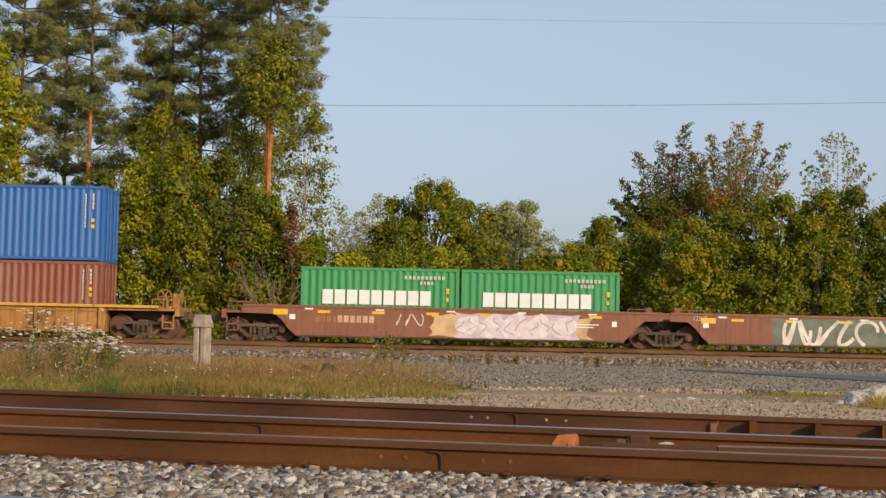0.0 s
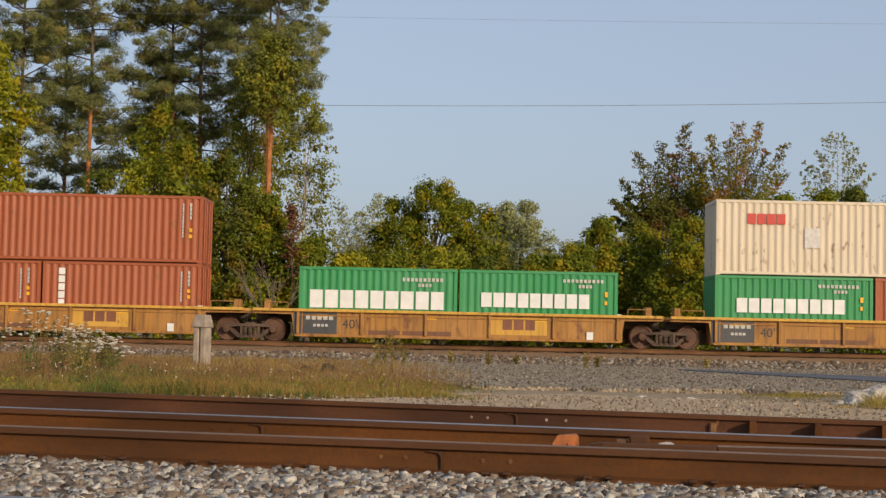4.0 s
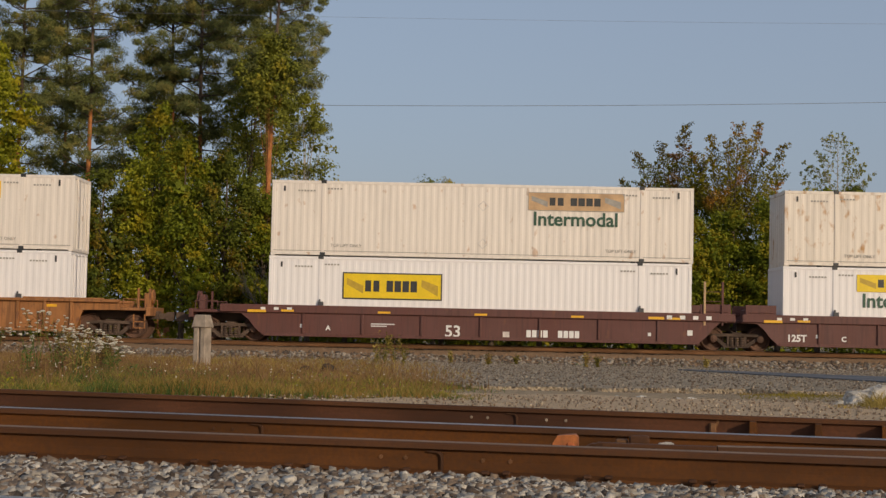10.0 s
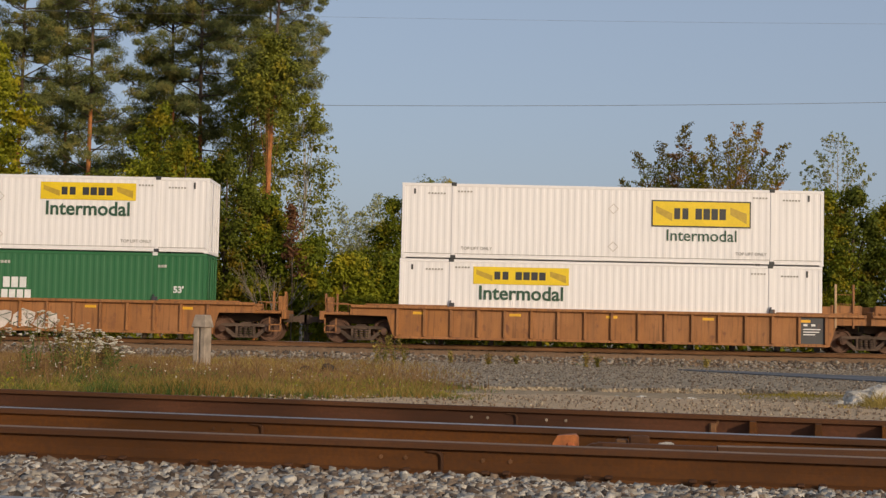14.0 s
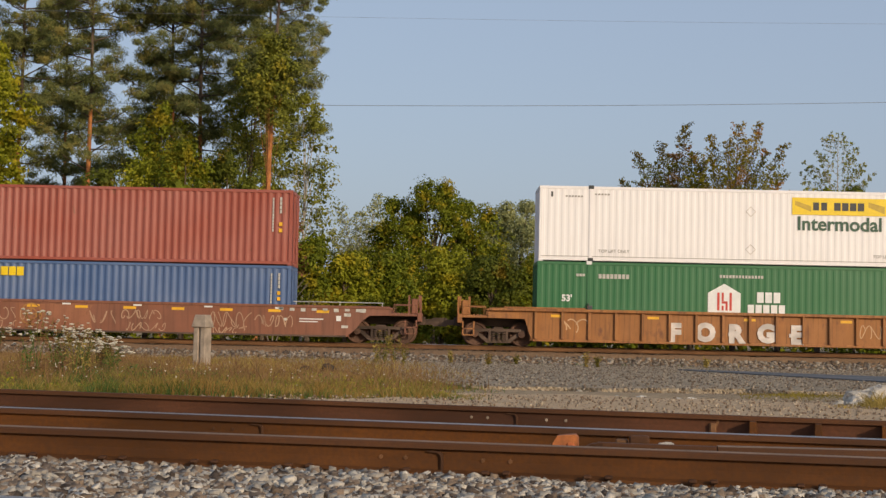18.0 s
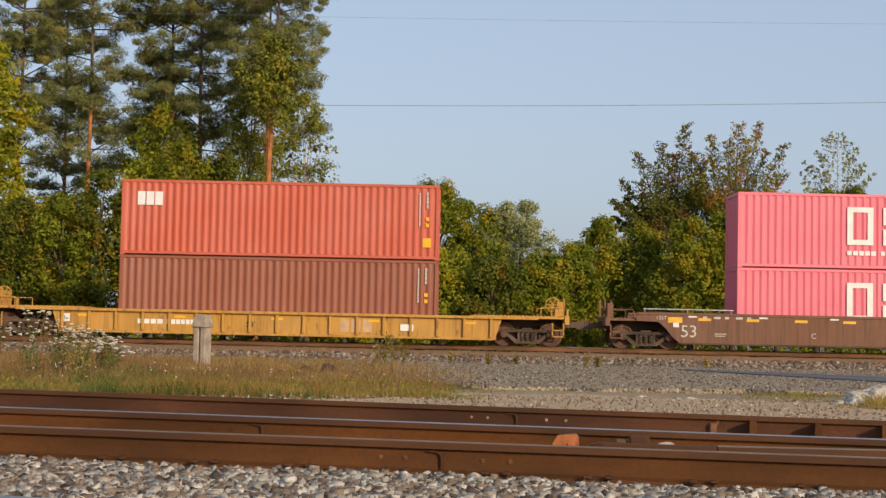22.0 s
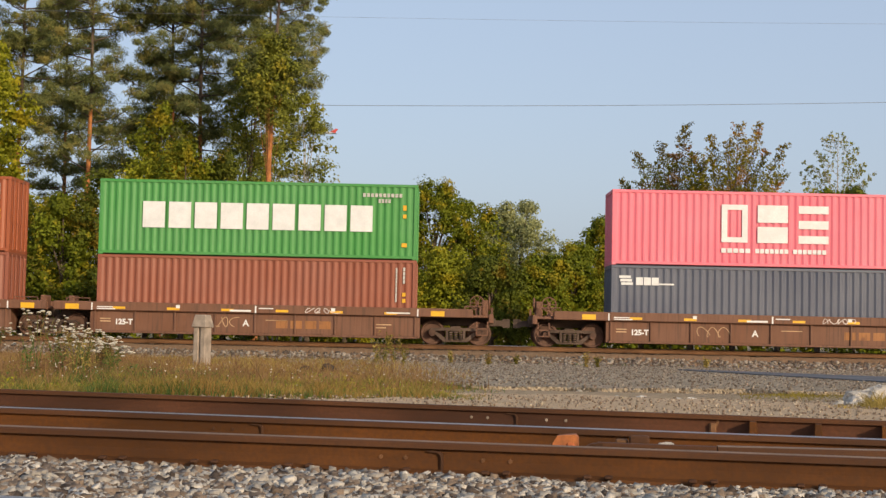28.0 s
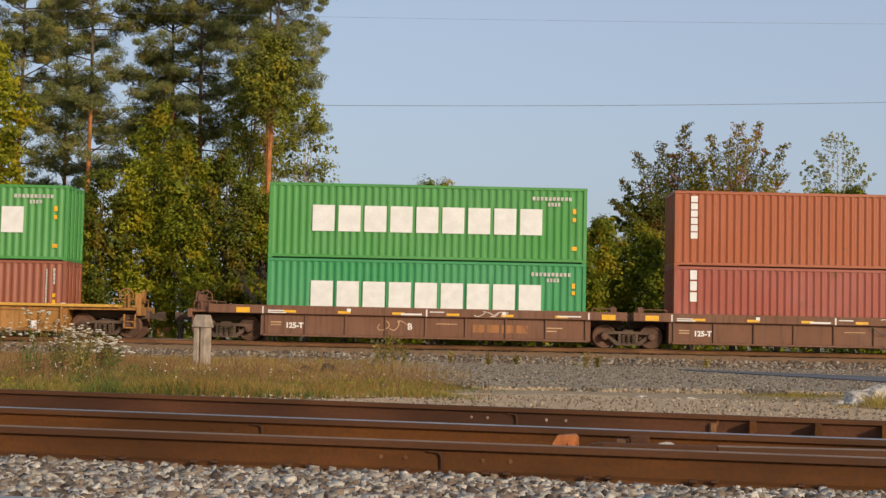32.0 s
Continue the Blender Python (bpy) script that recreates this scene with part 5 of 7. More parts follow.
def deco_long_panel(ob, hb, top, low, yw):
    on_side("stencil_panel", [(-hb - 0.05, -hb + 0.26, low + 0.08, top - 0.14), (-hb + 0.3, -hb + 1.8, low + 0.1, top - 0.14), (-hb + 1.84, -1.75, low + 0.1, 0.62)], "black", ob, -1.392, "black stencil panel")
    on_side("stencil_marking", blocks(-hb + 0.42, 0.86, 1.2, 0.16, 5, 0.3) + blocks(-hb + 0.7, 0.45, 0.6, 0.14, 4, 0.3) + blocks(-hb + 2.2, 0.36, 0.9, 0.18, 4, 0.3) + blocks(-hb + 3.7, 0.34, 0.7, 0.18, 5, 0.3), "pale_ink", ob, -1.398, "pale worn stencil bars")
    words("40'", 0.5, 0.75, 0.7, M["ink"], ob, 0.0, 2 * 1.388)
    on_side("faded_marking", [(3.5, 3.9, 0.55, 0.8)], "car_dark", ob, -1.392, "faded dark patch")
    on_side("notice", [(hb - 0.95, hb - 0.4, 0.22, 0.42), (hb - 0.15, hb + 0.02, 1.0, 1.14)], "spray_tan", ob, -1.45, "small pale notice")


def deco_patches(ob, hb, top, low, yw):
    on_side("rust_patches", [(-4.05, -3.3, 0.35, 1.12), (-3.1, -2.2, 0.32, 1.1), (-2.0, -1.1, 0.35, 1.12)], "spray_tan", ob, -1.392, "pale buffed patches")
    on_side("primer_panels", [(2.05, 2.95, low + 0.1, 1.3), (3.1, 4.0, low + 0.1, 1.3), (4.1, 5.0, low + 0.1, 1.3), (5.1, 5.9, low + 0.1, 1.3)], "primer", ob, -1.392, "dark primer panel")
    scrawl(ob, -4.0, -1.1, 0.5, 1.05, 5, "spray", -1.398, 11, 0.05)
    scrawl(ob, 7.2, 7.9, 0.75, 1.05, 3, "white", -1.392, 12, 0.035)
    on_side("notice", [(-hb + 0.15, -hb + 0.42, 0.35, 0.62), (hb - 0.3, hb - 0.03, 0.38, 0.65)], "white", ob, -1.45, "small white notice")


def deco_georgic(ob, hb, top, low, yw):
    for i, ch in enumerate("FORGE"):
        glyph = words(ch, 0.9, -2.85 + 1.16 * i, 0.62 + 0.03 * (i % 2), M["spray"], ob, 0.06, 2 * 1.42)
        glyph.name = "spray_letter"
        if i < 4:
            on_side("spray_dot", [(-1.98 + 1.16 * i, -1.84 + 1.16 * i, 0.56, 0.70)], "spray", ob, -1.42)
    scrawl(ob, 4.2, 5.8, 0.55, 1.1, 4, "spray_tan", -1.392, 22, 0.04)
    scrawl(ob, -7.2, -6.2, 0.55, 1.1, 3, "spray_tan", -1.392, 23, 0.05)


def deco_loops(ob, hb, top, low, yw):
    scrawl(ob, -2.0, 2.5, 0.2, 1.05, 5, "spray", -1.398, 31, 0.2, "fat pale spray-painted loops")
    scrawl(ob, -4.6, -3.4, 0.4, 1.05, 2, "spray_tan", -1.398, 32, 0.1)


def deco_hook(ob, hb, top, low, yw):
    bm = bmesh.new()
    ribbon(bm, [(-1.7 + 0.1 * k, 1.05 - 0.42 * math.sin(math.pi * k / 10)) for k in range(11)], 0.04, -0.05)
    p = part("hanging_hose", bm, M["ink"], ob, "sagging black hose")
    p.location.y = -1.44
    on_side("faded_marking", blocks(3.6, 0.45, 1.6, 0.6, 3, 0.2), "car_brown", ob, -1.392, "faded red blocks")
    scrawl(ob, 0.6, 1.1, 0.3, 1.0, 1, "spray", -1.392, 41, 0.06)


def deco_hose(ob, hb, top, low, yw):
    bm = bmesh.new()
    ribbon(bm, [(1.4 + 0.09 * k, 1.03 - 0.3 * math.sin(math.pi * k / 10)) for k in range(11)], 0.035, -0.05)
    p = part("hanging_hose", bm, M["ink"], ob, "sagging black hose")
    p.location.y = -1.44
    scrawl(ob, 1.7, 4.3, 1.08, 1.32, 6, "spray", -1.484, 43, 0.035)


def deco_round(x, scr, fresh="fresh_paint"):
    def f(ob, hb, top, low, yw):
        spray_field(ob, x - 1.25, x + 1.7, low + 0.08, 1.27, fresh, -1.391, int(x * 10) + 90, 0.12, "rust-red repainted panel")
        bm = bmesh.new()
        for r in (0.4, 0.22):
            ribbon(bm, [(r * math.cos(k * math.pi / 12), r * math.sin(k * math.pi / 12)) for k in range(25)], 0.05)
        ribbon(bm, [(-0.4, 0), (0.4, 0)], 0.05, -0.0054)
        ribbon(bm, [(0, -0.4), (0, 0.4)], 0.05, -0.0058)
        p = part("round_mark", bm, M["gold_faint"], ob, "faded round yellow mark")
        p.matrix_basis = pose(x - 0.65, -1.397, 0.85)
        if scr:
            for k, (a, b, c, d, n) in enumerate(((-5.6, -3.9, 0.62, 1.1, 5), (-5.3, -4.2, 0.3, 0.6, 4), (-1.6, -0.4, 0.55, 1.05, 3), (-0.3, 1.2, 0.75, 1.1, 6), (-0.2, 1.4, 0.3, 0.62, 5), (3.0, 4.6, 0.5, 1.1, 6), (4.8, 6.2, 0.55, 1.0, 6), (3.2, 4.4, 0.25, 0.5, 5))):
                scrawl(ob, a, b, c, d, n, "spray_faint", -1.398, scr + k, 0.035)
    return f


def deco_tank(ob, hb, top, low, yw):
    on_side("number_marking", blocks(-5.3, 0.58, 1.0, 0.18, 4, 0.2) + blocks(-4.2, 0.58, 1.1, 0.18, 6, 0.2), "white", ob, -1.392, "white number bars")
    words("53'", 0.3, -1.0, 0.62, M["ink"], ob, 0.004, 2 * 1.388)
    on_side("faded_marking", blocks(2.4, 0.42, 1.3, 0.5, 3, 0.2), "spray_tan", ob, -1.392, "faded pale blocks")
    on_side("notice", [(4.7, 5.2, 0.5, 0.75), (-hb + 0.1, -hb + 0.4, 0.6, 0.9)], "white", ob, -1.44, "small white notice")


def deco_faint(seed, letter):
    def f(ob, hb, top, low, yw):
        if letter:
            words(letter, 0.34, -0.6 + (seed % 5) * 0.25, 0.66, M["white"], ob, 0.008, 2 * 1.328)
        on_side("faded_marking", blocks(0.8 + (seed % 3), 0.5, 2.2, 0.3, 4, 0.2), "car_orange", ob, -1.333, "faint rusty orange blocks")
        scrawl(ob, -3.8 + (seed % 4), -2.6 + (seed % 4), 0.5, 0.9, 3, "spray_tan", -1.333, seed, 0.03)
        scrawl(ob, 1.9, 3.2, 1.1, 1.3, 4, "spray", -1.484, seed + 3, 0.03)
    return f


def deco_number(ob, hb, top, low, yw):
    on_side("number_marking", blocks(1.75, 0.36, 0.85, 0.27, 4, 0.2) + blocks(2.95, 0.36, 0.85, 0.27, 4, 0.2), "white", ob, -1.392, "white number bars")
    on_side("small_square", [(0.85, 1.1, 0.34, 0.55)], "spray", ob, -1.392)


def deco_none(ob, hb, top, low, yw):
    pass


# ---- the consist, from its front to its rear ----
LOW40, LOW53 = 0.30, 0.38
HI, STD = 2.896, 2.591


def stack40(c, lower, upper, low_high=True, up_high=True):
    make_box(lower[0], 40, low_high, lower[1], c, LOW40, lower[2])
    make_box(upper[0], 40, up_high, upper[1], c, LOW40 + (HI if low_high else STD) + 0.008, upper[2])


def pair20(c, a, b):
    make_box(a[0], 20, False, a[1], c - 142, LOW40, a[2])
    make_box(b[0], 20, False, b[1], c + 142, LOW40, b[2])


def stack53(c, lower, upper):
    make_box(lower[0], 53, True, lower[1], c - 2, LOW53, lower[2])
    make_box(upper[0], 53, True, upper[1], c, LOW53 + HI + 0.008, upper[2])


G20 = ("box_green", "short bright green corrugated container with white blocks", mark_short)
G20W = ("box_green", "short bright green corrugated container with wide white blocks", mark_short_wide)
B20 = ("box_brown", "short brown corrugated container", mark_codes_low)
G40 = ("box_green", "bright green corrugated container with bold white blocks", mark_long)
G40L = ("box_green", "bright green corrugated container half sunk in a wagon well", mark_long_low)
G40M = ("box_green", "bright green corrugated container with smaller white blocks", mark_mid_low)
HUB = ("box_hub", "dark green ribbed container with a white hexagon", mark_hub)
HUBL = ("box_hub", "dark green ribbed container sunk in a wagon well", mark_hub_low)
ONE = ("box_pink", "bright pink corrugated container with large white shapes", mark_square)

# the leading brown wagons with short green boxes
well_car("smooth", 40, "car_brown", 1545, "joint", "joint", "empty brown well wagon with green and white spray paint", seed=1, number=[("125 T", 0.24, -6.6, 1.2)], marks=deco_spray_b, half=7.87)
well_car("smooth", 40, "car_brown", 816, "own", "lead", "brown well wagon with pale spray-painted shapes", seed=2, marks=deco_spray_a, half=7.87)
pair20(816, G20, G20)

# five yellow wagons sharing bogies
Y = "yellow-orange well wagon with black stencil panels"
well_car("ribbed", 40, "car_yellow", -99, "lead", "own", Y, seed=3, tall=0.4, marks=deco_long_panel)
pair20(-99, G20, B20)
make_box("box_blue", 40, True, "blue corrugated container with a white globe outline", -99, LOW40 + STD + 0.008, mark_globe)
well_car("ribbed", 40, "car_yellow", -834, "lead", "joint", Y, seed=4, marks=deco_square_marks)
pair20(-834, ("box_tan_red", "short terracotta container with a column of white blocks", upright(0.25, 5, 0.24, 0.3)), G20)
make_box(*("box_green", 40, True), G40[1], -832, LOW40 + STD + 0.008, mark_long)
well_car("ribbed", 40, "car_yellow", -1568, "lead", "joint", Y, seed=5, marks=deco_square_marks)
pair20(-1568, G20, ("box_tan_red", "short terracotta container with three white blocks", upright(0.3, 3, 0.24, 0.42)))
make_box("box_cream", 40, True, "rust-stained cream container with red blocks", -1567, LOW40 + STD + 0.008, mark_red_word)
well_car("ribbed", 40, "car_yellow", -2304, "lead", "joint", Y, seed=6, marks=deco_square_marks)
pair20(-2304, G20W, G20)
well_car("ribbed", 40, "car_yellow", -3042, "own", "joint", Y, seed=7, tall=0.4, marks=deco_square_marks)
pair20(-3042, ("box_tan_red", "short terracotta container with three white blocks", upright(0.2, 3, 0.24, 0.42)), ("box_tan_red", "short terracotta container with a column of white blocks", upright(0.25, 5, 0.24, 0.3)))
make_box("box_tan_red", 40, False, "plain terracotta corrugated container", -3042, LOW40 + STD + 0.008, mark_codes)

# a single orange wagon with two dark green boxes
well_car("ribbed", 53, "car_orange", -4046, "own", "own", "orange well wagon with dark primer panels", seed=8, marks=deco_patches)
stack53(-4046, HUBL, HUB)

# three maroon wagons with white boxes
R = "dark maroon well wagon with white capacity figures"
well_car("maroon", 53, "car_maroon", -5142, "lead", "own", R, seed=9, tall=0.75, number=[("125T", 0.36, -7.55, 0.52), ("53", 0.62, -0.95, 0.5)], marks=deco_number)
stack53(-5142, ("box_white", "white ribbed container with a yellow sign panel", mark_white_b_low), ("box_white", "clean white ribbed container with a framed yellow panel", mark_white_a))
well_car("maroon", 53, "car_maroon", -6048, "lead", "joint", R, seed=10, number=[("125T", 0.36, -7.6, 0.52), ("53", 0.62, -1.05, 0.5), ("C", 0.26, -5.8, 0.52)])
stack53(-6048, ("box_white", "white ribbed container with a yellow sign panel", mark_white_b_low), ("box_white_rust", "rust-streaked white container with a yellow sign panel", mark_white_b))
well_car("maroon", 53, "car_maroon", -6957, "own", "joint", R, seed=11, tall=0.75, number=[("53", 0.62, -1.05, 0.5), ("A", 0.24, -5.8, 0.55)], marks=deco_number)
stack53(-6957, ("box_white", "white ribbed container with a framed yellow panel", mark_white_c_low), ("box_white_old", "weathered white container with a faded tan panel", mark_white_faded))

# six orange wagons in two sets of three
O = "orange-brown ribbed well wagon with black stencil panels"
T125 = [("125T", 0.34, -7.65, 0.5)]
well_car("ribbed", 53, "car_orange", -8055, "lead", "own", O, seed=12, tall=0.75, panels=1, number=T125, marks=deco_none)
stack53(-8055, ("box_white", "white ribbed container with a framed yellow panel", mark_white_c_low), ("box_white_old", "dusty white container with a yellow sign panel", mark_white_b))
well_car("ribbed", 53, "car_orange", -8960, "lead", "joint", O, seed=13, panels=2, number=T125, marks=deco_hook)
stack53(-8960, ("box_white", "white ribbed container with outlined dark blocks", mark_white_old_low), HUB)
well_car("ribbed", 53, "car_orange", -9867, "own", "joint", O, seed=14, tall=0.75, panels=3, marks=deco_none)
stack53(-9867, ("box_white", "white ribbed container with a yellow sign panel", mark_white_b_low), ("box_white", "clean white ribbed container with a framed yellow panel", mark_white_a))
well_car("ribbed", 53, "car_orange", -10956, "lead", "own", O, seed=15, tall=0.75, panels=1, number=T125, marks=deco_loops)
stack53(-10956, HUBL, ("box_white", "white ribbed container with a yellow sign panel", mark_white_b))
well_car("ribbed", 53, "car_orange", -11865, "lead", "joint", O, seed=16, panels=2, number=T125, marks=deco_hook)
stack53(-11865, ("box_white", "white ribbed container with outlined dark blocks", mark_white_old_low), HUB)
well_car("ribbed", 53, "car_orange", -12774, "own", "joint", O, seed=17, tall=0.75, panels=3, marks=deco_georgic)
stack53(-12774, HUBL, ("box_white", "white ribbed container with a yellow sign panel", mark_white_b))

# three smooth red-brown wagons
S = "smooth red-brown well wagon with yellow reflectors"
C53 = [("53", 0.66, -7.95, 0.69), ("125T", 0.2, -9.0, 1.2), ("C", 0.28, -3.2, 0.62)]
well_car("smooth", 53, "car_brown", -13867, "lead", "own", S, seed=18, tall=0.7, number=C53, marks=deco_round(-3.1, 51))
stack40(-13867, ("box_seablue", "violet-blue corrugated container with yellow blocks", mark_yellow_word), ("box_redbrown", "red-brown corrugated container with a column of white blocks", upright(0.15, 3, 0.26, 0.42)), low_high=False)
well_car("smooth", 53, "car_brown", -14769, "lead", "joint", S, seed=19, number=C53, marks=deco_round(4.2, 0))
stack40(-14769, ("box_teal", "dark grey-blue container with white stripes", mark_stripes), ("box_grey", "faded grey container with a light blue mark", mark_blue_word), up_high=False)
well_car("smooth", 53, "car_dark", -15673, "own", "joint", "smooth dark brown well wagon with a rusty panel", seed=20, tall=0.7, number=C53, marks=deco_round(4.2, 0, "fresh_dark"))
stack40(-15673, ONE, ONE)

# a single yellow wagon
well_car("ribbed", 53, "car_gold", -16767, "own", "own", "golden yellow well wagon with thin ribs", seed=21, tall=0.3, top=1.13, marks=deco_tank)
stack40(-16767, ("box_rose", "dull brown corrugated container", mark_codes), ("box_cai", "orange-red corrugated container with white blocks", mark_corner))

# two sets of five dark brown wagons
D = "dark brown well wagon with a belt of white stencils"
N125 = [("125-T", 0.28, -5.0, 0.62)]
well_car("belt", 40, "car_dark", -17765, "lead", "own", D, seed=22, tall=0.3, half=7.82, number=N125, marks=deco_faint(61, "B"))
KL = ("box_red", "red corrugated container with white blocks", mark_line)
stack40(-17765, KL, KL)
well_car("belt", 40, "car_dark", -18489, "lead", "joint", D, seed=23, half=7.80, number=N125, marks=deco_faint(62, "C"))
stack40(-18489, ONE, ("box_navy", "dark slate container with white stripes", mark_stripes))
well_car("belt", 40, "car_dark", -19210, "lead", "joint", D, seed=24, half=7.80, number=N125, marks=deco_faint(63, "D"))
stack40(-19210, ("box_navy", "dark slate container with a white swoosh", mark_bird), ("box_orange", "rust-orange container with a column of white blocks", upright(0.2, 6, 0.26, 0.28)))
well_car("belt", 40, "car_dark", -19933, "lead", "joint", D, seed=25, half=7.78, number=N125, marks=deco_faint(64, "E"))
stack40(-19933, ("box_orange", "rust-orange container with a column of white blocks", upright(0.35, 6, 0.26, 0.28)), ONE)
well_car("belt", 40, "car_dark", -20654, "own", "joint", D, seed=26, tall=0.3, half=7.80, number=N125, marks=deco_faint(65, "A"))
stack40(-20654, ("box_navy", "dark slate container with white stripes", mark_stripes), ONE)
well_car("belt", 40, "car_dark", -21564, "lead", "own", D, seed=27, tall=0.3, half=7.80, number=N125, marks=deco_faint(66, "A"))
stack40(-21564, ("box_rose", "dull brown corrugated container", mark_codes), G40)
well_car("belt", 40, "car_dark", -22286, "lead", "joint", D, seed=28, half=7.80, number=N125, marks=deco_hose)
stack40(-22286, ("box_rose", "dull rose-brown corrugated container", mark_codes), ("box_tan_red", "terracotta container with a column of white blocks", upright(0.2, 6, 0.26, 0.28)))
well_car("belt", 40, "car_dark", -23007, "lead", "joint", D, seed=29, half=7.80, number=N125, marks=deco_faint(68, "D"))
stack40(-23007, G40M, G40)
well_car("belt", 40, "car_dark", -23727, "lead", "joint", D, seed=30, half=7.80, number=N125, marks=deco_hose)
stack40(-23727, ("box_redbrown", "red-brown container with three white blocks", upright(0.15, 3, 0.26, 0.42)), ("box_tan_red", "terracotta container with a column of white blocks", upright(0.2, 6, 0.26, 0.28)))
well_car("belt", 40, "car_dark", -24447, "own", "joint", D, seed=31, tall=0.3, half=7.80, number=N125, marks=deco_faint(70, "B"))
stack40(-24447, G40L, G40)

# the last yellow wagon in view
well_car("ribbed", 40, "car_yellow", -25370, "joint", "own", Y, seed=32, tall=0.5, marks=deco_square_marks)
stack40(-25367, ("box_rose", "dull rose-brown corrugated container", mark_codes), G40, low_high=False)


# ---- trees and bushes behind the line ----
def leaf_mesh(name, centres, normals, size, rng, ratio=0.6):
    """One small diamond leaf at each centre."""
    n = len(centres)
    nr = normals + rng.normal(0, 0.42, (n, 3))
    nr /= np.linalg.norm(nr, axis=1)[:, None]
    t = rng.normal(0, 1, (n, 3))
    t -= nr * np.sum(t * nr, axis=1)[:, None]
    t /= np.linalg.norm(t, axis=1)[:, None]
    b = np.cross(nr, t)
    s = size * rng.uniform(0.6, 1.35, (n, 1))
    fold = nr * s * 0.15
    v = np.stack([centres - t * s * 0.5, centres + b * s * ratio * 0.5 + fold, centres + t * s * 0.5, centres - b * s * ratio * 0.5 + fold], axis=1).reshape(-1, 3)
    f = np.arange(4 * n).reshape(n, 4)
    return mesh_np(name, v, f)


def clumps_to_leaves(clumps, per, rng, flat=1.0):
    """Leaves spread round clump centres; clumps: rows of x, y, z, r."""
    c = np.repeat(clumps, per, axis=0)
    d = rng.normal(0, 1, (len(c), 3))
    d /= np.linalg.norm(d, axis=1)[:, None]
    r = c[:, 3:4] * rng.uniform(0.1, 1.0, (len(c), 1)) ** 0.45
    p = c[:, :3] + d * r * np.array([1, 1, flat])
    return p, d * np.array([1, 1, 0.8]) + np.array([0, -0.1, 0.35])


def broad_tree(name, label, x, y, h, crown, mat, bark="bark", lobes=9, clump=0.55, per=38, leaf=0.165, density=32, seed=0, trunk=0.16, gap=0.0, spiky=0.0, lean=0.0, core=60):
    """A broadleaf: tapered trunk, limbs to each lobe, lobes of leaf clumps. crown: z low, half width, half depth."""
    rng = np.random.default_rng(seed)
    base = ground_z(y) - 0.02
    z0, hw, hd = crown
    ob = tagged(new(name), label, "bush" if "bush" in name else "tree")
    ob.matrix_basis = pose(x, y, base)
    H = h - base
    zl = z0 - base
    paths, clumps, cores = [], [], []
    top = np.array([lean, 0, H * 0.82])
    paths.append([((0, 0, 0), trunk), ((lean * 0.3, 0.03, H * 0.3), trunk * 0.75), ((lean * 0.65, -0.05, H * 0.58), trunk * 0.5), (tuple(top), trunk * 0.18)])
    for i in range(lobes):
        f = (i + rng.uniform(0.2, 0.8)) / lobes
        zc = zl + (H - zl) * f
        taper = math.sin(math.pi * min(1, (0.14 + 0.86 * f))) ** 0.6 if f > 0.3 else 1.0
        taper = max(0.22, taper)
        a = i * 2.4 + rng.uniform(-0.5, 0.5)
        c = np.array([math.cos(a) * hw * 0.62 * taper + lean * f, math.sin(a) * hd * 0.62 * taper, zc])
        rx = hw * taper * rng.uniform(0.38, 0.6)
        rz = (H - zl) / lobes * rng.uniform(1.1, 1.9) + 0.3
        rz = min(rz, H - zc + 0.12)
        start = (lean * 0.4 * f, 0, max(0.3, zc * 0.62))
        paths.append([(start, trunk * 0.45), (tuple((np.array(start) + c) / 2 + [0, 0, 0.15]), trunk * 0.28), (tuple(c), trunk * 0.1)])
        m = int(density * (1 - gap) * rng.uniform(0.8, 1.2))
        d = rng.normal(0, 1, (m, 3))
        d /= np.linalg.norm(d, axis=1)[:, None]
        k = rng.uniform(0.55, 1.06, (m, 1))
        pc = c + d * k * np.array([rx, hd * taper * 0.5, rz])
        rad = clump * rng.uniform(0.55, 1.2, (m, 1))
        clumps.append(np.hstack([pc, rad]))
        if spiky:
            for _ in range(3):
                aa = rng.uniform(-0.7, 0.7)
                tip = c + np.array([math.sin(aa) * spiky * 0.8, rng.uniform(-0.3, 0.3), spiky * rng.uniform(0.5, 1.0) * math.cos(aa) + rz * 0.6])
                paths.append([(tuple(c), trunk * 0.12), (tuple((c + tip) / 2), trunk * 0.09), (tuple(tip), 0.012)])
                for q in np.linspace(0.35, 1, 6):
                    clumps.append(np.array([[*(c + (tip - c) * q + rng.normal(0, 0.1, 3)), clump * 0.42]]))
        if core:
            d = rng.normal(0, 1, (core, 3))
            d /= np.linalg.norm(d, axis=1)[:, None]
            cores.append(c + d * rng.uniform(0.1, 0.62, (core, 1)) * np.array([rx, hd * taper * 0.5, rz]))
    cl = np.vstack(clumps)
    cl[:, 2] = np.maximum(cl[:, 2], 0.25)
    pos, nrm = clumps_to_leaves(cl, per, rng, 0.75)
    leaf = np.full((len(pos), 1), leaf)
    if cores:
        inner = np.vstack(cores)
        pos, nrm = np.vstack([pos, inner]), np.vstack([nrm, rng.normal(0, 1, inner.shape)])
        leaf = np.vstack([leaf, np.full((len(inner), 1), 0.42)])
    v, f = tube_mesh(paths)
    link_part("trunk", mesh_np("trunk", v, f, True), M[bark], ob)
    crown_ob = link_part("crown", leaf_mesh("crown", pos, nrm, leaf, rng), M[mat], ob)
    return ob


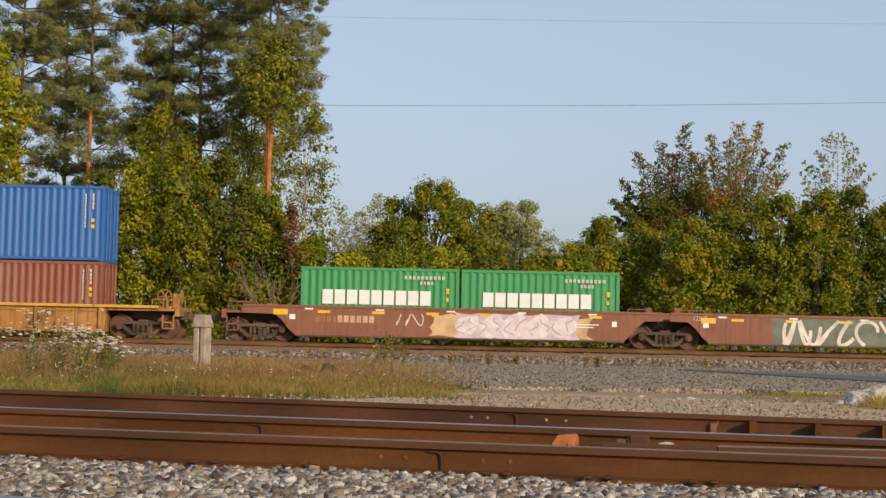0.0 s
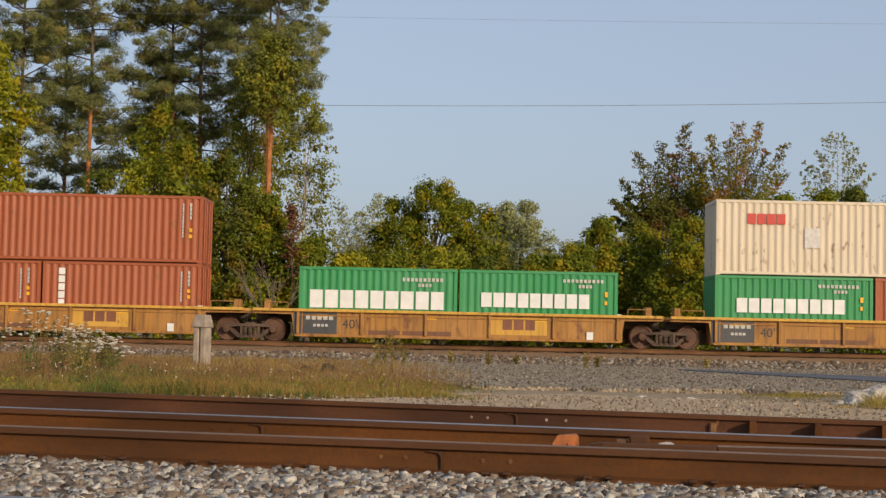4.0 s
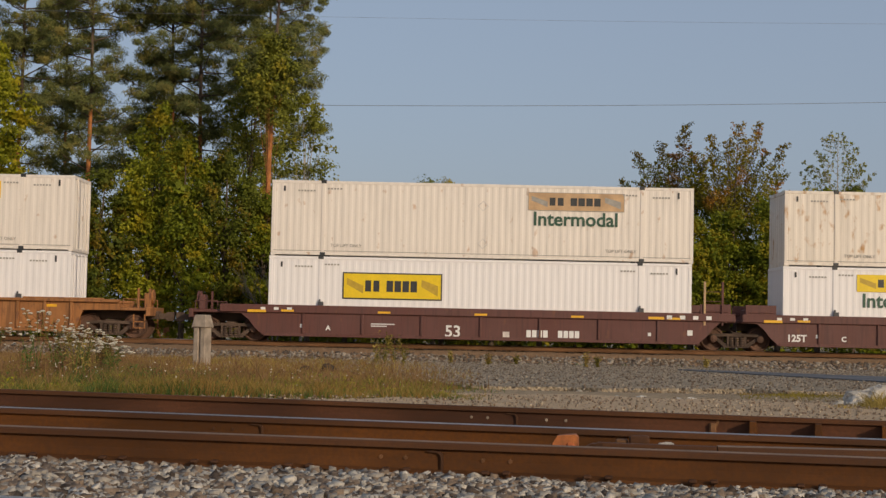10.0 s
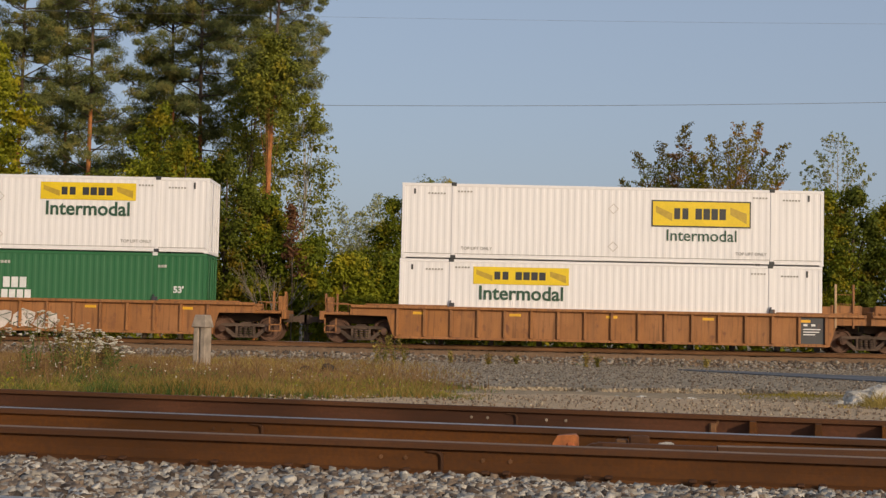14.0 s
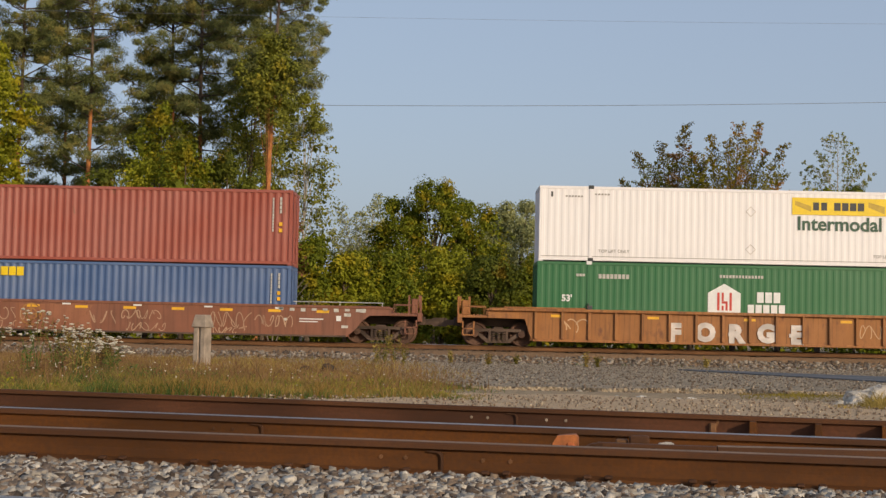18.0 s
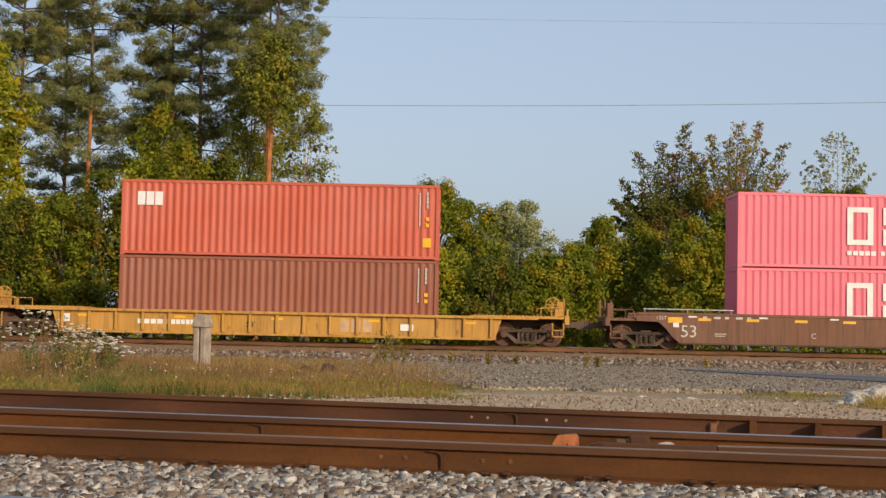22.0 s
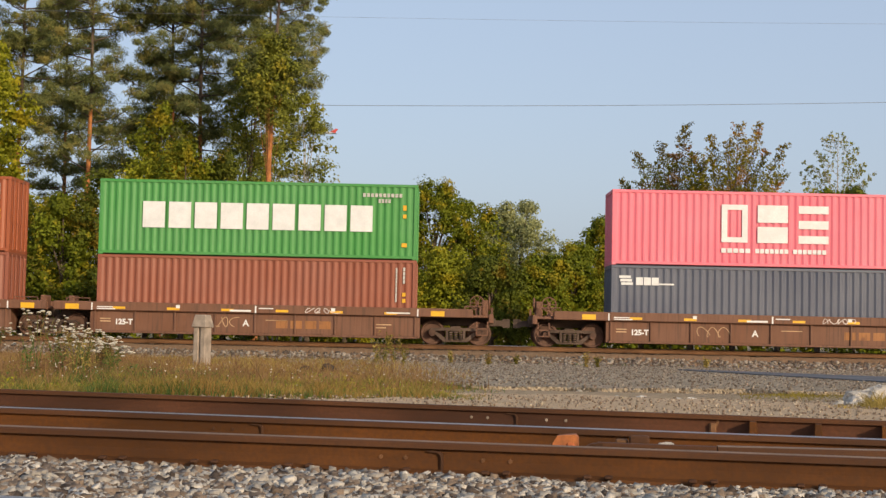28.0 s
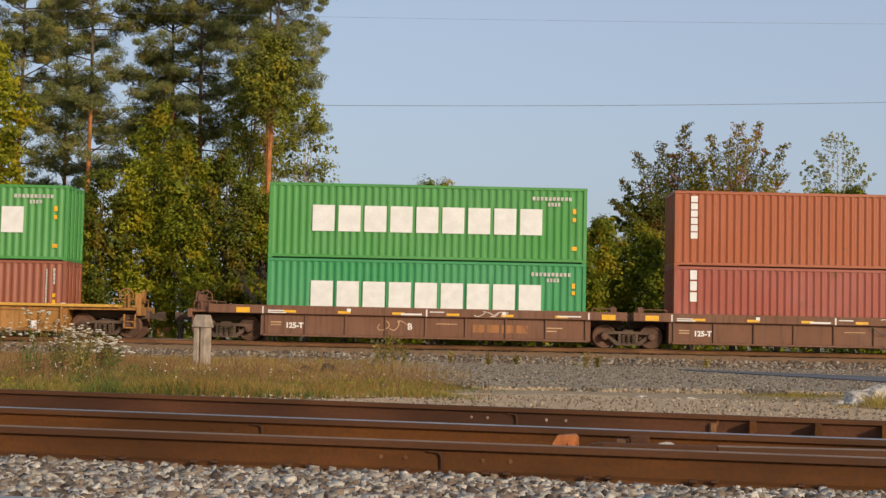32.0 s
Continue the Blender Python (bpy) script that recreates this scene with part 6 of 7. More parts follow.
def pine_tree(x, y, h, z0, half, seed, lean=0.0, dens=1.0, label="tall dark pine with an orange-brown trunk"):
    """A tall pine: bare orange trunk, whorls of upswept branches with tufts of needles."""
    rng = np.random.default_rng(seed)
    base = ground_z(y) - 0.02
    H = h - base
    ob = tagged(new("pine_tree"), label, "tree", group="pines behind the railway")
    ob.matrix_basis = pose(x, y, base)
    wob = lambda q: (lean * q + 0.12 * math.sin(q * 5 + seed), 0.1 * math.sin(q * 4 + seed))
    path = []
    for i in range(11):
        q = i / 10
        path.append(((*wob(q), H * q), 0.18 * (1 - 0.88 * q)))
    v, f = tube_mesh([path[:6]], 8)
    link_part("trunk", mesh_np("trunk", v, f, True), M["bark_pine"], ob)
    v, f = tube_mesh([path[5:]], 8)
    link_part("upper_trunk", mesh_np("upper_trunk", v, f, True), M["bark"], ob, "dark scaly upper trunk")
    paths, clumps = [], []
    z = z0 - base
    while z < H - 0.3:
        f = (z - (z0 - base)) / (H - z0 + base)
        reach = half * (0.62 + 0.75 * math.sin(math.pi * min(1, 0.25 + 0.55 * f))) * (1 - max(0, f - 0.6) * 1.6) * 0.8
        turn = rng.uniform(0, 6.283)
        count = rng.integers(3, 6)
        for b in range(count):
            if f < 0.38 and rng.uniform() < 0.22:        # the lower boughs are thinned out
                continue
            a = turn + 6.283 * b / count + rng.uniform(-0.5, 0.5)
            ln = max(0.7, reach * rng.uniform(0.5, 1.15))
            o = np.array([*wob(z / H), z + rng.uniform(-0.25, 0.25)])
            d = np.array([math.cos(a), math.sin(a), rng.uniform(-0.25, 0.55)])
            tip = o + d * ln + np.array([0, 0, 0.14 * ln])
            mid = o + d * ln * 0.55
            paths.append([(tuple(o), 0.045), (tuple(mid), 0.03), (tuple(tip), 0.012)])
            side = np.array([-d[1], d[0], 0.0])
            # needles gather in flat cushions towards the end of each bough and on its side twigs
            for q in np.linspace(0.5, 1.0, max(2, int(ln * 1.1))):
                c = o + (tip - o) * q
                clumps.append([*(c + [0, 0, rng.uniform(0.0, 0.3)]), rng.uniform(0.4, 0.8) * dens])
                for k in (-1, 1):
                    if rng.uniform() < 0.4:
                        continue
                    e = c + side * k * rng.uniform(0.3, 0.8) + d * 0.25 + np.array([0, 0, rng.uniform(-0.2, 0.45)])
                    paths.append([(tuple(c), 0.014), (tuple(e), 0.007)])
                    clumps.append([*e, rng.uniform(0.25, 0.6) * dens])
        z += rng.uniform(0.5, 1.15)
    clumps = np.array(clumps)
    pos, nrm = clumps_to_leaves(clumps, 150, rng, 0.62)
    nrm = nrm + np.array([0, -0.3, 0.3])
    link_part("crown", leaf_mesh("crown", pos, nrm, 0.30, rng, 0.13), M["pine"], ob)
    v, f = tube_mesh(paths, 5)
    link_part("bough_work", mesh_np("bough_work", v, f), M["bark"], ob)
    return ob


pine_tree(-23.4, 80, 25.0, 9.0, 2.5, 11, dens=1.0)
pine_tree(-19.7, 80, 25.5, 9.0, 2.7, 12, 0.2, dens=1.0)
pine_tree(-15.2, 81, 25.5, 7.0, 3.2, 13, dens=1.05)
pine_tree(-13.2, 79, 25.5, 8.5, 2.9, 14, dens=1.0)
pine_tree(-10.7, 85, 25.0, 9.5, 2.6, 18, 0.4, dens=1.0)
pine_tree(-9.0, 74, 23.6, 12.4, 2.05, 15, 0.6, dens=1.0)
pine_tree(-24.6, 94, 26.0, 7.5, 2.6, 19, 0.2, dens=1.0)
pine_tree(-18.4, 95, 16.0, 4.5, 2.8, 20, 0.1, dens=1.0, label="dark young pine standing among taller ones")


def leader_tree(name, label, x, y, z_low, z_top, half, deg, mat, n=26, leaf=0.14, clump=0.2, per=12, lean=0.0, trunk=0.15, bark="bark", twig=0.5, step=0.3, bare=0.25, seed=0, shape=0.8):
    """A tree with one leader and straight upswept side limbs, leafy sprays along them with sky between; deg: the limbs' angle from upright."""
    rng = np.random.default_rng(seed)
    base = ground_z(y) - 0.02
    ob = tagged(new(name), label, "tree")
    ob.matrix_basis = pose(x, y, base)
    zl, H = z_low - base, z_top - base
    at0 = lambda z: np.array([lean * max(0, z - zl * 0.5) / (H - zl * 0.5), 0.04 * math.sin(z), z])
    paths = [[(tuple(at0(H * q)), float(trunk * (1 - 0.92 * q) + 0.006)) for q in np.linspace(0, 1, 9)]]
    clumps = [[*at0(zl + (H - zl) * q), clump * 0.8] for q in np.linspace(0.3, 1, 10)]
    for i in range(n):
        f = ((i + rng.uniform(0, 0.6)) / n)
        o = at0(zl + (H - zl) * f * 0.93)
        a = radians(deg * rng.uniform(0.72, 1.2) * (1 - 0.35 * f))
        ln = half / math.sin(radians(deg)) * (1 - f) ** shape * rng.uniform(0.7, 1.1) + 0.3
        turn = rng.uniform(-0.75, 0.75) + (math.pi if i % 2 else 0)
        d = np.array([math.cos(turn) * math.sin(a), math.sin(turn) * math.sin(a), math.cos(a)])
        curl = np.array([0, 0, 0.1 * ln])
        at = lambda q: o + d * ln * q + curl * q * q
        paths.append([(tuple(at(0)), float(trunk * 0.22 * (1 - 0.5 * f))), (tuple(at(0.5)), trunk * 0.13), (tuple(at(1)), 0.008)])
        for k in range(max(2, int(ln / step))):
            q = bare + (1.0 - bare) * (k + rng.uniform(0.2, 0.8)) / max(2, int(ln / step))
            p = at(q)
            clumps.append([*p, clump * rng.uniform(0.7, 1.1) * (1.2 - 0.5 * q)])
            for s in (-1, 1):
                tl = twig * (1.25 - q) * rng.uniform(0.4, 1.2)
                side = np.array([d[2], rng.uniform(-0.5, 0.5), -d[0]]) * s
                e = p + (d * 0.75 + side * 0.75 + np.array([0, 0, 0.2])) * tl
                paths.append([(tuple(p), 0.012), (tuple(e), 0.005)])
                clumps.append([*(p + (e - p) * 0.65), clump * rng.uniform(0.5, 0.9)])
                clumps.append([*e, clump * rng.uniform(0.4, 0.7)])
    pos, nrm = clumps_to_leaves(np.array(clumps), per, rng)
    v, f = tube_mesh(paths, 5)
    link_part("trunk", mesh_np("trunk", v, f, True), M[bark], ob)
    link_part("crown", leaf_mesh("crown", pos, nrm, leaf, rng), M[mat], ob)
    return ob


def fan_tree(name, label, x, y, z_fork, limbs, mat, leaf=0.18, clump=0.27, per=13, trunk=0.18, bark="bark", step=0.44, twig=0.8, seed=0, low=0.4, tips=None):
    """A tree whose limbs fan upwards, leafy along their length with sky between; limbs: rows of (degrees from upright, length)."""
    rng = np.random.default_rng(seed)
    base = ground_z(y) - 0.02
    ob = tagged(new(name), label, "tree")
    ob.matrix_basis = pose(x, y, base)
    zf = z_fork - base
    paths = [[((0, 0, 0), trunk), ((0.05, 0, zf * 0.6), trunk * 0.8), ((0, 0, zf), trunk * 0.55)]]
    clumps = []
    for k, (deg, ln) in enumerate(limbs):
        a = radians(deg)
        o = np.array([0, 0, zf - 0.25 * abs(math.sin(a)) * ln * 0.4])
        dy = rng.uniform(-0.45, 0.45)
        d = np.array([math.sin(a), dy * abs(math.sin(a)) + rng.uniform(-0.1, 0.1), math.cos(a)])
        curl = np.array([0, 0, 0.16 * ln * abs(math.sin(a))])
        at = lambda q: o + d * ln * q + curl * q * q
        paths.append([(tuple(at(0)), trunk * 0.34), (tuple(at(0.5)), trunk * 0.2), (tuple(at(1)), 0.012)])
        n = int(ln / step)
        for i in range(n):
            q = low + (1 - low) * (i + 0.5) / n
            p = at(q)
            w = clump * (1.15 - 0.6 * q)
            for s in (-1, 1):
                tl = twig * (1.3 - q) * rng.uniform(0.6, 1.3)
                e = p + np.array([s * tl * math.cos(a) * 0.9, rng.uniform(-0.4, 0.4) * tl, tl * (0.55 + rng.uniform(-0.15, 0.25))])
                paths.append([(tuple(p), 0.014), (tuple((p + e) / 2), 0.01), (tuple(e), 0.006)])
                for r in (0.45, 0.8, 1.05):
                    clumps.append([*(p + (e - p) * r + rng.normal(0, 0.08, 3)), w * rng.uniform(0.5, 1.2)])
            clumps.append([*p, w])
    clumps = np.array(clumps)
    pos, nrm = clumps_to_leaves(clumps, per, rng)
    if tips:                         # the sprays at the limb ends have turned colour
        far = np.repeat(clumps[:, 2], per) + rng.normal(0, 0.45, len(pos)) > np.percentile(clumps[:, 2], 88)
        link_part("outer_leaves", leaf_mesh("outer_leaves", pos[far], nrm[far], leaf, rng), M[tips], ob, "leaves turned red at the limb ends")
        pos, nrm = pos[~far], nrm[~far]
    v, f = tube_mesh(paths, 5)
    link_part("trunk", mesh_np("trunk", v, f, True), M[bark], ob)
    link_part("crown", leaf_mesh("crown", pos, nrm, leaf, rng), M[mat], ob)
    return ob


broad_tree("tree", "lime-green broadleaf tree in full leaf", -24.1, 77, 14.9, (6.0, 2.6, 2.0), "lime", lobes=14, seed=21, leaf=0.2)
broad_tree("tree", "light green birch with airy branches", -10.3, 76.5, 14.6, (6.0, 1.7, 1.6), "birch", "bark", lobes=15, clump=0.5, per=24, seed=22, gap=0.2, trunk=0.1, core=12, lean=0.3)
broad_tree("tree", "light green birch with airy branches", -7.5, 78.5, 13.0, (5.0, 1.7, 1.4), "birch", "bark_pale", lobes=13, clump=0.42, per=17, seed=23, gap=0.3, trunk=0.09, core=6)
broad_tree("tree", "light green birch with airy branches", -8.75, 72.4, 15.0, (11.0, 1.45, 0.8), "birch", "bark_pine", lobes=10, clump=0.45, per=26, seed=25, gap=0.15, trunk=0.025, core=10)
broad_tree("tree", "slim green tree growing among the pines", -15.0, 77, 12.0, (5.0, 1.9, 1.6), "green", lobes=12, clump=0.45, per=24, seed=24, gap=0.25, trunk=0.1, core=12)
for i, (x, h, w, m) in enumerate(((-22.5, 6.4, 2.0, "dark"), (-20.2, 6.2, 1.9, "dark"), (-18.0, 6.4, 1.8, "green"), (-16.4, 7.6, 1.9, "dark"), (-14.2, 8.6, 2.0, "lime"), (-12.3, 9.0, 1.9, "green"), (-10.4, 8.6, 1.9, "dark"), (-8.6, 6.6, 1.6, "green"))):
    broad_tree("bush", "tall leafy bush, green turning yellow", x, 70 + 0.6 * math.sin(i * 2.1), h, (0.6, w, 1.6), m, lobes=11, seed=40 + i, density=30)
broad_tree("bush", "small bush with deep red leaves", -7.05, 69, 6.2, (3.2, 0.5, 0.5), "red_leaf", lobes=5, clump=0.26, per=22, density=9, seed=52, trunk=0.04, core=0)
broad_tree("bush", "low leafy bush, green turning yellow", -6.4, 70, 4.6, (0.4, 1.5, 1.4), "green", lobes=9, seed=53)
broad_tree("bush", "low leafy bush, green turning yellow", -4.6, 70, 3.9, (0.4, 1.5, 1.4), "lime", lobes=9, seed=54)

fan_tree("tree", "sparse pale willow with bare twigs", -5.4, 95, 3.8, ((-52, 2.4), (-34, 3.4), (-16, 4.6), (0, 4.2), (12, 5.4), (30, 3.6), (50, 2.6)), "willow", seed=55, leaf=0.17, clump=0.36, per=11, bark="bark_pale", trunk=0.16, low=0.2)
broad_tree("bush", "low grey-green willow scrub bush", -5.6, 96, 5.6, (0.5, 2.4, 1.4), "willow", lobes=9, seed=72)
broad_tree("tree", "round bushy green tree turning yellow", -0.5, 85, 9.0, (1.4, 2.9, 2.2), "green", lobes=14, seed=56, density=34)
broad_tree("tree", "round bushy green tree turning yellow", -2.7, 86, 8.0, (1.4, 2.3, 1.6), "green", lobes=10, seed=57)
broad_tree("tree", "small bushy green tree in leaf", 1.7, 86, 7.9, (1.4, 2.1, 1.4), "green", lobes=10, seed=58)
broad_tree("tree", "grey-green bushy willow in leaf", 4.9, 93, 8.5, (1.0, 3.2, 2.2), "willow", lobes=14, seed=59, density=34)
broad_tree("tree", "grey-green bushy willow in leaf", 3.2, 94, 7.9, (1.0, 2.4, 1.8), "willow", lobes=10, seed=60)
broad_tree("bush", "low leafy bush, green turning yellow", -2.4, 71, 4.0, (0.3, 1.6, 1.4), "green", lobes=10, seed=61)
broad_tree("bush", "low leafy bush, green turning yellow", 0.0, 72, 4.3, (0.3, 1.7, 1.4), "lime", lobes=10, seed=62)
broad_tree("bush", "low deep green bush", 2.4, 71, 3.9, (0.3, 1.7, 1.4), "dark", lobes=10, seed=63)
broad_tree("bush", "low leafy bush, green turning yellow", 4.8, 72, 4.2, (0.3, 1.7, 1.4), "green", lobes=10, seed=64)
broad_tree("bush", "low leafy bush, green turning yellow", 6.6, 73, 4.7, (0.3, 1.4, 1.4), "green", lobes=10, seed=65)
broad_tree("bush", "upright bright green bush", 8.2, 75, 6.2, (0.4, 1.5, 1.4), "green", lobes=12, seed=66, density=32)
broad_tree("bush", "upright bushy green shrub in leaf", 10.2, 75, 6.0, (0.4, 1.5, 1.4), "green", lobes=12, seed=67, density=32)
MAPLE = "maple with upswept limbs, leaves turning red"
fan_tree("tree", MAPLE, 15.4, 78, 6.3, ((-54, 2.6), (-46, 3.5), (-38, 3.3), (-29, 4.3), (-21, 3.9), (-13, 5.1), (-5, 4.5), (2, 5.5), (9, 4.7), (15, 5.8), (23, 4.4), (31, 4.9), (40, 3.5), (48, 4.3), (57, 2.8), (66, 3.2)), "autumn", seed=68, trunk=0.13, leaf=0.125, clump=0.26, per=9, twig=0.55, step=0.3, low=0.2, tips="russet")
fan_tree("tree", "maple with dull red leaves over green", 12.2, 79, 5.8, ((-62, 3.6), (-52, 2.9), (-42, 3.9), (-32, 3.3), (-23, 4.7), (-14, 3.9), (-6, 5.0), (2, 4.5), (8, 6.1), (15, 4.6), (24, 4.4), (33, 3.4)), "bronze", seed=69, trunk=0.15, leaf=0.135, clump=0.32, per=11, twig=0.6, step=0.34, low=0.15, tips="plum")
fan_tree("tree", "maple with dull red leaves over green", 11.6, 79.5, 5.6, ((-76, 2.4), (-64, 2.7), (-52, 2.9), (-38, 2.8), (-22, 2.6), (0, 2.6)), "dark", seed=73, trunk=0.15, clump=0.26, twig=0.5, per=9)
broad_tree("tree", "maple with green leaves turning red", 13.6, 80.5, 8.3, (3.6, 2.9, 1.8), "green", lobes=12, seed=71)
leader_tree("tree", "slender light green tree with feathery branches", 20.95, 78, 6.9, 11.35, 2.2, 64, "birch", n=24, leaf=0.11, clump=0.13, per=5, trunk=0.07, bark="bark_pale", twig=0.4, step=0.34, bare=0.15, seed=70, shape=0.6)
for i, (x, h, w, m) in enumerate(((12.2, 6.0, 1.9, "green"), (14.4, 6.6, 2.0, "green"), (16.4, 7.3, 1.9, "green"), (18.2, 7.6, 1.9, "green"), (20.2, 7.7, 2.0, "dark"), (22.4, 7.4, 2.0, "green"), (24.6, 7.6, 2.0, "dark"))):
    broad_tree("bush", "tall leafy bush, green turning yellow", x, 72 + 0.8 * math.sin(i * 1.7), h, (0.5, w, 1.6), m, lobes=11, seed=80 + i, density=30)


# dense far wood that closes the view below the tree tops
def far_wood():
    rng = np.random.default_rng(5)
    n = 1500
    c = np.stack([rng.uniform(-60, 62, n), rng.uniform(98, 112, n), np.zeros(n), rng.uniform(0.8, 1.5, n)], axis=1)
    c[:, 2] = rng.uniform(-0.2, 1, n) * (3.9 + 0.9 * np.sin(c[:, 0] * 0.23 + 1) + np.interp(c[:, 0], [-16, -11, 18, 24], [4.5, 0.0, 0.0, 4.0]))
    pos, nrm = clumps_to_leaves(c, 34, rng)
    tagged(link_part("far_wood", leaf_mesh("far_wood", pos, nrm, 0.5, rng), M["green"]), "far hedge of mixed green woodland", "woods", kind="stuff")


far_wood()


# overhead wires, slung between poles out of view
def wire(name, y, za, zb, sag, r=0.016):
    pts = []
    for i in range(41):
        q = i / 40
        pts.append(((-70 + 140 * q, y, za + (zb - za) * q - sag * 4 * q * (1 - q)), r))
    v, f = tube_mesh([pts], 5)
    tagged(link_part(name, mesh_np(name, v, f), M["wire"]), "thin grey overhead wire against the sky", "wire", kind="structure")


wire("overhead_wire", 88.0, 14.3, 17.1, 1.68, 0.015)
wire("overhead_wire", 64.6, 15.2, 15.9, 1.2, 0.005)


# ---- foreground: stones, rail fittings, grass ----
def stones(name, n, place, lo, hi, mat, label, seed):
    """Loose angular stones joined as one sheet; place(rng, n) gives rows of x, y, z."""
    rng = np.random.default_rng(seed)
    bv = np.array([(a, b, c) for a in (-1, 1) for b in (-1, 1) for c in (-1, 1)]) * 0.72
    bf = np.array([(0, 1, 3, 2), (4, 6, 7, 5), (0, 4, 5, 1), (2, 3, 7, 6), (0, 2, 6, 4), (1, 5, 7, 3)])
    p = place(rng, n)
    s = rng.uniform(lo, hi, (n, 1, 1)) * rng.uniform(0.5, 1.4, (n, 1, 3))
    v = bv[None] * (1 + rng.normal(0, 0.22, (n, 8, 3)))
    a, b = rng.uniform(0, 6.28, n), rng.uniform(-1.2, 1.2, n)
    v = v * s
    ca, sa = np.cos(a)[:, None], np.sin(a)[:, None]
    v = np.stack([v[..., 0] * ca - v[..., 1] * sa, v[..., 0] * sa + v[..., 1] * ca, v[..., 2]], axis=-1)
    cb, sb = np.cos(b)[:, None], np.sin(b)[:, None]
    v = np.stack([v[..., 0], v[..., 1] * cb - v[..., 2] * sb, v[..., 1] * sb + v[..., 2] * cb], axis=-1)
    v += p[:, None, :]
    f = bf[None] + (np.arange(n) * len(bv))[:, None, None]
    tagged(link_part(name, mesh_np(name, v.reshape(-1, 3), f.reshape(-1, 4)), M[mat]), label, "stones", kind="stuff")


def near_bed(rng, n):
    x = rng.uniform(-2.7, 2.6, n)
    d = rng.uniform(0.09, 2.4, n)
    y = RAIL_A[0] + RAIL_A[1] * x - d
    z = -0.122 + rng.uniform(-0.014, 0.024, n) + 0.007 * np.sin(x * 3 + y * 2)
    return np.stack([x, y, z], axis=1)


stones("ballast_stones", 42000, near_bed, 0.011, 0.030, "stone", "loose pale crushed ballast stones beside the rail", 1)


def far_bed(rng, n):
    x = rng.uniform(-18, 18, n)
    y = 54.5 - 2.3 * rng.uniform(0, 1, n) ** 0.8
    z = np.interp(y - TRACK_Y, [-4.3, -2.3, -1.6], [-0.62, -0.24, -0.20])
    return np.stack([x, y, z], axis=1)


stones("track_ballast_stones", 7000, far_bed, 0.035, 0.08, "stone_old", "old grey ballast on the shoulder of the far track", 2)


def yard_grit(rng, n):
    y = 14.0 + 22 * rng.uniform(0, 1, n) ** 1.6
    x = rng.uniform(-0.32, 0.32, n) * y
    z = np.array([ground_z(v) for v in y]) + 0.0
    return np.stack([x, y, z], axis=1)


def strip_grit(rng, n):
    y = rng.uniform(12.2, 17.0, n)
    x = rng.uniform(-0.12, 0.34, n) * y
    z = np.array([ground_z(v) for v in y]) + 0.03
    return np.stack([x, y, z], axis=1)


stones("strip_stones", 3000, strip_grit, 0.004, 0.012, "grit", "small pale stones on the sandy strip", 4)
stones("yard_stones", 14000, yard_grit, 0.004, 0.016, "grit", "scattered small stones on the gravel yard", 3)


def road_grit(rng, n):
    y = 19.0 + 32 * rng.uniform(0, 1, n) ** 0.8
    x = -0.2 * (y - 19.0) + rng.uniform(0, 1, n) ** 0.9 * (0.34 * y + 0.2 * (y - 19.0))
    z = np.array([ground_z(v) for v in y]) + 0.05
    return np.stack([x, y, z], axis=1)


stones("road_stones", 9000, road_grit, 0.007, 0.022, "stone_old", "loose grey stones on the gravel road", 6)


def sheet(name, rows, mat, label, lift):
    """A thin layer on the ground; rows of x, near y and far y."""
    bm = bmesh.new()
    strips = []
    for x, a, b in rows:
        strips.append([bm.verts.new((x, a + (b - a) * i / 14, ground_z(a + (b - a) * i / 14) + lift)) for i in range(15)])
    for r, t in zip(strips, strips[1:]):
        for i in range(14):
            bm.faces.new((r[i], t[i], t[i + 1], r[i + 1]))
    r = bmesh.ops.extrude_face_region(bm, geom=bm.faces[:])
    bmesh.ops.translate(bm, verts=[v for v in r["geom"] if isinstance(v, bmesh.types.BMVert)], vec=(0, 0, -0.12))
    bmesh.ops.recalc_face_normals(bm, faces=bm.faces)
    tagged(part(name, bm, M[mat]), label, "road", kind="structure")


def lane():
    """A gravel road along the line, and a dark sheet that paints a shadow across it."""
    ragged = lambda x, k: 0.5 * math.sin(x * 1.9 + k) + 0.35 * math.sin(x * 4.7 + 2 * k) + 0.8 * math.sin(x * 0.6 + k)
    road = []
    for i in range(121):
        x = -14.0 + i * 0.45
        near = min(50.0, 19.2 + 0.35 * min(max(x, 0), 6) + 5.2 * max(0.0, 0.4 - x))
        road.append((x, near + 0.6 * ragged(x, 0.0), 51.6 + 0.3 * ragged(x, 2.0)))
    sheet("gravel_road", road, "gravel", "grey crushed gravel road along the railway", 0.045)
    # this dark wedge stands in for a cast shadow on the gravel
    shadow_rows = []
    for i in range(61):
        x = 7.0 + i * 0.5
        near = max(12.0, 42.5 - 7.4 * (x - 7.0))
        shadow_rows.append((x, near + 0.15 * math.sin(x * 2.3), max(near + 0.4, 43.4 - 2.0 * max(0.0, x - 7.6)) + 0.2 * math.sin(x * 1.7 + 1)))
    sheet("lane", shadow_rows, "shadow_tone", "dark strip painting a shadow across the gravel", 0.075)


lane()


def along(y_mid, slope, x):
    """Plan point and turn of a near rail at x."""
    return (x, y_mid + slope * x, math.degrees(math.atan(slope)))


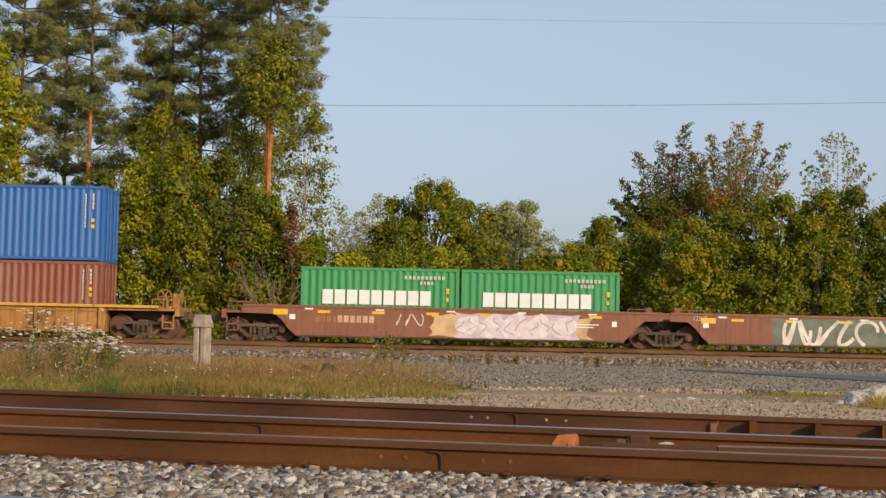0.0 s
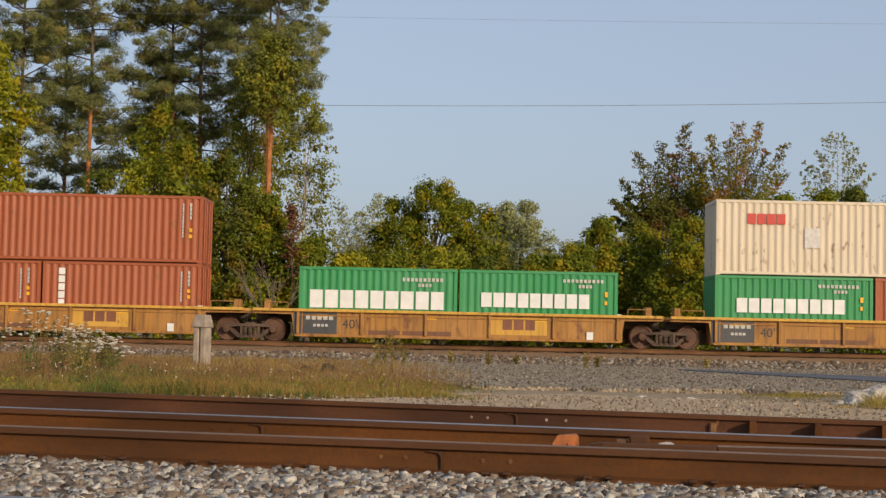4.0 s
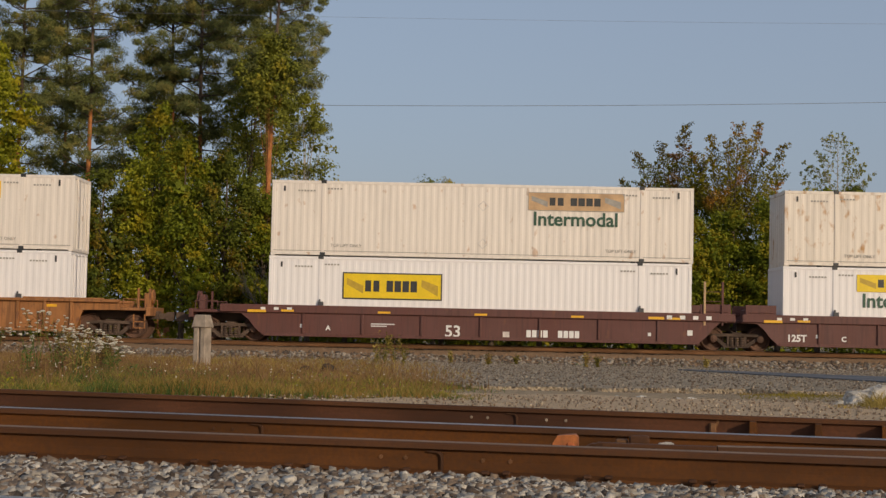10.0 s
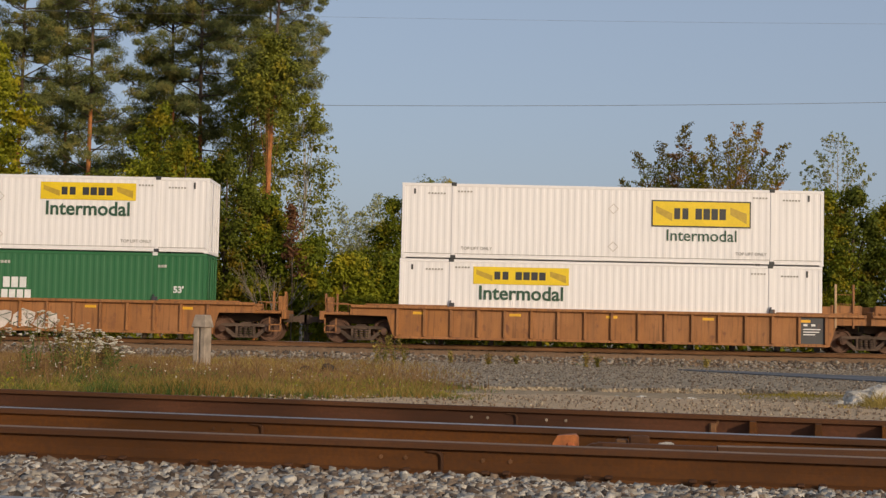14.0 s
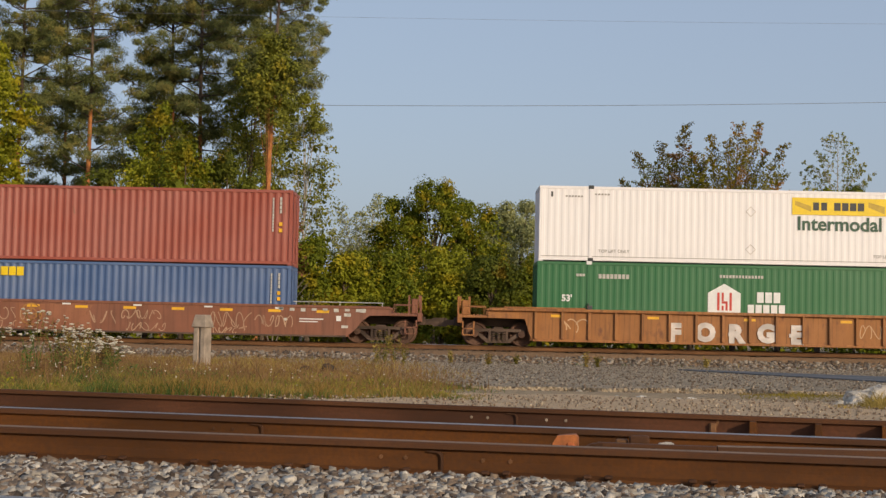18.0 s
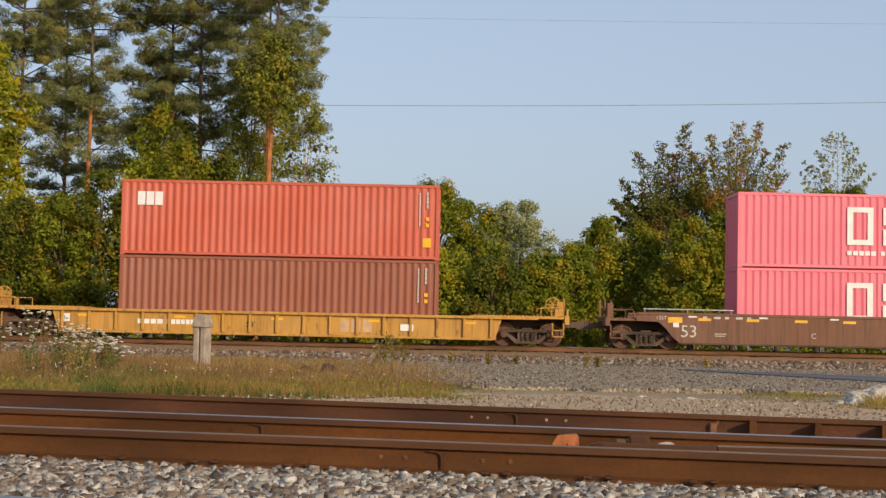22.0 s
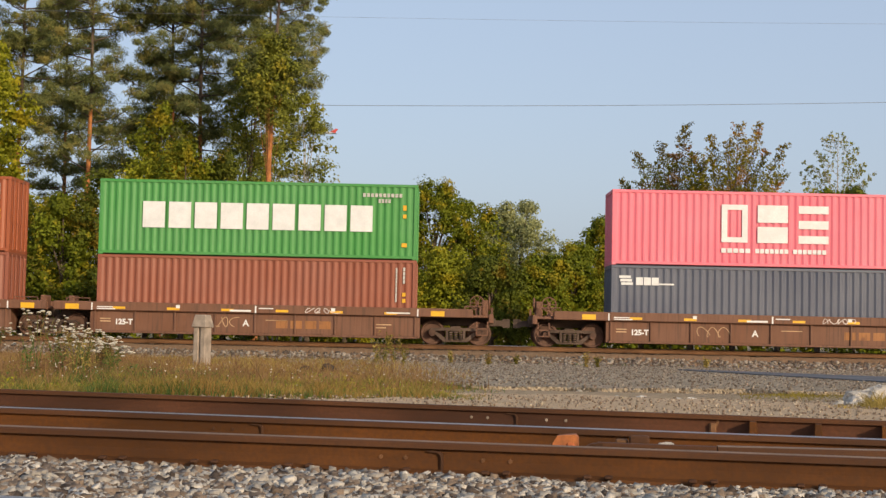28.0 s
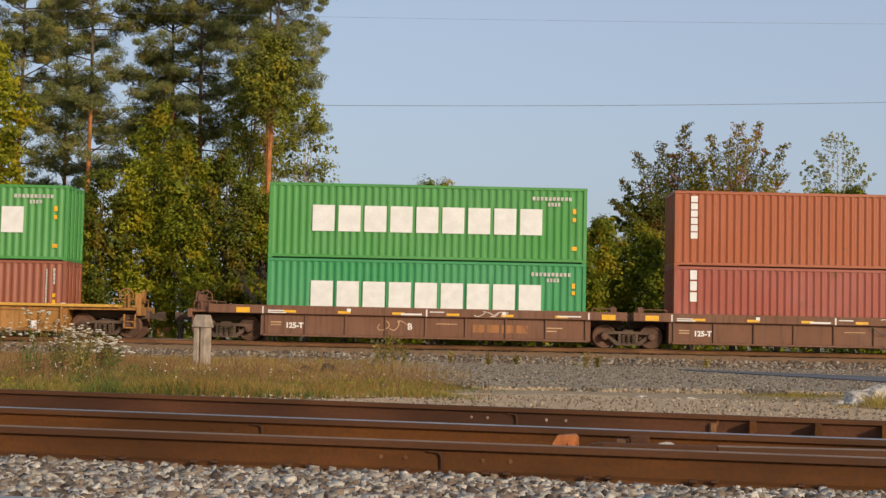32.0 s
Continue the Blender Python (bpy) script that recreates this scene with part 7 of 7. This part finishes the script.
def fittings():
    """Joint bars, bolts, braces, spikes of the near rails."""
    bolt = lambda: cyl(cyl(bmesh.new(), (0, -0.012, 0), (0, 0.0, 0), 0.017, seg=6), (0, -0.026, 0), (0, -0.012, 0), 0.009, seg=6)
    # joint seam; its hooked top copies the shadow under the head, in dark steel
    gap = lambda: extrude_poly([(-0.075, -0.044), (-0.015, -0.046), (0.002, -0.055), (0.008, -0.07), (0.008, -0.15), (-0.004, -0.15), (-0.004, -0.075), (-0.012, -0.062), (-0.022, -0.054), (-0.075, -0.05)], -0.028, -0.004)
    for (y_mid, slope), x0 in ((RAIL_A, 0.02), (RAIL_B, -1.10), (RAIL_C, 0.58)):
        x, y, rz = along(y_mid, slope, x0)
        wide = y_mid > 10
        j = tagged(part("rail_joint", gap(), M["spike"], m=pose(x, y, 0.07, 0, 0, rz)), "rail joint with bolts, seam and its shadow line shaped in dark steel", "rail joint")
        for u in ((-0.35, -0.225, 0.225, 0.37) if wide else (-0.33, -0.2) if y_mid > 8 else (-0.32, -0.19, 0.21, 0.35)):
            link_part("bolt", coloured("bolt", bolt, M["concrete" if wide else "spike" if y_mid > 8 else "rail_far"]), M["spike"], j, m=pose(u, -0.008, -0.085) @ Matrix.Diagonal((0.7, 0.5, 0.7, 1)))
    brace = lambda: extrude_poly([(-0.02, 0.0), (0.035, 0.0), (0.02, 0.125), (-0.02, 0.125)], -0.14, 0.0)
    for i in range(4):
        x, y, rz = along(*RAIL_C, 2.24 + 0.43 * i)
        b = tagged(link_part("rail_brace", shared("rail_brace", brace), M["rail"], m=pose(x, y - 0.012, -0.09, 0, 0, rz)), "rusty cast brace against the stock rail", "rail brace", "rail braces")
    spike = lambda: cyl(boxes((-0.02, 0.02, -0.028, 0.02, 0.03, 0.046), bevel=0.006), (0, 0, -0.04), (0, 0, 0.032), 0.011, seg=6)
    for i in range(10):
        x, y, rz = along(*RAIL_A, -2.22 + 0.5 * i)
        for u in (-0.045, 0.06):
            tagged(link_part("rail_spike", shared("rail_spike", spike), M["spike"], m=pose(x + u, y - 0.082, -0.105, 6, 0, rz)), "dark rusty spike at the rail foot", "spike", "rail spikes")
    # switch point rail and its painted parts
    build_rail("rail_near", (0.84, 7.83), (1.45, 7.70), 0.064, M["rail"], "rusty switch point rail beside the stock rail", False)
    build_rail("rail_near", (1.45, 7.70), (7.0, 7.50), 0.064, M["rail"], "rusty switch point rail with a worn top", True, 0.002, -0.02, "rail_worn")
    tagged(part("point_tip", extrude_poly([(-0.16, 0.0), (0.03, 0.0), (0.03, 0.13), (-0.03, 0.125), (-0.13, 0.07)], -0.04, 0.03), M["rail_head"], m=pose(0.84, 7.83, -0.07, 0, 0, -9)), "dark tapered tip of the switch point", "switch part")
    sw = tagged(part("switch_block", extrude_poly([(-0.085, 0.0), (0.07, 0.0), (0.068, 0.125), (0.05, 0.138), (-0.045, 0.13), (-0.07, 0.09)], -0.05, 0.05), M["orange_faded"], m=pose(0.71, 8.25, -0.065, 0, 0, -9)), "faded orange painted steel switch block", "switch part")
    part("clamp", boxes((-0.05, 0.0, -0.075, -0.045, 0.03, 0.075), (0.005, 0.055, -0.07, -0.045, 0.045, 0.095), bevel=0.012), M["orange"], sw, "bright orange clamp jaws")
    st = bmesh.new()
    bmesh.ops.create_icosphere(st, subdivisions=2, radius=1.0)
    for v in st.verts:
        v.co = Vector((v.co.x * 0.045, v.co.y * 0.03, v.co.z * 0.014)) * (1 + 0.4 * noise.noise(v.co * 2.1))
    tagged(part("fallen_stone", st, M["rock"], m=pose(1.25, 8.12, 0.036)), "flat pale stone lying in the switch", "stone")
    tagged(part("switch_cover", boxes((-0.28, 0.42, -0.12, 0.12, -0.105, 0.02), (-0.24, 0.38, -0.08, 0.08, 0.018, 0.024), bevel=0.01), M["spike"], m=pose(1.2, 8.17, 0.0, 0, 0, -9)), "rusty steel cover over the switch rod", "switch part")
    tagged(part("switch_plate", boxes((-0.04, 0.03, -0.04, 0.04, 0, 0.10), bevel=0.01), M["rail_far"], m=pose(1.02, 8.2, -0.045, 0, 0, -9)), "small orange-rusted switch plate", "switch part")
    tagged(part("switch_clip", boxes((-0.06, 0.05, -0.03, 0.03, 0, 0.11), bevel=0.01), M["spike"], m=pose(1.11, 8.15, -0.03, 0, 0, -9)), "black steel switch clip", "switch part")
    tagged(part("rail_anchor", cyl(boxes((-0.03, 0.02, -0.04, 0.02, 0, 0.09), bevel=0.01), (0.0, 0, 0.02), (0.04, 0, 0.135), 0.014, seg=6), M["rail_far"], m=pose(1.97, 10.6, -0.08, 0, 0, -11)), "dull tan bent rail anchor", "rail anchor")


fittings()


def concrete_post():
    x, y = -5.61, 34.6
    z = ground_z(y) - 0.03
    ob = tagged(new("concrete_post"), "short weathered concrete post with a capped head", "post")
    ob.matrix_basis = pose(x, y, z, 0, 0, -20)
    bm = boxes((-0.158, -0.02, -0.158, 0.158, 0, 0.95), (0.02, 0.158, -0.158, 0.158, 0, 0.95), (-0.05, 0.05, -0.09, 0.09, 0, 0.94), bevel=0.02)
    part("shaft", bm, M["concrete"], ob)
    bm = bmesh.new()
    bmesh.ops.create_cone(bm, cap_ends=True, segments=4, radius1=0.285, radius2=0.20, depth=0.30, matrix=Matrix.Translation((0, 0, 1.09)) @ Matrix.Rotation(radians(45), 4, "Z"))
    bmesh.ops.bevel(bm, geom=bm.edges[:], offset=0.02, segments=1, affect="EDGES")
    part("cap", bm, M["concrete"], ob)


concrete_post()


def rock(name, label, x, y, sx, sy, sz, seed, mat="rock"):
    rng = random.Random(seed)
    bm = bmesh.new()
    bmesh.ops.create_icosphere(bm, subdivisions=4 if sx > 0.15 else 3, radius=1.0)
    for v in bm.verts:
        k = 1 + 0.35 * noise.noise(v.co * 1.3 + Vector((seed, 0, 0))) + 0.22 * noise.noise(v.co * 3.4 + Vector((0, seed, 0))) + 0.12 * noise.noise(v.co * 8.0 + Vector((0, 0, seed)))
        v.co = Vector((v.co.x * sx * k, v.co.y * sy * k, max(-0.2, v.co.z) * sz * k))
    tagged(part(name, bm, M[mat], m=pose(x, y, ground_z(y) + 0.01, 0, 0, rng.uniform(0, 90))), label, "rock")


rock("boulder", "broken white limestone boulder lying on the gravel", 4.78, 16.1, 0.34, 0.25, 0.225, 3)
rock("boulder", "broken white limestone boulder lying on the gravel", 4.50, 15.9, 0.16, 0.14, 0.10, 6)
rock("boulder", "small broken limestone lump beside the boulder", 4.33, 15.95, 0.09, 0.08, 0.06, 12)
rock("boulder", "dark broken timber stub in the grass", -2.35, 30.5, 0.16, 0.14, 0.15, 8, "tie")
rock("boulder", "dark broken timber stub in the grass", -2.8, 30.7, 0.14, 0.12, 0.11, 9, "tie")
for i, (x, y, s) in enumerate(((2.35, 17.2, 0.13), (2.75, 17.0, 0.1), (1.85, 19.6, 0.09), (2.1, 17.4, 0.09), (3.15, 16.4, 0.07), (2.95, 17.3, 0.1), (1.7, 17.3, 0.06), (0.75, 36.0, 0.12))):
    rock("pale_stone", "flat pale stone on the gravel yard", x, y, s * 0.6, s * 0.5, s * 0.22, 20 + i)


def blades(name, n, place, hlo, hhi, wid, mat, label, seed, bend=0.55):
    """Grass blades as bent tapering strips, joined as one sheet."""
    rng = np.random.default_rng(seed)
    p = place(rng, n)
    n = len(p)
    h = rng.uniform(hlo, hhi, (n, 1)) * p[:, 3:4]
    p = p[:, :3]
    a = rng.uniform(0, 6.28, (n, 1))
    lean = np.hstack([np.cos(a), np.sin(a), np.zeros((n, 1))]) * h * rng.uniform(0.05, bend, (n, 1)) * 2
    side = np.hstack([np.ones((n, 1)), rng.uniform(-0.5, 0.5, (n, 1)), np.zeros((n, 1))]) * wid * 0.5
    up = np.array([0, 0, 1.0])
    m = p + up * h * 0.55 + lean * 0.4
    t = p + up * h + lean
    v = np.stack([p - side, p + side, m + side * 0.8, m - side * 0.8, t + side * 0.15, t - side * 0.15], axis=1).reshape(-1, 3)
    k = np.arange(n)[:, None] * 6
    f = np.vstack([k + [0, 1, 2, 3], k + [3, 2, 4, 5]])
    tagged(link_part(name, mesh_np(name, v, f), M[mat]), label, "grass", kind="stuff")


def patch(keep, y0, y1, power=1.3, x0=-0.335, x1=0.05):
    def f(rng, n):
        y = y0 + (y1 - y0) * rng.uniform(0, 1, n) ** power
        x = rng.uniform(x0, x1, n) * y
        w = np.array([keep(a, b) for a, b in zip(x / y, y)])
        w *= np.array([0.55 + 0.9 * max(0, noise.noise(Vector((a * 0.9, b * 0.6, 7))) + 0.3) for a, b in zip(x, y)])
        ok = rng.uniform(0, 1, n) < w
        x, y, w = x[ok], y[ok], w[ok]
        z = np.array([ground_z(v) for v in y]) - 0.01
        hv = np.array([0.75 + 0.75 * noise.noise(Vector((a * 1.7, b * 0.8, 3))) + 0.35 * noise.noise(Vector((a * 5, b * 3, 9))) for a, b in zip(x, y)])
        return np.stack([x, y, z, np.clip(w, 0.5, 1.0) * np.clip(hv, 0.25, 1.5)], axis=1)
    return f


def near_strip(r, y):
    """Share of ground under grass; r = x / y."""
    edge = 0.045 - 0.0035 * (y - 16) + 0.012 * math.sin(y * 1.1)
    k = max(0.0, min(1.0, (edge - r) / 0.05))
    if y > 21 and r > -0.2:
        k *= max(0.12, 1 - (y - 21) / 7)
    if y > 31:
        k *= max(0.0, min(1.0, (-0.13 - r) / 0.05))
    return k


def green_strip(r, y):
    return near_strip(r, y) * max(0.0, 1 - abs(r + 0.235) / 0.075)


blades("olive_grass", 26000, patch(near_strip, 15.2, 36), 0.06, 0.22, 0.009, "olive", "yellowing olive grass on the verge", 112)
blades("dry_grass", 16000, patch(near_strip, 15.2, 44), 0.07, 0.26, 0.007, "straw", "dry straw-coloured grass on the verge", 101)
blades("brown_weeds", 9000, patch(near_strip, 16, 44), 0.10, 0.42, 0.008, "rust_weed", "reddish-brown dried weeds on the verge", 102)
blades("green_grass", 54000, patch(lambda r, y: max(0.6 * near_strip(r, y), green_strip(r, y)), 15.2, 34), 0.07, 0.26, 0.008, "grass", "green grass on the verge", 103)
blades("green_tufts", 20000, patch(lambda r, y: max(0.0, 1 - abs(r + 0.215) / 0.085), 17.5, 26, 1.0, -0.32, -0.1), 0.10, 0.27, 0.009, "grass", "fresh green grass in the verge", 109)
blades("sparse_dry_grass", 22000, patch(lambda r, y: 0.7 * max(0.0, min(1.0, (0.035 - r - 0.0012 * (y - 25)) / 0.06)), 24, 51, 1.0, -0.335, 0.04), 0.08, 0.34, 0.012, "straw", "thin dry grass on the gravel before the track", 106)
blades("sparse_brown_weeds", 15000, patch(lambda r, y: 0.7 * max(0.0, min(1.0, (0.035 - r - 0.0012 * (y - 25)) / 0.06)), 24, 51, 1.0, -0.335, 0.04), 0.10, 0.42, 0.012, "rust_weed", "reddish dried weeds before the track", 111)
blades("edge_tufts", 1800, patch(lambda r, y: 0.4, 12.6, 16.4, 1.0, -0.05, 0.32), 0.03, 0.09, 0.008, "rust_weed", "tiny dry tufts along the stock rail", 107)
blades("sparse_grass", 7000, patch(lambda r, y: max(0, 1 - abs(r - 0.245) / 0.045) * max(0, 1 - abs(y - 19.3) / 1.6), 17.5, 21, 1.0, 0.19, 0.30), 0.05, 0.13, 0.012, "olive", "thin yellow-green grass by the boulder", 104)
blades("boulder_grass", 1600, patch(lambda r, y: max(0, 1 - abs(r - 0.295) / 0.03), 15.0, 15.8, 1.0, 0.26, 0.33), 0.08, 0.2, 0.010, "straw", "dry grass in front of the boulder", 110)
blades("sparse_grass", 900, patch(lambda r, y: 0.35, 51.0, 54.5, 1.0, -0.3, 0.3), 0.1, 0.3, 0.03, "grass", "tufts of weeds at the foot of the ballast", 105)


blades("tall_brown_weeds", 11000, patch(lambda r, y: 0.5 * near_strip(r, y) * (1.0 if r < -0.12 else 0.45), 19, 40, 1.0), 0.3, 0.7, 0.011, "rust_weed", "tall reddish seed stalks on the verge", 108, 0.12)


def weed_leaves(name, n, per, y0, y1, keep, hi, size, mat, label, seed):
    """Broad-leaved weeds in clumps; keep(r, y) is the share of ground under them."""
    rng = np.random.default_rng(seed)
    p = patch(keep, y0, y1, 1.0)(rng, n)
    c = np.repeat(p, per, axis=0)
    up = rng.uniform(0.05, 1.0, (len(c), 1)) * c[:, 3:4] * hi
    q = c[:, :3] + np.hstack([rng.normal(0, 0.09, (len(c), 2)) * (1.2 - 0.5 * up / hi), up])
    tagged(link_part(name, leaf_mesh(name, q, np.tile([0, -0.5, 0.7], (len(q), 1)), size, rng, 0.4), M[mat]), label, "weeds", kind="stuff")


weed_leaves("green_weeds", 700, 22, 17, 27, lambda r, y: max(0.0, 1 - abs(r + 0.2) / 0.12), 0.20, 0.055, "grass", "broad-leaved green weeds in the verge", 201)
weed_leaves("yellow_weeds", 800, 20, 16, 30, lambda r, y: 0.8 * near_strip(r, y), 0.17, 0.05, "lime", "yellow-green weeds in the verge", 202)
weed_leaves("rusty_weeds", 700, 24, 19, 34, lambda r, y: 0.8 * near_strip(r, y), 0.34, 0.045, "rust_weed", "rust-coloured dock gone to seed in the verge", 203)
weed_leaves("tall_yellow_weeds", 90, 60, 26, 31, lambda r, y: max(0.0, 1 - abs(r + 0.04) / 0.022), 0.55, 0.06, "straw", "tall yellowing weeds at the end of the verge", 204)


def dirt_strip():
    """Bare sandy ground beside the outer rail, with a ragged edge."""
    bm = bmesh.new()
    lo, hi = [], []
    for i in range(61):
        x = -2.6 + i * 0.2
        k = max(0.02, min(1.0, (x + 2.6) / 3.0))
        a = 12.1
        b = 12.3 + k * (4.6 + 0.5 * math.sin(x * 1.3) + 0.3 * math.sin(x * 4.1 + 1))
        lo.append(bm.verts.new((x, a, ground_z(a) + 0.03)))
        hi.append(bm.verts.new((x, b, ground_z(b) + 0.03)))
    for i in range(60):
        bm.faces.new((lo[i], lo[i + 1], hi[i + 1], hi[i]))
    r = bmesh.ops.extrude_face_region(bm, geom=bm.faces[:])
    bmesh.ops.translate(bm, verts=[v for v in r["geom"] if isinstance(v, bmesh.types.BMVert)], vec=(0, 0, -0.1))
    bmesh.ops.recalc_face_normals(bm, faces=bm.faces)
    tagged(part("dirt_strip", bm, M["dirt"]), "pale bare sandy strip beside the rail", "dirt", kind="structure")


dirt_strip()


def bare_sapling():
    """A leafless grey shrub between the far track and the bushes."""
    rng = random.Random(12)
    ob = tagged(new("bare_shrub"), "leafless grey shrub behind the far track", "bush")
    ob.matrix_basis = pose(-7.35, 64, ground_z(64) - 0.02)
    paths = []
    def grow(p, d, ln, r, depth):
        q = p + d * ln * 0.5 + Vector((rng.uniform(-0.05, 0.05), rng.uniform(-0.05, 0.05), 0.02))
        e = p + d * ln
        paths.append([(tuple(p), r), (tuple(q), r * 0.8), (tuple(e), r * 0.6)])
        if depth:
            for _ in range(3):
                nd = (d + Vector((rng.uniform(-0.75, 0.75), rng.uniform(-0.5, 0.5), rng.uniform(-0.1, 0.45)))).normalized()
                grow(e if rng.random() < 0.6 else q, nd, ln * rng.uniform(0.55, 0.85), r * 0.6, depth - 1)
    for k in range(3):
        grow(Vector((0, 0, 0)), Vector((-0.3 + 0.3 * k, 0, 1)).normalized(), 1.7, 0.04, 3)
    v, f = tube_mesh(paths, 5)
    link_part("bough_work", mesh_np("bough_work", v, f), M["bark_grey"], ob)


bare_sapling()


def small_blooms():
    """Tiny pale flower heads scattered through the grass."""
    rng = np.random.default_rng(77)
    p = patch(near_strip, 16, 30)(rng, 2600)
    p = p[:210]
    p[:, 2] += rng.uniform(0.1, 0.28, len(p))
    tagged(link_part("small_blooms", leaf_mesh("small_blooms", p[:, :3], np.tile([0, -0.6, 0.8], (len(p), 1)), 0.021, rng, 0.9), M["bloom"]), "tiny pale flower heads scattered in the grass", "flowers", kind="stuff")


small_blooms()


def weed_plant(x, y, h, seed, flower=True):
    """A tall stalk with side twigs, narrow leaves and cream flower heads."""
    rng = np.random.default_rng(seed)
    ob = tagged(new("wild_flower" if flower else "weed"), "tall weed with cream flower heads" if flower else "leafy green weed on the gravel", "plant", "weeds on the verge")
    ob.matrix_basis = pose(x, y, ground_z(y) - 0.01)
    paths, tips, lv = [], [], []
    for k in range(5 if flower else 6):
        a = rng.uniform(0, 6.28)
        e = np.array([math.cos(a) * 0.22 * h, math.sin(a) * 0.22 * h, h * rng.uniform(0.72, 1.0)])
        paths.append([((0, 0, 0), 0.006), (tuple(e * [0.3, 0.3, 0.55]), 0.005), (tuple(e), 0.003)])
        tips.append(e)
        for q in np.linspace(0.2, 0.9 if flower else 1.0, 9):
            lv.append(e * [q, q, q] + rng.normal(0, 0.025 * h, 3))
    v, f = tube_mesh(paths, 4)
    link_part("stalk", mesh_np("stalk", v, f), M["grass"], ob)
    lv = np.array(lv)
    lv[:, 2] = np.abs(lv[:, 2])
    link_part("foliage", leaf_mesh("foliage", np.repeat(lv, 2, axis=0) + rng.normal(0, 0.03, (len(lv) * 2, 3)), np.tile([0, -0.4, 0.7], (len(lv) * 2, 1)), 0.06 if flower else 0.11, rng, 0.35), M[("rust_weed", "grass", "straw")[seed % 3] if flower else ("olive", "straw")[seed % 2]], ob)
    if flower:                       # flat umbels, each a lumpy dome
        for e in tips:
            for k in range(3):
                at = e + rng.normal(0, 1, 3) * [0.085, 0.085, 0.035]
                r = rng.uniform(0.018, 0.036)
                bm = bmesh.new()
                bmesh.ops.create_icosphere(bm, subdivisions=2, radius=1.0)
                for v in bm.verts:
                    v.co = Vector((v.co.x * r, v.co.y * r, v.co.z * r * 0.45)) * (1 + 0.45 * noise.noise(v.co * 3.1 + Vector(at) * 40))
                paths_to = tube_mesh([[(tuple(e * [0.92, 0.92, 0.88]), 0.003), (tuple(at), 0.003)]], 4)
                part("flower_head", bm, M["bloom"], ob, "cream flower head", Matrix.Translation(at))
                link_part("flower_stem", mesh_np("flower_stem", *paths_to), M["rust_weed"], ob)
    return ob


rng0 = random.Random(9)
for i in range(20):
    y = rng0.uniform(19.0, 25.0)
    k = rng0.random()
    x = -y * (0.222 + 0.09 * k)
    weed_plant(x, y, rng0.uniform(0.66, 1.0) * (0.78 + 0.22 * min(1.0, 2 * k)), 300 + i)
for i, (x, y, h) in enumerate(((-1.75, 46.0, 1.0), (-1.45, 46.3, 0.95), (1.55, 48.0, 0.4), (4.6, 46.5, 0.5), (4.95, 46.4, 0.4), (-2.0, 46.2, 0.75), (-1.15, 46.1, 0.7), (0.35, 50.5, 0.45), (2.6, 51.0, 0.35), (9.2, 51.0, 0.4))):
    weed_plant(x, y, h, 400 + i, False)


# ---- an airliner far off ----
def airliner():
    ob = tagged(new("airplane"), "white airliner flying far behind the trees", "airplane")
    bm = bmesh.new()
    cyl(bm, (-15, 0, 0), (13, 0, 0), 2.0, seg=14)
    cyl(bm, (-19, 0, 0), (-15, 0, 0), 0.5, 2.0, seg=14)
    cyl(bm, (13, 0, 0), (22, 0, 0.8), 2.0, 0.3, seg=14)
    part("fuselage", bm, M["plane"], ob, smooth=True)
    for s in (-1, 1):
        w = bmesh.new()
        lo = [w.verts.new(v) for v in ((-4, 0, -1.2), (3, 0, -1.2), (9, s * 16, 0.4), (7, s * 16, 0.4))]
        hi = [w.verts.new((v.co.x, v.co.y, v.co.z + 0.4)) for v in lo]
        w.faces.new(lo), w.faces.new(hi[::-1])
        for i in range(4):
            j = (i + 1) % 4
            w.faces.new((lo[i], lo[j], hi[j], hi[i]))
        bmesh.ops.recalc_face_normals(w, faces=w.faces)
        part("wing", w, M["plane_dark"], ob)
        part("engine", cyl(bmesh.new(), (-3, s * 5.5, -2.2), (1.5, s * 5.5, -2.2), 1.1, 0.8, seg=12), M["plane_dark"], ob)
        t = extrude_poly([(16, 0.6), (20, 0.6), (23, 0.9), (21, 0.9)], 0, s * 6.0)
        part("tailplane", t, M["plane_dark"], ob)
    part("fin", extrude_poly([(13, 1.6), (21, 1.6), (24, 8.0), (20.5, 8.0)], -0.25, 0.25), M["red_ink"], ob, "red tail fin")
    return ob


PLANE = airliner()


def motions():
    """The train runs to +x; the aircraft climbs away over the trees."""
    times = [2.0 * i for i in range(17)]
    for ob, x, y, z in MOVING:
        walk(ob, [(t, pose(x + ran(t), y, z)) for t in times])
    # the wheels roll, keyed closely while their wagon runs past the yard
    for w, x in WHEELS:
        x += w.parent.parent.matrix_basis.translation.x - ran(32.0) if w.parent.parent.animation_data else 0.0
        near = [k / FPS for k in range(0, 32 * FPS + 1) if abs(x + ran(k / FPS)) < 30.0]
        times = sorted({0.0, 32.0, *near})
        roll = [(t, math.degrees(ran(min(max(t, near[0]), near[-1])) / 0.457)) for t in times]
        walk(w, [(t, pose(w.location.x, 0, 0.457, 0, a, 0)) for t, a in roll])
    climb = ((0.0, 3.0), (4.0, 3.0), (8.0, 22.0), (12.0, 62.0), (16.0, 112.0), (20.0, 167.8), (24.0, 223.4), (28.0, 279.0), (32.0, 334.6))
    walk(PLANE, [(t, pose(186.0 - 91.3 * (t - 24.0), 2100.0, z, 0, 10, 0)) for t, z in climb])


motions()
